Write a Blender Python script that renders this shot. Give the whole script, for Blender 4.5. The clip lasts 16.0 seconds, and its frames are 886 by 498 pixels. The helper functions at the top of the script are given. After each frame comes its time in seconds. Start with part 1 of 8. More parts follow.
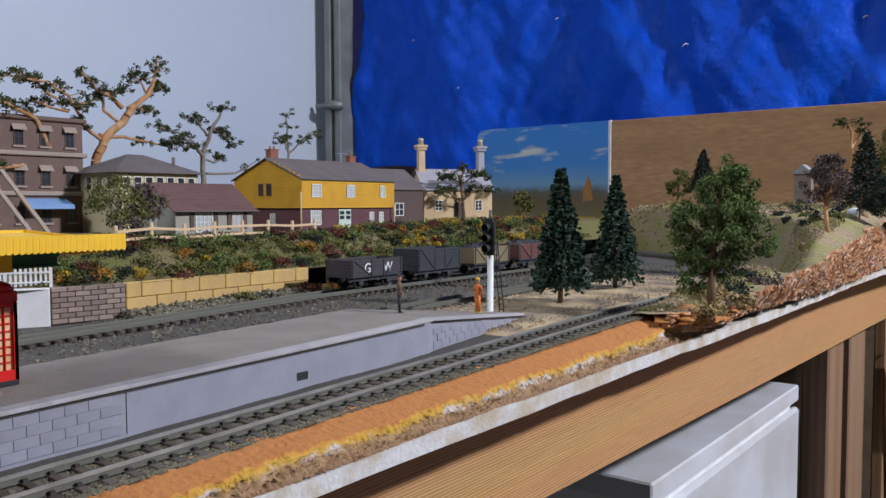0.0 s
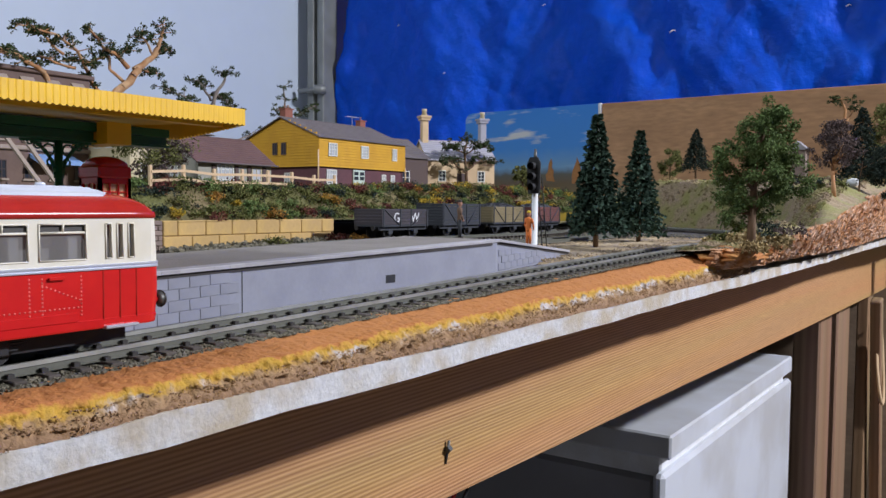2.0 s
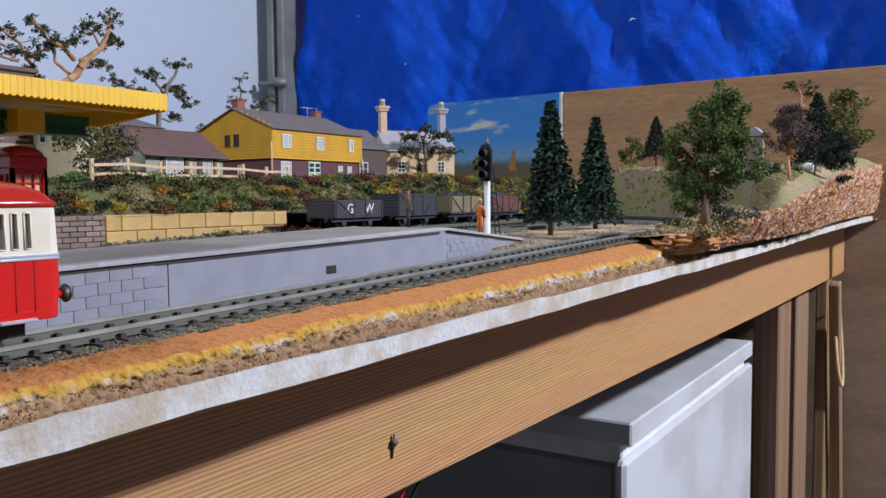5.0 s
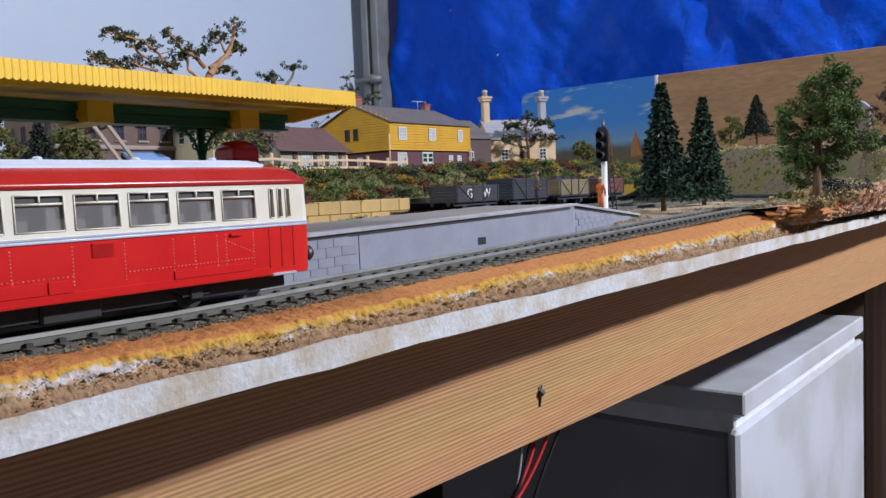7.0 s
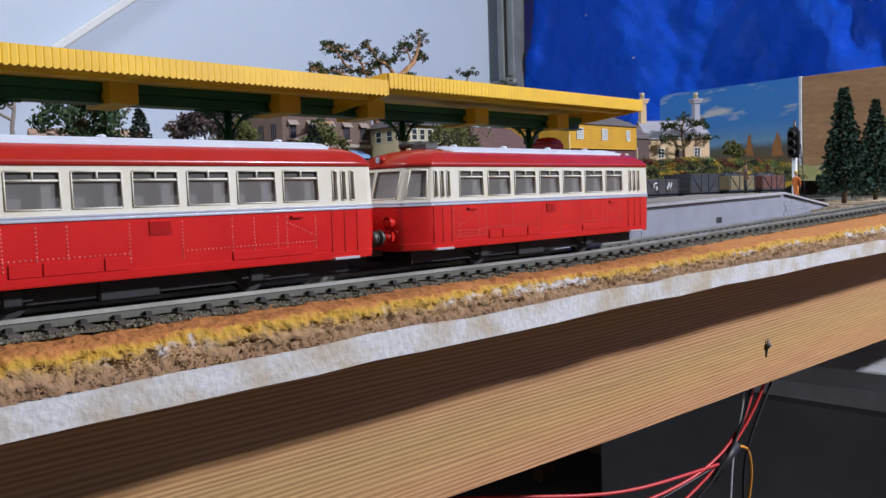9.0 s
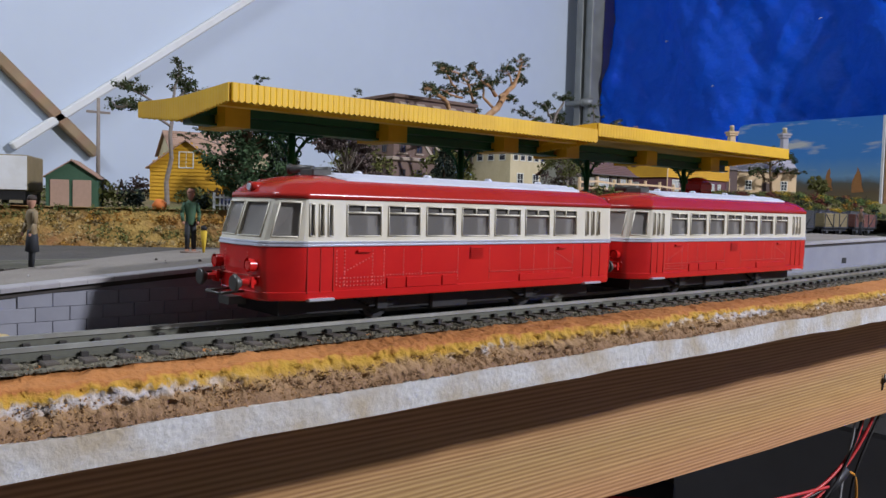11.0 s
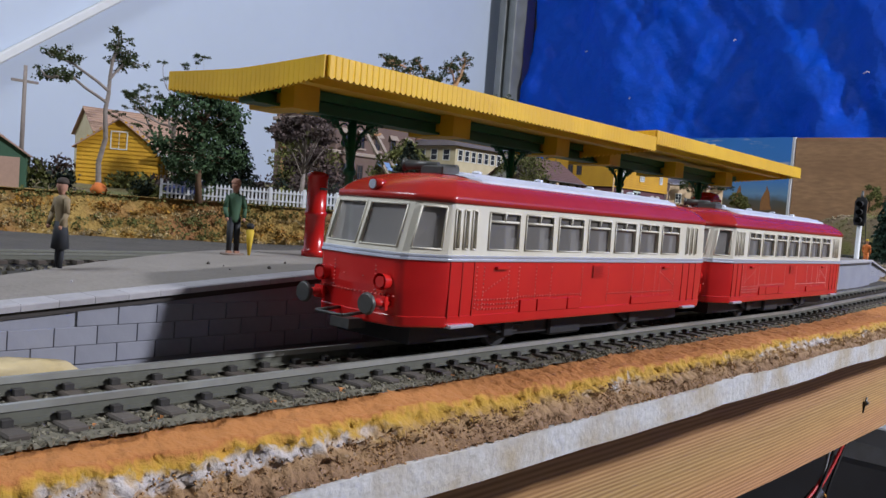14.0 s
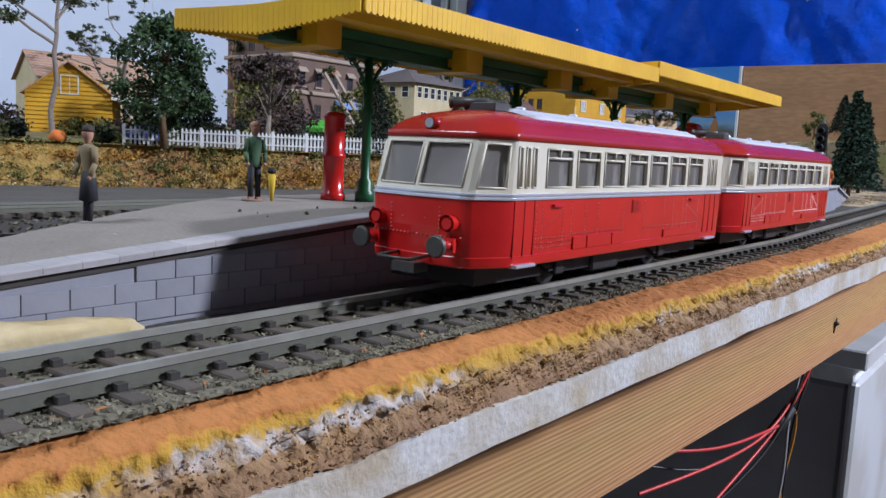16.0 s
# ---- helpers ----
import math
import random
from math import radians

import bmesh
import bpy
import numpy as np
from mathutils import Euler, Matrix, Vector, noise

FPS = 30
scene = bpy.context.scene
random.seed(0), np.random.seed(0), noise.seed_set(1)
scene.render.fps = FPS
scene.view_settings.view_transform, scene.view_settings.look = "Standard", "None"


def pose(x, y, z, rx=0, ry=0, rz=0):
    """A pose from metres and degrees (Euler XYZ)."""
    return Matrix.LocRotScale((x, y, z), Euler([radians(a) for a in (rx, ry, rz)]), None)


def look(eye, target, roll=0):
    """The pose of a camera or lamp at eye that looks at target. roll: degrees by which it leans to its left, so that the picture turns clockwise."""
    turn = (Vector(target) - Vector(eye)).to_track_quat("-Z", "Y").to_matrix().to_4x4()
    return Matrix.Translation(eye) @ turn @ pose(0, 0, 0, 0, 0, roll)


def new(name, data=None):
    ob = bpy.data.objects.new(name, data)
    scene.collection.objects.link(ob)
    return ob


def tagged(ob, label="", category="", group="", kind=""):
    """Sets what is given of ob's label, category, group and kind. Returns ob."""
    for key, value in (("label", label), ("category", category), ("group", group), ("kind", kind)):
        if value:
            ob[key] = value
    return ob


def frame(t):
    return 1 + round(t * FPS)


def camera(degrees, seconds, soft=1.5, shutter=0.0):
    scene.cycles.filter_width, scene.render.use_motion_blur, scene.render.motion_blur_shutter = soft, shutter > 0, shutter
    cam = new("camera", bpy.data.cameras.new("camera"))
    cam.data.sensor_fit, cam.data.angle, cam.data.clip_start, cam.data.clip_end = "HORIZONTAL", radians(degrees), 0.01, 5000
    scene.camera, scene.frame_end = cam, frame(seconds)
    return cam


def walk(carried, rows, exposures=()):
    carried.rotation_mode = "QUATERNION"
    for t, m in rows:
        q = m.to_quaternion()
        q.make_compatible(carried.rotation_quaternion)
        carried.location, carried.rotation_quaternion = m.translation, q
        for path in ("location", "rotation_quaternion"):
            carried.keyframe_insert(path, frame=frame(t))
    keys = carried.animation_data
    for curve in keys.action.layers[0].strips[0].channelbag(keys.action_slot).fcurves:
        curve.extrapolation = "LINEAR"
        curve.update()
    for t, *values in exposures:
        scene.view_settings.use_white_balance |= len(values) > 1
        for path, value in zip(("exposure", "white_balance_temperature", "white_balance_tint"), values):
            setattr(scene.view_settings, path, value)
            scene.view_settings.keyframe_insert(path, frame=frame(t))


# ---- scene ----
cam = camera(57.5, 16.0)
METRES, EYE, TILT, LEAN, TURN = 0.6, 0.09, 0.0, 0.0, 37.7
ROWS = [
    (0.0, 0.0, 0.0, 0.0, -0.01, -3.18, 0.18),
    (0.5, -0.0517, 0.0083, -0.0448, -0.4, -3.04, 0.29),
    (1.0, -0.0749, -0.0128, -0.044, -0.97, -2.83, 0.22),
    (1.5, -0.0962, -0.0158, -0.0696, -1.58, -2.92, -0.14),
    (2.0, -0.0992, -0.0058, -0.077, -2.66, -3.03, -0.45),
    (2.5, -0.0859, 0.0145, -0.0555, -3.65, -3.04, -0.59),
    (3.0, -0.079, 0.014, -0.0556, -4.44, -3.14, -0.56),
    (5.5, -0.079, 0.0073, -0.0868, -4.6, -3.71, 0.81),
    (6.0, -0.0966, -0.0105, -0.0901, -3.3, -3.82, 1.35),
    (6.5, -0.1152, -0.0335, -0.0937, -1.27, -3.96, 1.87),
    (7.0, -0.1286, -0.07, -0.0909, 1.14, -4.02, 2.41),
    (7.5, -0.1644, -0.1124, -0.0902, 4.48, -3.82, 2.68),
    (8.0, -0.1856, -0.1432, -0.0959, 6.23, -3.84, 2.72),
    (8.5, -0.234, -0.2014, -0.0944, 8.19, -3.6, 2.49),
    (9.0, -0.2744, -0.2604, -0.1003, 8.35, -3.68, 1.89),
    (9.5, -0.328, -0.3121, -0.0884, 8.71, -3.66, 0.17),
    (12.0, -0.3765, -0.3723, -0.0851, 13.25, -2.31, -1.25),
    (12.5, -0.3962, -0.3555, -0.09, 13.84, -2.26, -1.09),
    (13.0, -0.4235, -0.3352, -0.0914, 13.99, -2.33, -1.59),
    (13.5, -0.456, -0.3215, -0.082, 12.16, -2.51, -3.19),
    (14.0, -0.4898, -0.3218, -0.0861, 4.24, -2.75, -4.38),
    (14.5, -0.549, -0.3338, -0.0773, 2.04, -4.07, -4.68),
    (15.0, -0.5753, -0.336, -0.0873, 0.15, -5.9, -4.56),
    (15.5, -0.5783, -0.3302, -0.0877, -1.02, -6.7, -4.42),
    (16.0, -0.5341, -0.3168, -0.0884, 0.12, -6.88, -2.74),
]
EXPOSURES = [(0.0, -0.34, 6450, 10), (3.0, -0.15, 6350, 10), (6.5, -0.15, 6250, 10), (9.0, -0.15, 6350, 10), (12.0, -0.38, 6450, 10), (13.0, -0.36, 6450, 10), (16.0, -0.12, 6100, 10)]
walk(cam, [(t, pose(0, 0, EYE, TILT, LEAN, TURN) @ pose(METRES * x, METRES * y, METRES * z, 90 + pitch, roll, yaw)) for t, x, y, z, yaw, pitch, roll in ROWS], EXPOSURES)

# ---- light: a closed workshop room with one bright lamp and a ceiling lamp ----
world = bpy.data.worlds.new("world")
scene.world = world
world.use_nodes = True
world.node_tree.nodes["Background"].inputs[0].default_value = (0.9, 0.95, 1.0, 1)
world.node_tree.nodes["Background"].inputs[1].default_value = 0.05


def area_lamp(name, eye, target, size, watts, colour):
    data = bpy.data.lights.new(name, "AREA")
    data.shape, data.size, data.energy, data.color = "DISK", size, watts, colour
    ob = new(name, data)
    ob.matrix_world = look(eye, target)
    return ob


area_lamp("bench_lamp", (1.75, 1.38, 1.40), (-0.4, 0.3, 0.0), 0.16, 118, (0.91, 0.925, 1.0))
area_lamp("ceiling_lamp", (-0.80, -1.0, 1.58), (-0.6, 0.8, 0.1), 0.8, 45, (0.85, 0.91, 1.0))


# ---- materials ----
def material(name, colour, rough=0.7, metal=0.0, vary=0.25, scale=200.0, bump=0.2, second=None, amount=0.5, patch=30.0,
             island=0.0, stretch=(1, 1, 1), coat=0.0, spec=0.5, depth=0.0006):
    """Fine grain at scale, larger stains of a second colour at patch, both per metre, and a relief."""
    m = bpy.data.materials.new(name)
    m.use_nodes = True
    nt = m.node_tree
    n, l = nt.nodes, nt.links
    p = n["Principled BSDF"]
    p.inputs["Roughness"].default_value, p.inputs["Metallic"].default_value = rough, metal
    p.inputs["Coat Weight"].default_value = coat
    p.inputs["Specular IOR Level"].default_value = spec
    tc = n.new("ShaderNodeTexCoord")
    mp = n.new("ShaderNodeMapping")
    mp.inputs["Scale"].default_value = stretch
    l.new(tc.outputs["Object"], mp.inputs["Vector"])
    fine, big = n.new("ShaderNodeTexNoise"), n.new("ShaderNodeTexNoise")
    for node, s, d in ((fine, scale, 6), (big, patch, 4)):
        node.inputs["Scale"].default_value, node.inputs["Detail"].default_value = s, d
        l.new(mp.outputs["Vector"], node.inputs["Vector"])
    base = n.new("ShaderNodeMix")
    base.data_type = "RGBA"
    dark = tuple(c * (1 - vary) for c in colour)
    light = tuple(min(1, c * (1 + vary)) for c in colour)
    base.inputs[6].default_value, base.inputs[7].default_value = (*dark, 1), (*light, 1)
    l.new(fine.outputs["Fac"], base.inputs[0])
    out = base.outputs[2]
    if second is not None:
        ramp = n.new("ShaderNodeMapRange")
        ramp.inputs["From Min"].default_value, ramp.inputs["From Max"].default_value = 0.42, 0.62
        ramp.inputs["To Max"].default_value = amount
        l.new(big.outputs["Fac"], ramp.inputs["Value"])
        mix = n.new("ShaderNodeMix")
        mix.data_type = "RGBA"
        l.new(ramp.outputs["Result"], mix.inputs[0])
        l.new(out, mix.inputs[6])
        mix.inputs[7].default_value = (*second, 1)
        out = mix.outputs[2]
    if island:
        geo, info = n.new("ShaderNodeNewGeometry"), n.new("ShaderNodeObjectInfo")
        add, wrap, hsv = n.new("ShaderNodeMath"), n.new("ShaderNodeMath"), n.new("ShaderNodeHueSaturation")
        l.new(geo.outputs["Random Per Island"], add.inputs[0])
        l.new(info.outputs["Random"], add.inputs[1])
        wrap.operation = "FRACT"
        l.new(add.outputs[0], wrap.inputs[0])
        mr = n.new("ShaderNodeMapRange")
        mr.inputs["To Min"].default_value, mr.inputs["To Max"].default_value = 1 - island, 1 + island
        l.new(wrap.outputs[0], mr.inputs["Value"])
        l.new(mr.outputs["Result"], hsv.inputs["Value"])
        l.new(out, hsv.inputs["Color"])
        out = hsv.outputs["Color"]
    l.new(out, p.inputs["Base Color"])
    if bump:
        b = n.new("ShaderNodeBump")
        b.inputs["Strength"].default_value, b.inputs["Distance"].default_value = bump, depth
        l.new(fine.outputs["Fac"], b.inputs["Height"])
        l.new(b.outputs["Normal"], p.inputs["Normal"])
    return m


def wood(name, colour, dark, along="y", rings=260.0, rough=0.65):
    """Planed timber: stretched grain lines with a slow waver."""
    m = bpy.data.materials.new(name)
    m.use_nodes = True
    nt = m.node_tree
    n, l = nt.nodes, nt.links
    p = n["Principled BSDF"]
    p.inputs["Roughness"].default_value = rough
    tc, mp = n.new("ShaderNodeTexCoord"), n.new("ShaderNodeMapping")
    k = {"x": (0.03, 1, 1), "y": (1, 0.03, 1), "z": (1, 1, 0.03)}[along]
    mp.inputs["Scale"].default_value = k
    l.new(tc.outputs["Object"], mp.inputs["Vector"])
    bend, grain, blot = n.new("ShaderNodeTexNoise"), n.new("ShaderNodeTexNoise"), n.new("ShaderNodeTexWave")
    bend.inputs["Scale"].default_value = 30
    grain.inputs["Scale"].default_value, grain.inputs["Detail"].default_value = 900, 3
    blot.wave_type, blot.bands_direction = "BANDS", "Z" if along != "z" else "X"
    blot.inputs["Scale"].default_value, blot.inputs["Distortion"].default_value = rings / 6.28, 9.0
    blot.inputs["Detail"].default_value, blot.inputs["Detail Scale"].default_value = 2.0, 0.4
    for node in (bend, grain, blot):
        l.new(mp.outputs["Vector"], node.inputs["Vector"])
    mix = n.new("ShaderNodeMix")
    mix.data_type = "RGBA"
    mix.inputs[6].default_value, mix.inputs[7].default_value = (*dark, 1), (*colour, 1)
    a = n.new("ShaderNodeMath")
    a.operation = "MULTIPLY_ADD"
    a.inputs[1].default_value = 0.45
    l.new(blot.outputs["Fac"], a.inputs[0])
    b2 = n.new("ShaderNodeMath")
    b2.operation = "MULTIPLY"
    b2.inputs[1].default_value = 0.55
    l.new(grain.outputs["Fac"], b2.inputs[0])
    l.new(b2.outputs[0], a.inputs[2])
    l.new(a.outputs[0], mix.inputs[0])
    mix2 = n.new("ShaderNodeMix")
    mix2.data_type, mix2.blend_type = "RGBA", "MULTIPLY"
    mix2.inputs[0].default_value = 0.35
    l.new(mix.outputs[2], mix2.inputs[6])
    l.new(bend.outputs["Color"], mix2.inputs[7])
    l.new(mix2.outputs[2], p.inputs["Base Color"])
    bp = n.new("ShaderNodeBump")
    bp.inputs["Strength"].default_value, bp.inputs["Distance"].default_value = 0.35, 0.0005
    l.new(a.outputs[0], bp.inputs["Height"])
    l.new(bp.outputs["Normal"], p.inputs["Normal"])
    return m


M = {}
M["pale_wall"] = material("pale_wall_board", (0.50, 0.565, 0.665), 0.55, vary=0.03, scale=20, bump=0.05, second=(0.44, 0.50, 0.61), amount=0.4, patch=1.2)
# Unseen walls and ceiling, coloured dark to cut the bounced light.
M["room_wall"] = material("room_wall_low_bounce", (0.15, 0.15, 0.15), 0.8, vary=0.05, scale=40, bump=0.05)
M["ceiling"] = material("ceiling_low_bounce", (0.20, 0.20, 0.20), 0.9, vary=0.03, scale=40, bump=0.05)
M["concrete"] = material("floor_concrete", (0.13, 0.125, 0.12), 0.85, vary=0.2, scale=60, second=(0.09, 0.085, 0.08), patch=4)
M["tarp"] = material("blue_tarpaulin", (0.004, 0.14, 0.95), 0.5, vary=0.12, scale=55, bump=0.6, depth=0.005, second=(0.003, 0.105, 0.84), amount=0.5, patch=3, spec=0.3)
M["ply"] = material("brown_plywood", (0.40, 0.225, 0.11), 0.8, vary=0.5, scale=170, bump=0.3, second=(0.29, 0.155, 0.075), amount=0.6, patch=16, stretch=(0.25, 1, 1))
M["hardboard"] = material("brown_hardboard", (0.34, 0.24, 0.16), 0.85, vary=0.3, scale=60, bump=0.3, second=(0.19, 0.125, 0.08), patch=6, stretch=(1, 1, 3))
M["pine"] = wood("pine_beam", (0.74, 0.44, 0.19), (0.26, 0.11, 0.033), "y", 1100)
M["pine_dark"] = wood("dark_timber", (0.38, 0.23, 0.14), (0.20, 0.11, 0.06), "z", 160)
M["pine_post"] = wood("pale_timber", (0.42, 0.28, 0.16), (0.27, 0.17, 0.09), "z", 200)
M["steel"] = material("grey_steel_post", (0.26, 0.27, 0.26), 0.5, 0.4, vary=0.15, scale=60, second=(0.15, 0.15, 0.14), patch=15)
M["white_edge"] = material("whitewashed_board_edge", (0.56, 0.55, 0.54), 0.85, vary=0.25, scale=500, bump=0.8, second=(0.40, 0.31, 0.19), amount=0.75, patch=50)
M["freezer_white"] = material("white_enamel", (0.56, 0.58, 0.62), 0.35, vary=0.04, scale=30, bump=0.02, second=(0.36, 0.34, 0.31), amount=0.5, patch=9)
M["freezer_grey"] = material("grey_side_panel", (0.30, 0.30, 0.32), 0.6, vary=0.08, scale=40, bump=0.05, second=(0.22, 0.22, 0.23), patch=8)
M["ballast"] = material("grey_ballast", (0.085, 0.076, 0.066), 0.95, vary=0.6, scale=700, bump=1.0, second=(0.06, 0.055, 0.05), amount=0.7, patch=25, depth=0.001)
M["stone_bits"] = material("ballast_chips", (0.145, 0.13, 0.092), 0.95, vary=0.4, scale=900, bump=0.4, island=0.55)
M["sand"] = material("sandy_ground", (0.46, 0.35, 0.21), 0.95, vary=0.35, scale=500, bump=0.7, second=(0.16, 0.13, 0.10), amount=0.85, patch=30, depth=0.001)
M["sleeper"] = material("dark_sleeper", (0.075, 0.058, 0.045), 0.85, vary=0.3, scale=900, bump=0.3, second=(0.085, 0.075, 0.065), patch=120, island=0.2)
M["rail"] = material("nickel_rail", (0.42, 0.42, 0.38), 0.34, 0.6, vary=0.2, scale=300, bump=0.1, second=(0.22, 0.20, 0.17), patch=50)
M["rail_side"] = material("weathered_rail_side", (0.125, 0.125, 0.10), 0.55, 0.2, vary=0.2, scale=500, bump=0.1)
M["foam"] = material("orange_painted_foam", (0.50, 0.22, 0.06), 0.85, vary=0.35, scale=350, bump=0.8, second=(0.38, 0.13, 0.035), amount=0.8, patch=45, depth=0.0012)
M["platform_top"] = material("platform_tarmac", (0.23, 0.205, 0.18), 0.95, vary=0.2, scale=900, bump=0.5, second=(0.17, 0.15, 0.13), patch=35)
M["platform_wall"] = material("grey_platform_card", (0.25, 0.255, 0.30), 0.7, vary=0.08, scale=500, bump=0.15, second=(0.20, 0.205, 0.25), patch=60, island=0.06)
M["coping"] = material("pale_coping_stone", (0.36, 0.345, 0.36), 0.85, vary=0.1, scale=700, bump=0.2, second=(0.28, 0.265, 0.27), patch=90, island=0.08)
M["black"] = material("matt_black", (0.012, 0.012, 0.013), 0.7, vary=0.3, scale=400, bump=0.1)
M["yellow"] = material("yellow_plastic", (0.80, 0.48, 0.014), 0.45, vary=0.06, scale=300, bump=0.05, second=(0.62, 0.34, 0.01), amount=0.5, patch=45)
M["canopy_glass"] = material("frosted_canopy_sheet", (0.42, 0.40, 0.36), 0.5, vary=0.1, scale=300, bump=0.05)
M["green"] = material("dark_green_ironwork", (0.010, 0.10, 0.036), 0.4, vary=0.15, scale=300, bump=0.05)


# ---- mesh helpers ----
def mesh_of(bm, mats, smooth=False, name="mesh"):
    me = bpy.data.meshes.new(name)
    if smooth:
        for f in bm.faces:
            f.smooth = True
    bm.to_mesh(me)
    bm.free()
    for m in (mats if isinstance(mats, (list, tuple)) else [mats]):
        me.materials.append(m)
    return me


def part(name, bm, mat, parent=None, label="", smooth=False):
    ob = new(name, mesh_of(bm, mat, smooth, name))
    if parent is not None:
        ob.parent = parent
    if label:
        ob["label"] = label
    return ob


def thing(name, place=(0, 0, 0), turn=0.0):
    ob = new(name)
    ob.matrix_world = pose(*place, 0, 0, turn)
    return ob


def box(bm, x0, x1, y0, y1, z0, z1, mat=0, bevel=0.0, m=None):
    vs = [bm.verts.new(p) for p in ((x0, y0, z0), (x1, y0, z0), (x1, y1, z0), (x0, y1, z0), (x0, y0, z1), (x1, y0, z1), (x1, y1, z1), (x0, y1, z1))]
    fs = [bm.faces.new([vs[i] for i in f]) for f in ((3, 2, 1, 0), (4, 5, 6, 7), (0, 1, 5, 4), (1, 2, 6, 5), (2, 3, 7, 6), (3, 0, 4, 7))]
    for f in fs:
        f.material_index = mat
    if bevel:
        es = list({e for f in fs for e in f.edges})
        r = bmesh.ops.bevel(bm, geom=es, offset=bevel, segments=1, affect="EDGES", profile=0.5)
        for f in r["faces"]:
            f.material_index = mat
        vs = list({v for f in r["faces"] for v in f.verts} | {v for v in vs if v.is_valid})
    if m is not None:
        for v in vs:
            v.co = m @ v.co
    return vs


def boxed(x0, x1, y0, y1, z0, z1, bevel=0.0):
    bm = bmesh.new()
    box(bm, x0, x1, y0, y1, z0, z1, 0, bevel)
    return bm


def prism(bm, pts, a0, a1, axis="y", mat=0):
    """A closed outline swept along an axis; pts are (u, v) in the other two axes in order."""
    def at(u, v, a):
        return {"x": (a, u, v), "y": (u, a, v), "z": (u, v, a)}[axis]
    p, q = [bm.verts.new(at(u, v, a0)) for u, v in pts], [bm.verts.new(at(u, v, a1)) for u, v in pts]
    k = len(pts)
    fs = [bm.faces.new((p[i], p[(i + 1) % k], q[(i + 1) % k], q[i])) for i in range(k)]
    fs += [bm.faces.new(p[::-1]), bm.faces.new(q)]
    for f in fs:
        f.material_index = mat
    return p + q


def tube(bm, a, b, ra, rb=None, seg=8, mat=0, cap=True):
    a, b = Vector(a), Vector(b)
    rb = ra if rb is None else rb
    d = (b - a).normalized()
    u = d.orthogonal().normalized()
    w = d.cross(u)
    rings = []
    for c, r in ((a, ra), (b, rb)):
        rings.append([bm.verts.new(c + (u * math.cos(t) + w * math.sin(t)) * r) for t in [2 * math.pi * i / seg for i in range(seg)]])
    for i in range(seg):
        f = bm.faces.new((rings[0][i], rings[0][(i + 1) % seg], rings[1][(i + 1) % seg], rings[1][i]))
        f.material_index, f.smooth = mat, True
    if cap:
        for r in (rings[0][::-1], rings[1]):
            bm.faces.new(r).material_index = mat


def lathe(bm, profile, centre=(0, 0, 0), seg=12, mat=0, squash=(1, 1)):
    """Turned shape from (radius, z) pairs."""
    cx, cy, cz = centre
    rings = []
    for r, z in profile:
        r = max(r, 1e-5)
        rings.append([bm.verts.new((cx + squash[0] * r * math.cos(t), cy + squash[1] * r * math.sin(t), cz + z)) for t in [2 * math.pi * i / seg for i in range(seg)]])
    for p, q in zip(rings, rings[1:]):
        for i in range(seg):
            f = bm.faces.new((p[i], p[(i + 1) % seg], q[(i + 1) % seg], q[i]))
            f.material_index, f.smooth = mat, True
    bm.faces.new(rings[0][::-1]).material_index = mat
    bm.faces.new(rings[-1]).material_index = mat


def fbm(x, y, s, seed=0.0):
    return noise.fractal(Vector((x * s + seed, y * s - seed, seed * 0.37)), 0.8, 2.0, 4)


def sheet(name, xs, ys, height, mat, parent=None, label="", smooth=True, thick=0.0):
    """A grid of ground, xs and ys evenly spaced ends and counts, height(x, y)."""
    bm = bmesh.new()
    (x0, x1, nx), (y0, y1, ny) = xs, ys
    g = []
    for j in range(ny + 1):
        y = y0 + (y1 - y0) * j / ny
        g.append([bm.verts.new((x, y, height(x, y))) for x in [x0 + (x1 - x0) * i / nx for i in range(nx + 1)]])
    for j in range(ny):
        for i in range(nx):
            bm.faces.new((g[j][i], g[j][i + 1], g[j + 1][i + 1], g[j + 1][i]))
    return part(name, bm, mat, parent, label, smooth)


def step(a, b, v):
    t = min(1.0, max(0.0, (v - a) / (b - a)))
    return t * t * (3 - 2 * t)


def lift(y):
    """The layout climbs one centimetre from the station to the yard."""
    return 0.010 * min(1.0, max(0.0, (y - 0.05) / 0.45))


def edge_x(y):
    """The front edge of the baseboard."""
    return -0.209 + 0.032 * min(0.0, y - 0.1) + 0.035 * step(1.0, 1.65, y)


# ---- room ----
def structure(name, bm, mat, label, smooth=False):
    return tagged(part(name, bm, mat, None, label, smooth), kind="structure")


structure("floor", boxed(-2.2, 2.4, -2.2, 2.3, -0.9, -0.85), M["concrete"], "bare grey concrete workshop floor")
# Ceiling, east and south walls are unseen, added to close the room.
structure("ceiling", boxed(-2.2, 2.4, -2.2, 2.3, 1.66, 1.7), M["ceiling"], "unseen dark ceiling added to close the room")
structure("wall_west", boxed(-1.95, -1.83, -2.2, 2.0, -0.85, 1.66), M["pale_wall"], "pale bluish white wall panel behind the layout")
structure("wall_north", boxed(-2.2, 2.4, 1.98, 2.1, -0.85, 1.66), M["hardboard"], "rough brown hardboard end wall")
structure("wall_east", boxed(2.3, 2.4, -2.2, 1.98, -0.85, 1.66), M["room_wall"], "unseen dark wall added to close the room")
structure("wall_south", boxed(-1.83, 2.3, -2.2, -2.1, -0.85, 1.66), M["room_wall"], "unseen dark wall added to close the room")

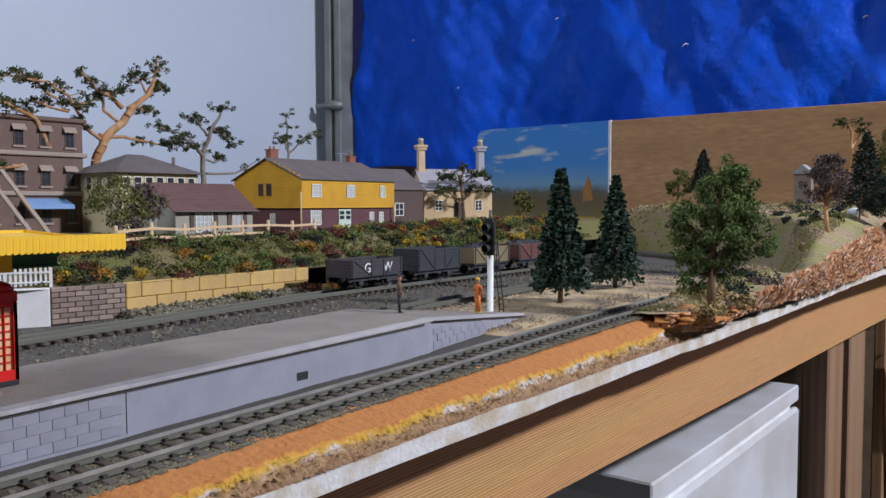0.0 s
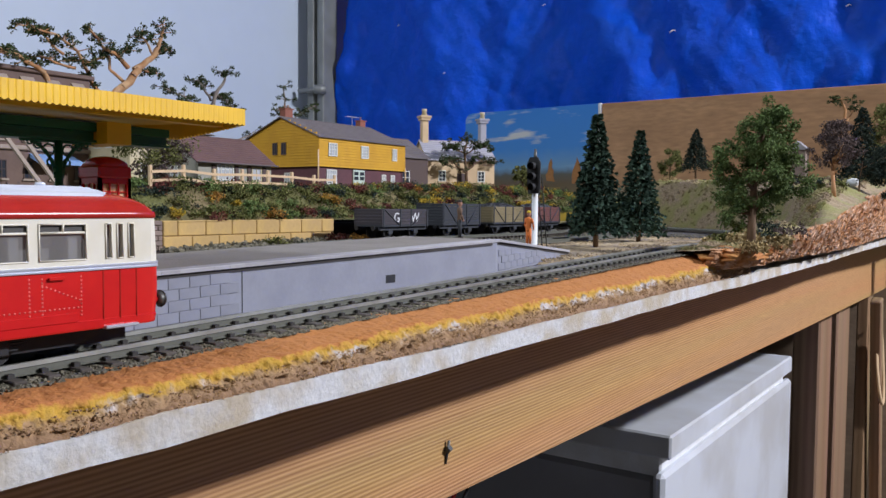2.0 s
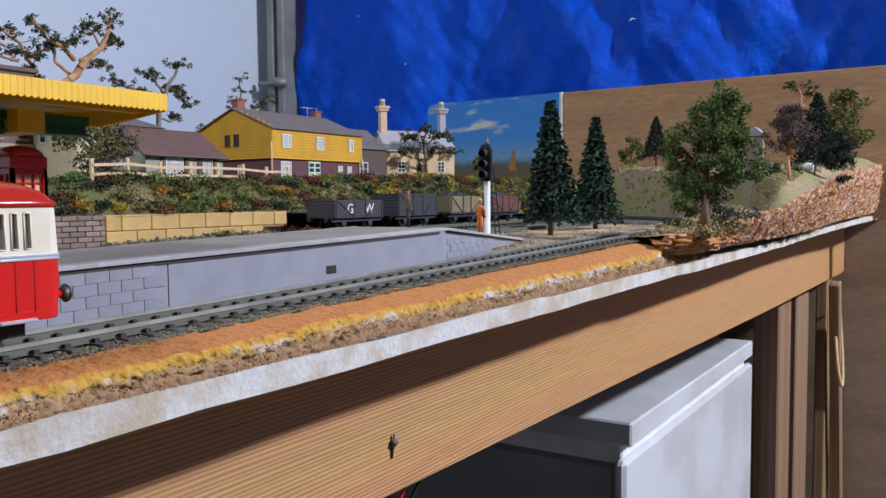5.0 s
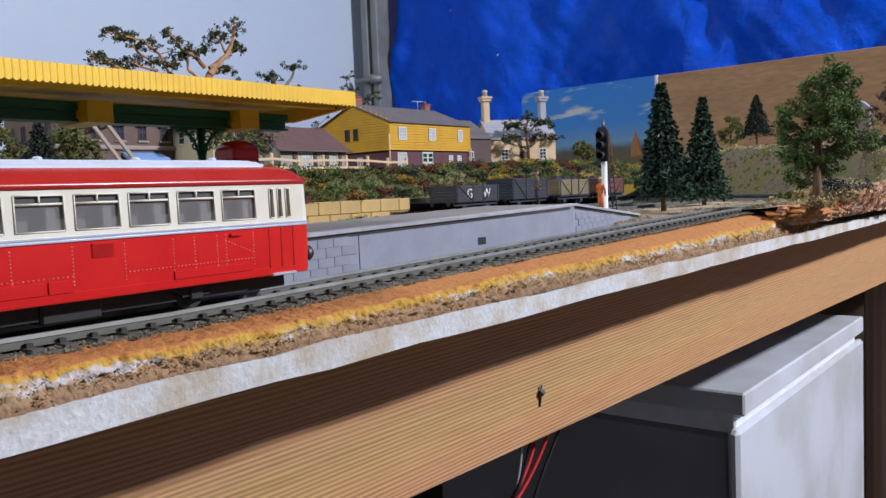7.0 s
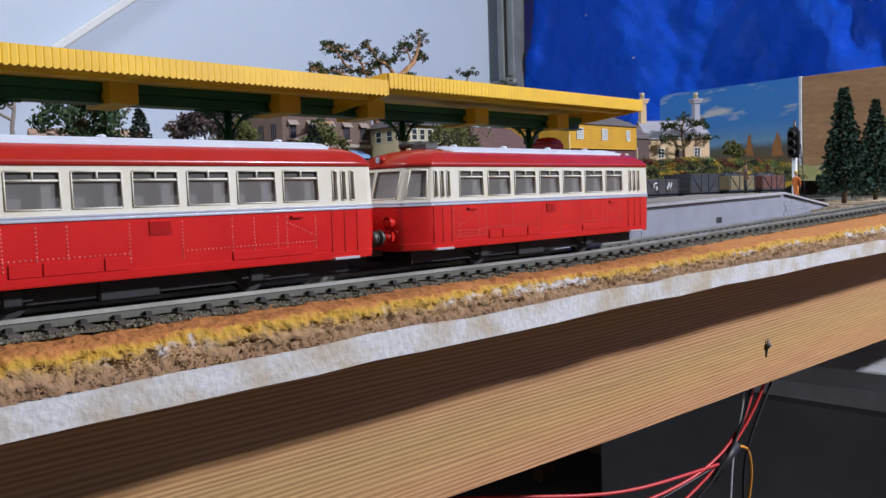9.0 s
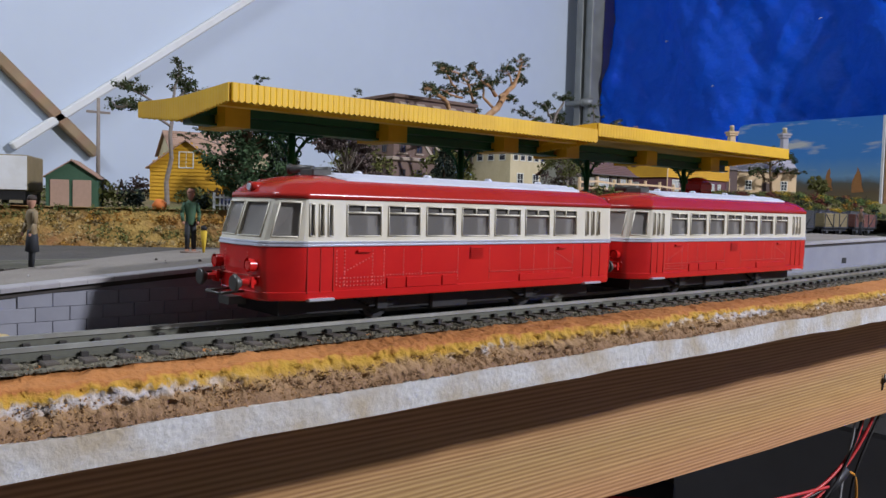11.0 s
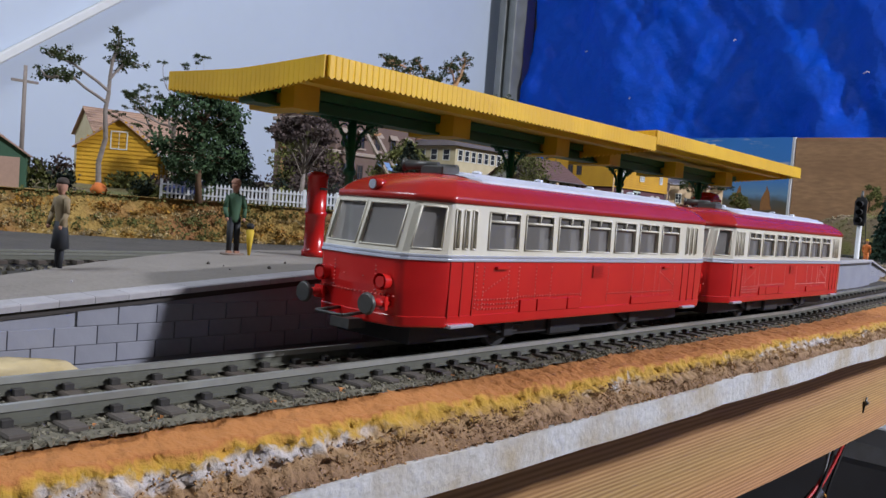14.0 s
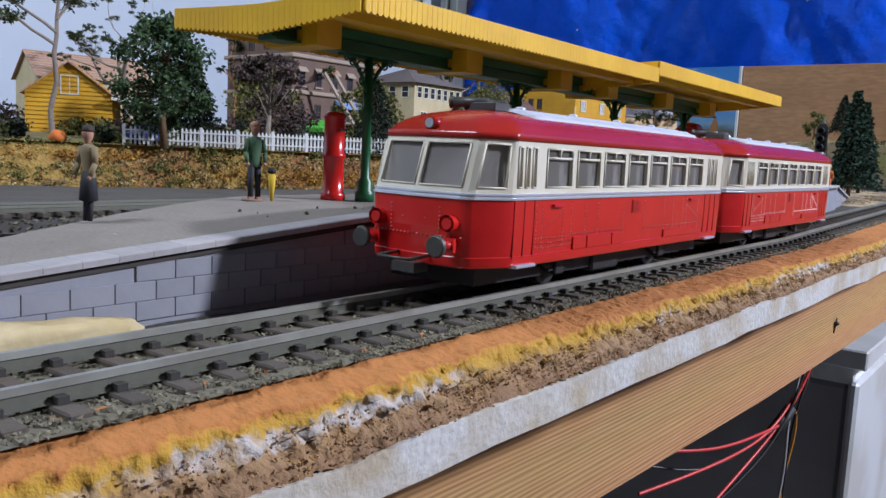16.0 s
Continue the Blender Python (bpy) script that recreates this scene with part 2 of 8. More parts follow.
structure("wall_panel", boxed(-0.50, 1.60, 1.742, 1.757, -0.85, 0.185), M["hardboard"], "rough brown hardboard panel below the tarpaulin")

# corner post of three channels with a bolt
post = tagged(thing("corner_post", (-1.755, 1.76, -0.85)), "grey steel corner post bolted beside a blue tarpaulin", "post")
for x0, x1, y0 in ((-0.034, -0.006, -0.03), (-0.004, 0.012, -0.02), (0.014, 0.034, -0.03)):
    part("channel", boxed(x0, x1, y0, 0.03, 0, 2.5, 0.003), M["steel"], post)
bm = bmesh.new()
tube(bm, (-0.05, -0.045, 1.235), (0.03, -0.045, 1.235), 0.008, seg=10)
tube(bm, (0.02, -0.055, 1.235), (0.045, -0.03, 1.235), 0.014, seg=6)
part("bolt", bm, M["steel"], post, "rusty bolt and nut")


M["brace_white"] = material("white_brace_paint", (0.7, 0.7, 0.7), 0.7, vary=0.08, scale=60, bump=0.1)


# tarpaulin: a hanging sheet with long folds
def tarp_fold(x, z):
    f = 0.022 * math.sin(x * 9 + 1.4 * math.sin(z * 4)) + 0.010 * math.sin(x * 23 + z * 6 + 2 * math.sin(z * 5 + x * 3))
    f += 0.020 * noise.noise(Vector((x * 5 + z * 2.2, z * 1.6, 3.1))) + 0.020 * noise.noise(Vector((x * 17 - z * 7, z * 6, 7.7))) + 0.009 * noise.noise(Vector((x * 40 + z * 22, z * 15, 2.7)))
    r = abs(noise.noise(Vector((x * 4 + z * 3, z * 2.2 - x, 11))))
    return f + 0.02 * max(0, 0.25 - r)


bm = bmesh.new()
g = []
NX, NZ = 300, 160
for j in range(NZ + 1):
    z = 0.19 + 1.28 * j / NZ
    row = []
    for i in range(NX + 1):
        u = i / NX
        x0 = -1.715 + 0.05 * (z - 0.2) + 0.012 * math.sin(z * 13)
        x = x0 + (1.5 - x0) * u
        row.append(bm.verts.new((x, 1.775 - 0.75 * tarp_fold(x, z), z + 0.012 * math.sin(x * 11) * (1 - j / NZ))))
    g.append(row)
for j in range(NZ):
    for i in range(NX):
        bm.faces.new((g[j][i], g[j][i + 1], g[j + 1][i + 1], g[j + 1][i]))
bmesh.ops.solidify(bm, geom=bm.faces[:], thickness=0.0015)
tarp = tagged(part("tarpaulin", bm, M["tarp"], None, "", True), "creased bright blue tarpaulin hung behind the layout", "tarpaulin")
for x, z, s in ((-1.47, 0.55, 0.004), (-0.68, 0.44, 0.007), (-1.02, 0.55, 0.004), (-0.33, 0.46, 0.005), (-1.30, 0.40, 0.003)):
    bm = bmesh.new()
    y = 1.775 - 0.75 * tarp_fold(x, z) - 0.004
    tube(bm, (x - s, y, z - s * 0.3), (x + s * 0.2, y - 0.001, z + s * 0.4), 0.0016, 0.0012, 6)
    tube(bm, (x + s * 0.2, y - 0.001, z + s * 0.4), (x + s, y, z), 0.0012, 0.0008, 6)
    part("thread", bm, M["brace_white"], tarp, "loose white thread")

# roof braces on the pale wall
for (ya, za), (yb, zb), w, mat, lab in (((-0.42, 0.76), (0.24, 0.13), 0.011, M["pine_post"], "slanting timber brace against the pale wall"),
                                        ((0.08, 0.135), (0.95, 0.79), 0.009, M["brace_white"], "slanting white painted brace against the pale wall")):
    L = math.hypot(yb - ya, zb - za)
    bm = boxed(-0.012, 0.012, 0, L, -w, w, 0.003)
    ob = tagged(part("wall_brace", bm, mat), lab, "brace")
    ob.matrix_world = pose(-1.814, ya, za, math.degrees(math.atan2(zb - za, yb - ya)), 0, 0)

# ---- table ----
bm = bmesh.new()
ys = [-1.3 + 0.02 * i for i in range(160)]
prev = None
for y in ys:
    j = 0.0011 * fbm(0, y, 25, 4)
    e = edge_x(y) + j + (0.002 if y > 0.54 else 0)
    drop = 0.014 * max(-0.5, min(0.0, y - 0.1)) + 0.012 * step(0.9, 1.6, y)
    top, bot = -0.0066 + drop + 0.0008 * fbm(3, y, 30, 2), -0.0143 + drop + 0.0006 * fbm(5, y, 30, 3)
    cur = [bm.verts.new(p) for p in ((-1.78, y, top), (e, y, top), (e, y, bot), (-1.78, y, bot))]
    if prev:
        for i in range(4):
            bm.faces.new((prev[i], prev[(i + 1) % 4], cur[(i + 1) % 4], cur[i]))
    else:
        bm.faces.new(cur)
    prev = cur
bm.faces.new(prev[::-1])
table = tagged(thing("layout_table", (0, 0, -0.85)), "long timber trestle table with whitewashed board carrying the model railway", "table")
ob = part("tabletop", bm, M["white_edge"], table, "board with rough whitewashed edge")
ob.location.z = 0.85
bm = bmesh.new()
pr = []
for y in (-1.3, -0.4, 0.1, 0.6, 1.1, 1.735):
    b = 0.85 - 0.0905 - 0.020 * (max(-0.4, min(y, 1.1)) - 0.1)
    x = -0.258 + 0.6 * (edge_x(y) + 0.209)
    pr.append([bm.verts.new(p) for p in ((x - 0.035, y, b), (x, y, b), (x, y, 0.838), (x - 0.035, y, 0.838))])
for p, q in zip(pr, pr[1:]):
    for i in range(4):
        bm.faces.new((p[i], p[(i + 1) % 4], q[(i + 1) % 4], q[i]))
bm.faces.new(pr[0][::-1])
bm.faces.new(pr[-1])
bmesh.ops.bevel(bm, geom=[e for e in bm.edges if abs(e.verts[0].co.y - e.verts[1].co.y) > 0.1], offset=0.003, segments=2, affect="EDGES")
part("front_beam", bm, M["pine"], table, "planed pine beam with strong grain")
bm = boxed(-1.7, -0.3, 1.66, 1.71, 0.745, 0.838, 0.002)
part("cross_beam", bm, M["pine_dark"], table)
for x, y, w, mat in ((-0.300, 1.375, 0.050, "pine_dark"), (-0.296, 1.520, 0.062, "pine_dark"), (-1.6, 1.68, 0.035, "pine_dark"), (-0.3, -1.2, 0.035, "pine_post"), (-1.6, -1.2, 0.035, "pine_post")):
    part("leg", boxed(x - 0.02, x + 0.02, y - w, y + w, 0, 0.838 if x < -1 else 0.742, 0.003), M[mat], table)
bm = boxed(-0.009, 0.009, -0.016, 0.016, 0, 0.46, 0.002)
ob = part("diagonal_brace", bm, M["pine_post"], table, "pale slanting timber brace")
ob.matrix_local = pose(-0.238, 1.715, 0.28, 12, 0, 0)
part("batten", boxed(-0.275, -0.255, 1.655, 1.715, 0, 0.745, 0.002), M["pine_post"], table, "pale upright batten")


# ---- ground of the layout ----
def yard_height(x, y):
    return lift(y) - 0.0012 + 0.0007 * fbm(x, y, 40, 1)


tagged(sheet("ground", (-1.75, -0.232, 150), (-1.25, 1.62, 290), yard_height, M["ballast"]), "dark grey scattered ballast over the layout", "ground", kind="structure")


def foam_top(y):
    return 0.0004 + 0.006 * max(-0.4, min(0.0, y - 0.1)) + lift(y) * 0.35 + 0.0010 * fbm(2, y, 30, 9)


# carved foam strip in front of the track: orange top, ragged front
def foam_strip():
    bm = bmesh.new()
    coat, scar = bm.verts.layers.float.new("coat"), bm.verts.layers.float.new("scar")
    prev = None
    n = 1700
    for k in range(n + 1):
        y = -0.52 + 1.14 * k / n
        e = edge_x(y)
        t = foam_top(y)
        w = 0.0026 * fbm(7, y, 22, 5) + 0.0012 * fbm(9, y, 120, 6) - 0.0005
        prof = []
        for i in range(23):
            u = i / 22
            if u < 0.55:
                x = -0.236 + (e - 0.0042 + w + 0.236) * u / 0.55
                z = t + (lift(y) + 0.0006 - t) * (1 - u / 0.55) + 0.0006 * fbm(x, y, 160, 2) + 0.00045 * fbm(x, y, 520, 4)
            else:
                v = (u - 0.55) / 0.45
                x = e - 0.0042 + w + (0.0034 - w) * v ** 1.2 + 0.0024 * fbm(u * 1.5, y, 130, 8) * math.sin(v * math.pi)
                z = t + (-0.0068 + 0.014 * max(-0.5, min(0.0, y - 0.1)) - t) * v + 0.0010 * fbm(u * 2, y, 190, 3) * math.sin(v * math.pi) + 0.0007 * fbm(u * 0.02, y, 650, 2)
                x += 0.0008 * fbm(u * 0.02, y, 600, 5) + 0.0006 * fbm(u * 0.015, y, 1100, 1)
            v = bm.verts.new((x, y, z))
            v[coat], v[scar] = (u - 0.5) / 0.5 + 0.10 * fbm(3, y, 40, 11), fbm(8, y, 26, 14)
            prof.append(v)
        if prev:
            for a in range(22):
                bm.faces.new((prev[a], prev[a + 1], prof[a + 1], prof[a]))
        prev = prof
    return bm


def foam_material(name):
    """Cut foam: orange wash on top, an ochre lip, white scars where the paint is torn off, tan crumbs below."""
    m = material(name, (0.46, 0.19, 0.05), 0.85, vary=0.35, scale=420, bump=0.9, depth=0.0014)
    n, l = m.node_tree.nodes, m.node_tree.links
    tc = n.new("ShaderNodeTexCoord")
    coat, scar = n.new("ShaderNodeAttribute"), n.new("ShaderNodeAttribute")
    coat.attribute_name, scar.attribute_name = "coat", "scar"

    def wander(scale, amount, source):
        tex, mul, add = n.new("ShaderNodeTexNoise"), n.new("ShaderNodeMath"), n.new("ShaderNodeMath")
        tex.inputs["Scale"].default_value, tex.inputs["Detail"].default_value = scale, 6
        l.new(tc.outputs["Object"], tex.inputs["Vector"])
        mul.operation = "MULTIPLY_ADD"
        mul.inputs[1].default_value, mul.inputs[2].default_value = amount, -amount / 2
        l.new(tex.outputs["Fac"], mul.inputs[0])
        l.new(mul.outputs[0], add.inputs[0])
        l.new(source, add.inputs[1])
        return add.outputs[0]

    level = wander(330, 0.55, coat.outputs["Fac"])
    ramp, where = n.new("ShaderNodeValToRGB"), n.new("ShaderNodeValToRGB")
    for node, stops in ((ramp, ((0.0, (0.43, 0.17, 0.045)), (0.06, (0.40, 0.14, 0.035)), (0.16, (0.50, 0.25, 0.04)), (0.26, (0.50, 0.29, 0.03)), (0.40, (0.43, 0.25, 0.05)), (0.54, (0.34, 0.21, 0.10)), (0.75, (0.30, 0.18, 0.095)), (1.0, (0.22, 0.125, 0.065)))),
                        (where, ((0.26, (0, 0, 0)), (0.37, (0.85, 0.85, 0.85)), (0.46, (0.85, 0.85, 0.85)), (0.58, (0, 0, 0))))):
        cr = node.color_ramp
        cr.elements[0].position, cr.elements[0].color = stops[0][0], (*stops[0][1], 1)
        cr.elements[1].position, cr.elements[1].color = stops[-1][0], (*stops[-1][1], 1)
        for p, c in stops[1:-1]:
            cr.elements.new(p).color = (*c, 1)
        l.new(level, node.inputs[0])
    torn, both, mix = n.new("ShaderNodeMapRange"), n.new("ShaderNodeMath"), n.new("ShaderNodeMix")
    torn.inputs["From Min"].default_value, torn.inputs["From Max"].default_value = 0.08, 0.42
    l.new(wander(240, 1.3, scar.outputs["Fac"]), torn.inputs["Value"])
    both.operation = "MULTIPLY"
    l.new(torn.outputs["Result"], both.inputs[0])
    l.new(where.outputs["Color"], both.inputs[1])
    mix.data_type = "RGBA"
    l.new(both.outputs[0], mix.inputs[0])
    l.new(ramp.outputs["Color"], mix.inputs[6])
    mix.inputs[7].default_value = (0.52, 0.49, 0.50, 1)
    l.new(mix.outputs[2], n["Principled BSDF"].inputs["Base Color"])
    return m


M["foam_tan"] = material("tan_foam_crumbs", (0.33, 0.20, 0.105), 0.95, vary=0.45, scale=420, bump=1.0, second=(0.40, 0.22, 0.07), amount=0.7, patch=70, depth=0.0016)
tagged(part("foam_edge", foam_strip(), foam_material("orange_painted_cut_foam"), None, "", True), "ragged cut foam edge painted orange and ochre with white scars", "foam edge")


# ---- tracks ----
def line_straight(x, y0, y1, n):
    return [Vector((x, y0 + (y1 - y0) * i / n, 0)) for i in range(n + 1)]


def arc(cx, cy, r, a0, a1, n):
    return [Vector((cx + r * math.cos(math.radians(a0 + (a1 - a0) * i / n)), cy + r * math.sin(math.radians(a0 + (a1 - a0) * i / n)), 0)) for i in range(n + 1)]


SLEEPER = mesh_of(boxed(-0.0155, 0.0155, -0.0017, 0.0017, 0, 0.0016, 0.0003), M["sleeper"], name="sleeper")
M["chair"] = material("dark_rail_chair", (0.035, 0.031, 0.028), 0.8, vary=0.3, scale=900, bump=0.3)
CHAIR_BM = bmesh.new()
for sx in (-1, 1):
    for dx in (-0.0015, 0.0015):
        box(CHAIR_BM, sx * 0.0088 + dx - 0.0008, sx * 0.0088 + dx + 0.0008, -0.0008, 0.0008, 0.0015, 0.0027)
CHAIRS = mesh_of(CHAIR_BM, M["chair"], name="rail_chair")


def track(path, pieces, label, top="rail"):
    """Two rails swept along the path, sleepers every 8.4 mm, those of the first stretch each on its own."""
    t = tagged(thing("track"), label, "railway track")
    for side in (-1, 1):
        bm = bmesh.new()
        prev = None
        prof = ((-0.0012, 0.0016), (0.0012, 0.0016), (0.0003, 0.0020), (0.0003, 0.0033), (0.00065, 0.0035), (0.00055, 0.0046), (-0.00055, 0.0046), (-0.00065, 0.0035), (-0.0003, 0.0033), (-0.0003, 0.0020))
        for i, p in enumerate(path):
            d = (path[min(i + 1, len(path) - 1)] - path[max(i - 1, 0)]).normalized()
            nrm = Vector((d.y, -d.x, 0))
            c = p + nrm * side * 0.0088
            cur = [bm.verts.new((c.x + nrm.x * u, c.y + nrm.y * u, lift(c.y) + v)) for u, v in prof]
            if prev:
                for a in range(10):
                    f = bm.faces.new((prev[a], prev[(a + 1) % 10], cur[(a + 1) % 10], cur[a]))
                    f.material_index = 0 if a in (4, 5, 6) else 1
            else:
                bm.faces.new(cur[::-1])
            prev = cur
        bm.faces.new(prev)
        part("rail", bm, [M[top], M["rail_side"]], t, "shiny nickel silver rail" if top == "rail" else "dull grey rail")
    rest, k, carry = bmesh.new(), 0, 0.0
    for a, b in zip(path, path[1:]):
        L = (b - a).length
        d = (b - a) / L
        ang = math.degrees(math.atan2(-d.x, d.y))
        while carry < L:
            c = a + d * carry
            m = pose(c.x, c.y, lift(c.y), 0, 0, ang + random.uniform(-1, 1))
            if pieces[0] < c.y < pieces[1] and k < 150:
                for nm, me in (("sleeper", SLEEPER), ("rail_chair", CHAIRS)):
                    ob = new(nm, me)
                    ob.parent = t
                    ob.matrix_local = m
                k += 1
            else:
                box(rest, -0.0155, 0.0155, -0.0017, 0.0017, 0, 0.0016, m=m)
            carry += 0.0084
        carry -= L
    if rest.verts:
        tagged(part("sleeper_run", rest, M["sleeper"], t), kind="stuff")
    else:
        rest.free()
    return t


MAIN_X = -0.2495
main_path = line_straight(MAIN_X, -0.95, 0.76, 60) + arc(MAIN_X - 0.47, 0.76, 0.47, 0, 92, 40)[1:] + [Vector((-0.75 - 0.03 * i, 1.23, 0)) for i in range(1, 20)]
track(main_path, (-0.45, 0.62), "model railway track on grey ballast with dark sleepers")
track(line_straight(-0.392, -0.95, 0.70, 40) + arc(-0.392 - 0.40, 0.70, 0.40, 0, 80, 30)[1:], (0.9, 0.9), "second model track beyond the platform", "rail_side")
track(line_straight(-0.508, -0.60, 0.80, 40) + arc(-0.508 - 0.36, 0.80, 0.36, 0, 60, 20)[1:], (0.9, 0.9), "goods siding track with parked wagons", "rail_side")


# ballast bed up to the sleeper tops
tagged(sheet("ballast_bed", (MAIN_X - 0.021, MAIN_X + 0.0185, 22), (-0.95, 0.78, 640),
             lambda x, y: lift(y) + 0.0007 * step(0.021, 0.016, abs(x - MAIN_X)) + 0.0005 * fbm(x, y, 260, 3), M["stone_bits"]), "grey brown ballast bed under the main track", "ballast", kind="structure")


# loose ballast chips
def chips(name, count, spot, size, mat, label):
    bm = bmesh.new()
    verts, faces = [], []
    base = [Vector(v) for v in ((1, 0, 0), (-0.6, 0.8, 0), (-0.5, -0.8, 0), (0.1, 0.1, 0.9), (0, 0, -0.7))]
    for _ in range(count):
        x, y, z = spot()
        s = size * random.uniform(0.5, 1.3)
        R = Euler((random.uniform(-1, 1), random.uniform(-1, 1), random.uniform(0, 6.3))).to_matrix()
        o = len(verts)
        for b in base:
            v = R @ (b * s)
            verts.append((x + v.x, y + v.y, z + v.z))
        faces += [tuple(o + i for i in f) for f in ((0, 1, 3), (1, 2, 3), (2, 0, 3), (1, 0, 4), (2, 1, 4), (0, 2, 4))]
    bm.free()
    me = bpy.data.meshes.new(name)
    me.from_pydata(verts, [], faces)
    me.materials.append(mat)
    return tagged(new(name, me), label, "ballast", kind="stuff")


def main_spot():
    y = random.uniform(-0.48, 0.66)
    s = random.choice((-1, 1, 1))
    x = MAIN_X + s * random.uniform(0.010, 0.0185) if random.random() < 0.75 else MAIN_X + random.uniform(-0.008, 0.008)
    return x, y, lift(y) + 0.0005 + (0.0003 if abs(x - MAIN_X) < 0.0155 else 0)


chips("ballast_chips", 32000, main_spot, 0.00062, M["stone_bits"], "fine grey and brown ballast chips between the sleepers")
chips("yard_chips", 9000, lambda: (lambda x, y: (x, y, yard_height(x, y) + 0.0003))(random.uniform(-0.56, -0.36), random.uniform(-0.4, 1.0)), 0.0013, M["stone_bits"], "coarse grey stone chips strewn over the yard")

# ---- hill with the cut cliff at the board's edge ----


def cliff_edge(y):
    return float(np.interp(y, (0.52, 0.614, 0.774, 0.959, 1.173, 1.62), (0.013, 0.015, 0.028, 0.049, 0.069, 0.098))) + 0.003 * fbm(1, y, 14, 4)


def hill_edge(y):
    """The cut foam hangs out over the board's edge."""
    return edge_x(y) + float(np.interp(y, (0.525, 0.55, 0.60, 0.66, 0.80, 1.0, 1.6), (-0.006, 0.015, 0.020, 0.015, 0.022, 0.026, 0.014))) + 0.004 * fbm(4, y, 40, 2)


def hill_height(x, y):
    near = cliff_edge(y) + 0.013 * step(0.66, 0.9, y) * step(0.0, 0.034, hill_edge(y) - x)
    back = 0.010 + 0.075 * step(0.62, 1.25, y) * step(-0.74, -0.55, x)
    u = step(-0.23, -0.34, x)
    h = near * (1 - u) + back * u
    r = math.hypot(x + 0.72, y - 0.76)
    inside = step(0.494, 0.535, r) if y > 0.76 else step(-0.268, -0.235, x)
    h = 0.004 + (h - 0.004) * inside
    if y > 1.28:
        h = max(h, 0.012 + 0.060 * step(1.28, 1.48, y) * step(-0.72, -0.52, x))
    return h + 0.003 * fbm(x, y, 25, 6) * inside


M["scrub"] = material("dry_grassy_ground", (0.165, 0.125, 0.06), 0.95, vary=0.5, scale=400, bump=0.9, second=(0.11, 0.12, 0.03), amount=0.8, patch=18, depth=0.0015)
M["hill"] = material("brown_scatter_hill", (0.30, 0.225, 0.14), 0.95, vary=0.7, scale=350, bump=0.9, second=(0.23, 0.23, 0.065), amount=0.8, patch=34, depth=0.0015)
hill = tagged(thing("hillside"), "foam hill with dry scatter grass and a ragged cut cliff", "hillside")
bm = bmesh.new()
prev = None
NY = 260
for k in range(NY + 1):
    y = 0.525 + 1.03 * k / NY
    row = [bm.verts.new((x, y, hill_height(x, y))) for x in [-1.05 + (hill_edge(y) + 1.05) * (i / 110) ** 0.8 for i in range(111)]]
    if prev:
        for i in range(110):
            bm.faces.new((prev[i], prev[i + 1], row[i + 1], row[i]))
    prev = row
part("slope", bm, M["hill"], hill, "", True)
M["cliff"] = material("carved_foam_cliff", (0.46, 0.20, 0.07), 0.85, vary=0.7, scale=230, bump=1.0, second=(0.60, 0.42, 0.30), amount=0.75, patch=160, stretch=(1, 1, 0.4), depth=0.002)
bm = bmesh.new()
prev = None
NY = 900
for k in range(NY + 1):
    y = 0.525 + 1.03 * k / NY
    e0 = hill_edge(y)
    top, low = hill_height(e0, y) + 0.0008, 0.0005 + 0.012 * step(0.9, 1.6, y)
    row = []
    for i in range(19):
        v = i / 18
        swell = math.sin(min(1.0, v * 5) * 1.57)
        cut = 0.0055 * fbm(v * 0.10, y + 0.010 * v, 150, 3) + 0.0028 * fbm(v * 0.15, y - 0.006 * v, 420, 9) + 0.0035 * fbm(v * 1.5, y, 60, 12)
        cut *= min(1.0, (top - low) / 0.035)
        row.append(bm.verts.new((e0 + cut * swell - 0.010 * v ** 2, y + 0.002 * fbm(v, y, 90, 8) * swell, top + (low - top) * v + 0.0022 * fbm(v * 2, y, 160, 5) * math.sin(v * math.pi))))
    if prev:
        for i in range(18):
            bm.faces.new((prev[i], prev[i + 1], row[i + 1], row[i]))
    prev = row
part("cliff", bm, M["cliff"], hill, "knife-cut orange and white foam cliff", False)
# torn slivers standing off the cut face
verts, faces = [], []
for k in range(5200):
    y = 0.66 + 0.88 * random.random()
    e0, v = hill_edge(y), random.random() ** 0.8
    top, low = hill_height(e0, y), 0.001 + 0.012 * step(0.9, 1.6, y)
    c = Vector((e0 + 0.002 - 0.010 * v ** 2, y, top + (low - top) * v))
    d = Vector((random.uniform(-0.2, 0.7), random.uniform(-0.3, 0.8), random.uniform(0.5, 1.2))).normalized() * random.uniform(0.002, 0.0065)
    w = Vector((0.3, 1, random.uniform(-0.3, 0.3))).normalized() * random.uniform(0.0005, 0.0012)
    o = len(verts)
    verts += [tuple(c - w), tuple(c + w), tuple(c + Vector((0.0012, 0, -0.0008))), tuple(c + d + Vector((0.001, 0, 0)))]
    faces += [(o, o + 1, o + 3), (o + 1, o + 2, o + 3), (o + 2, o, o + 3)]
me = bpy.data.meshes.new("torn_foam")
me.from_pydata(verts, [], faces)
M["sliver"] = material("torn_foam_slivers", (0.50, 0.23, 0.085), 0.75, vary=0.5, scale=300, bump=0.3, second=(0.66, 0.50, 0.40), amount=0.8, patch=120, island=0.45)
me.materials.append(M["sliver"])
ob = tagged(new("torn_foam", me), kind="stuff")
ob.parent = hill
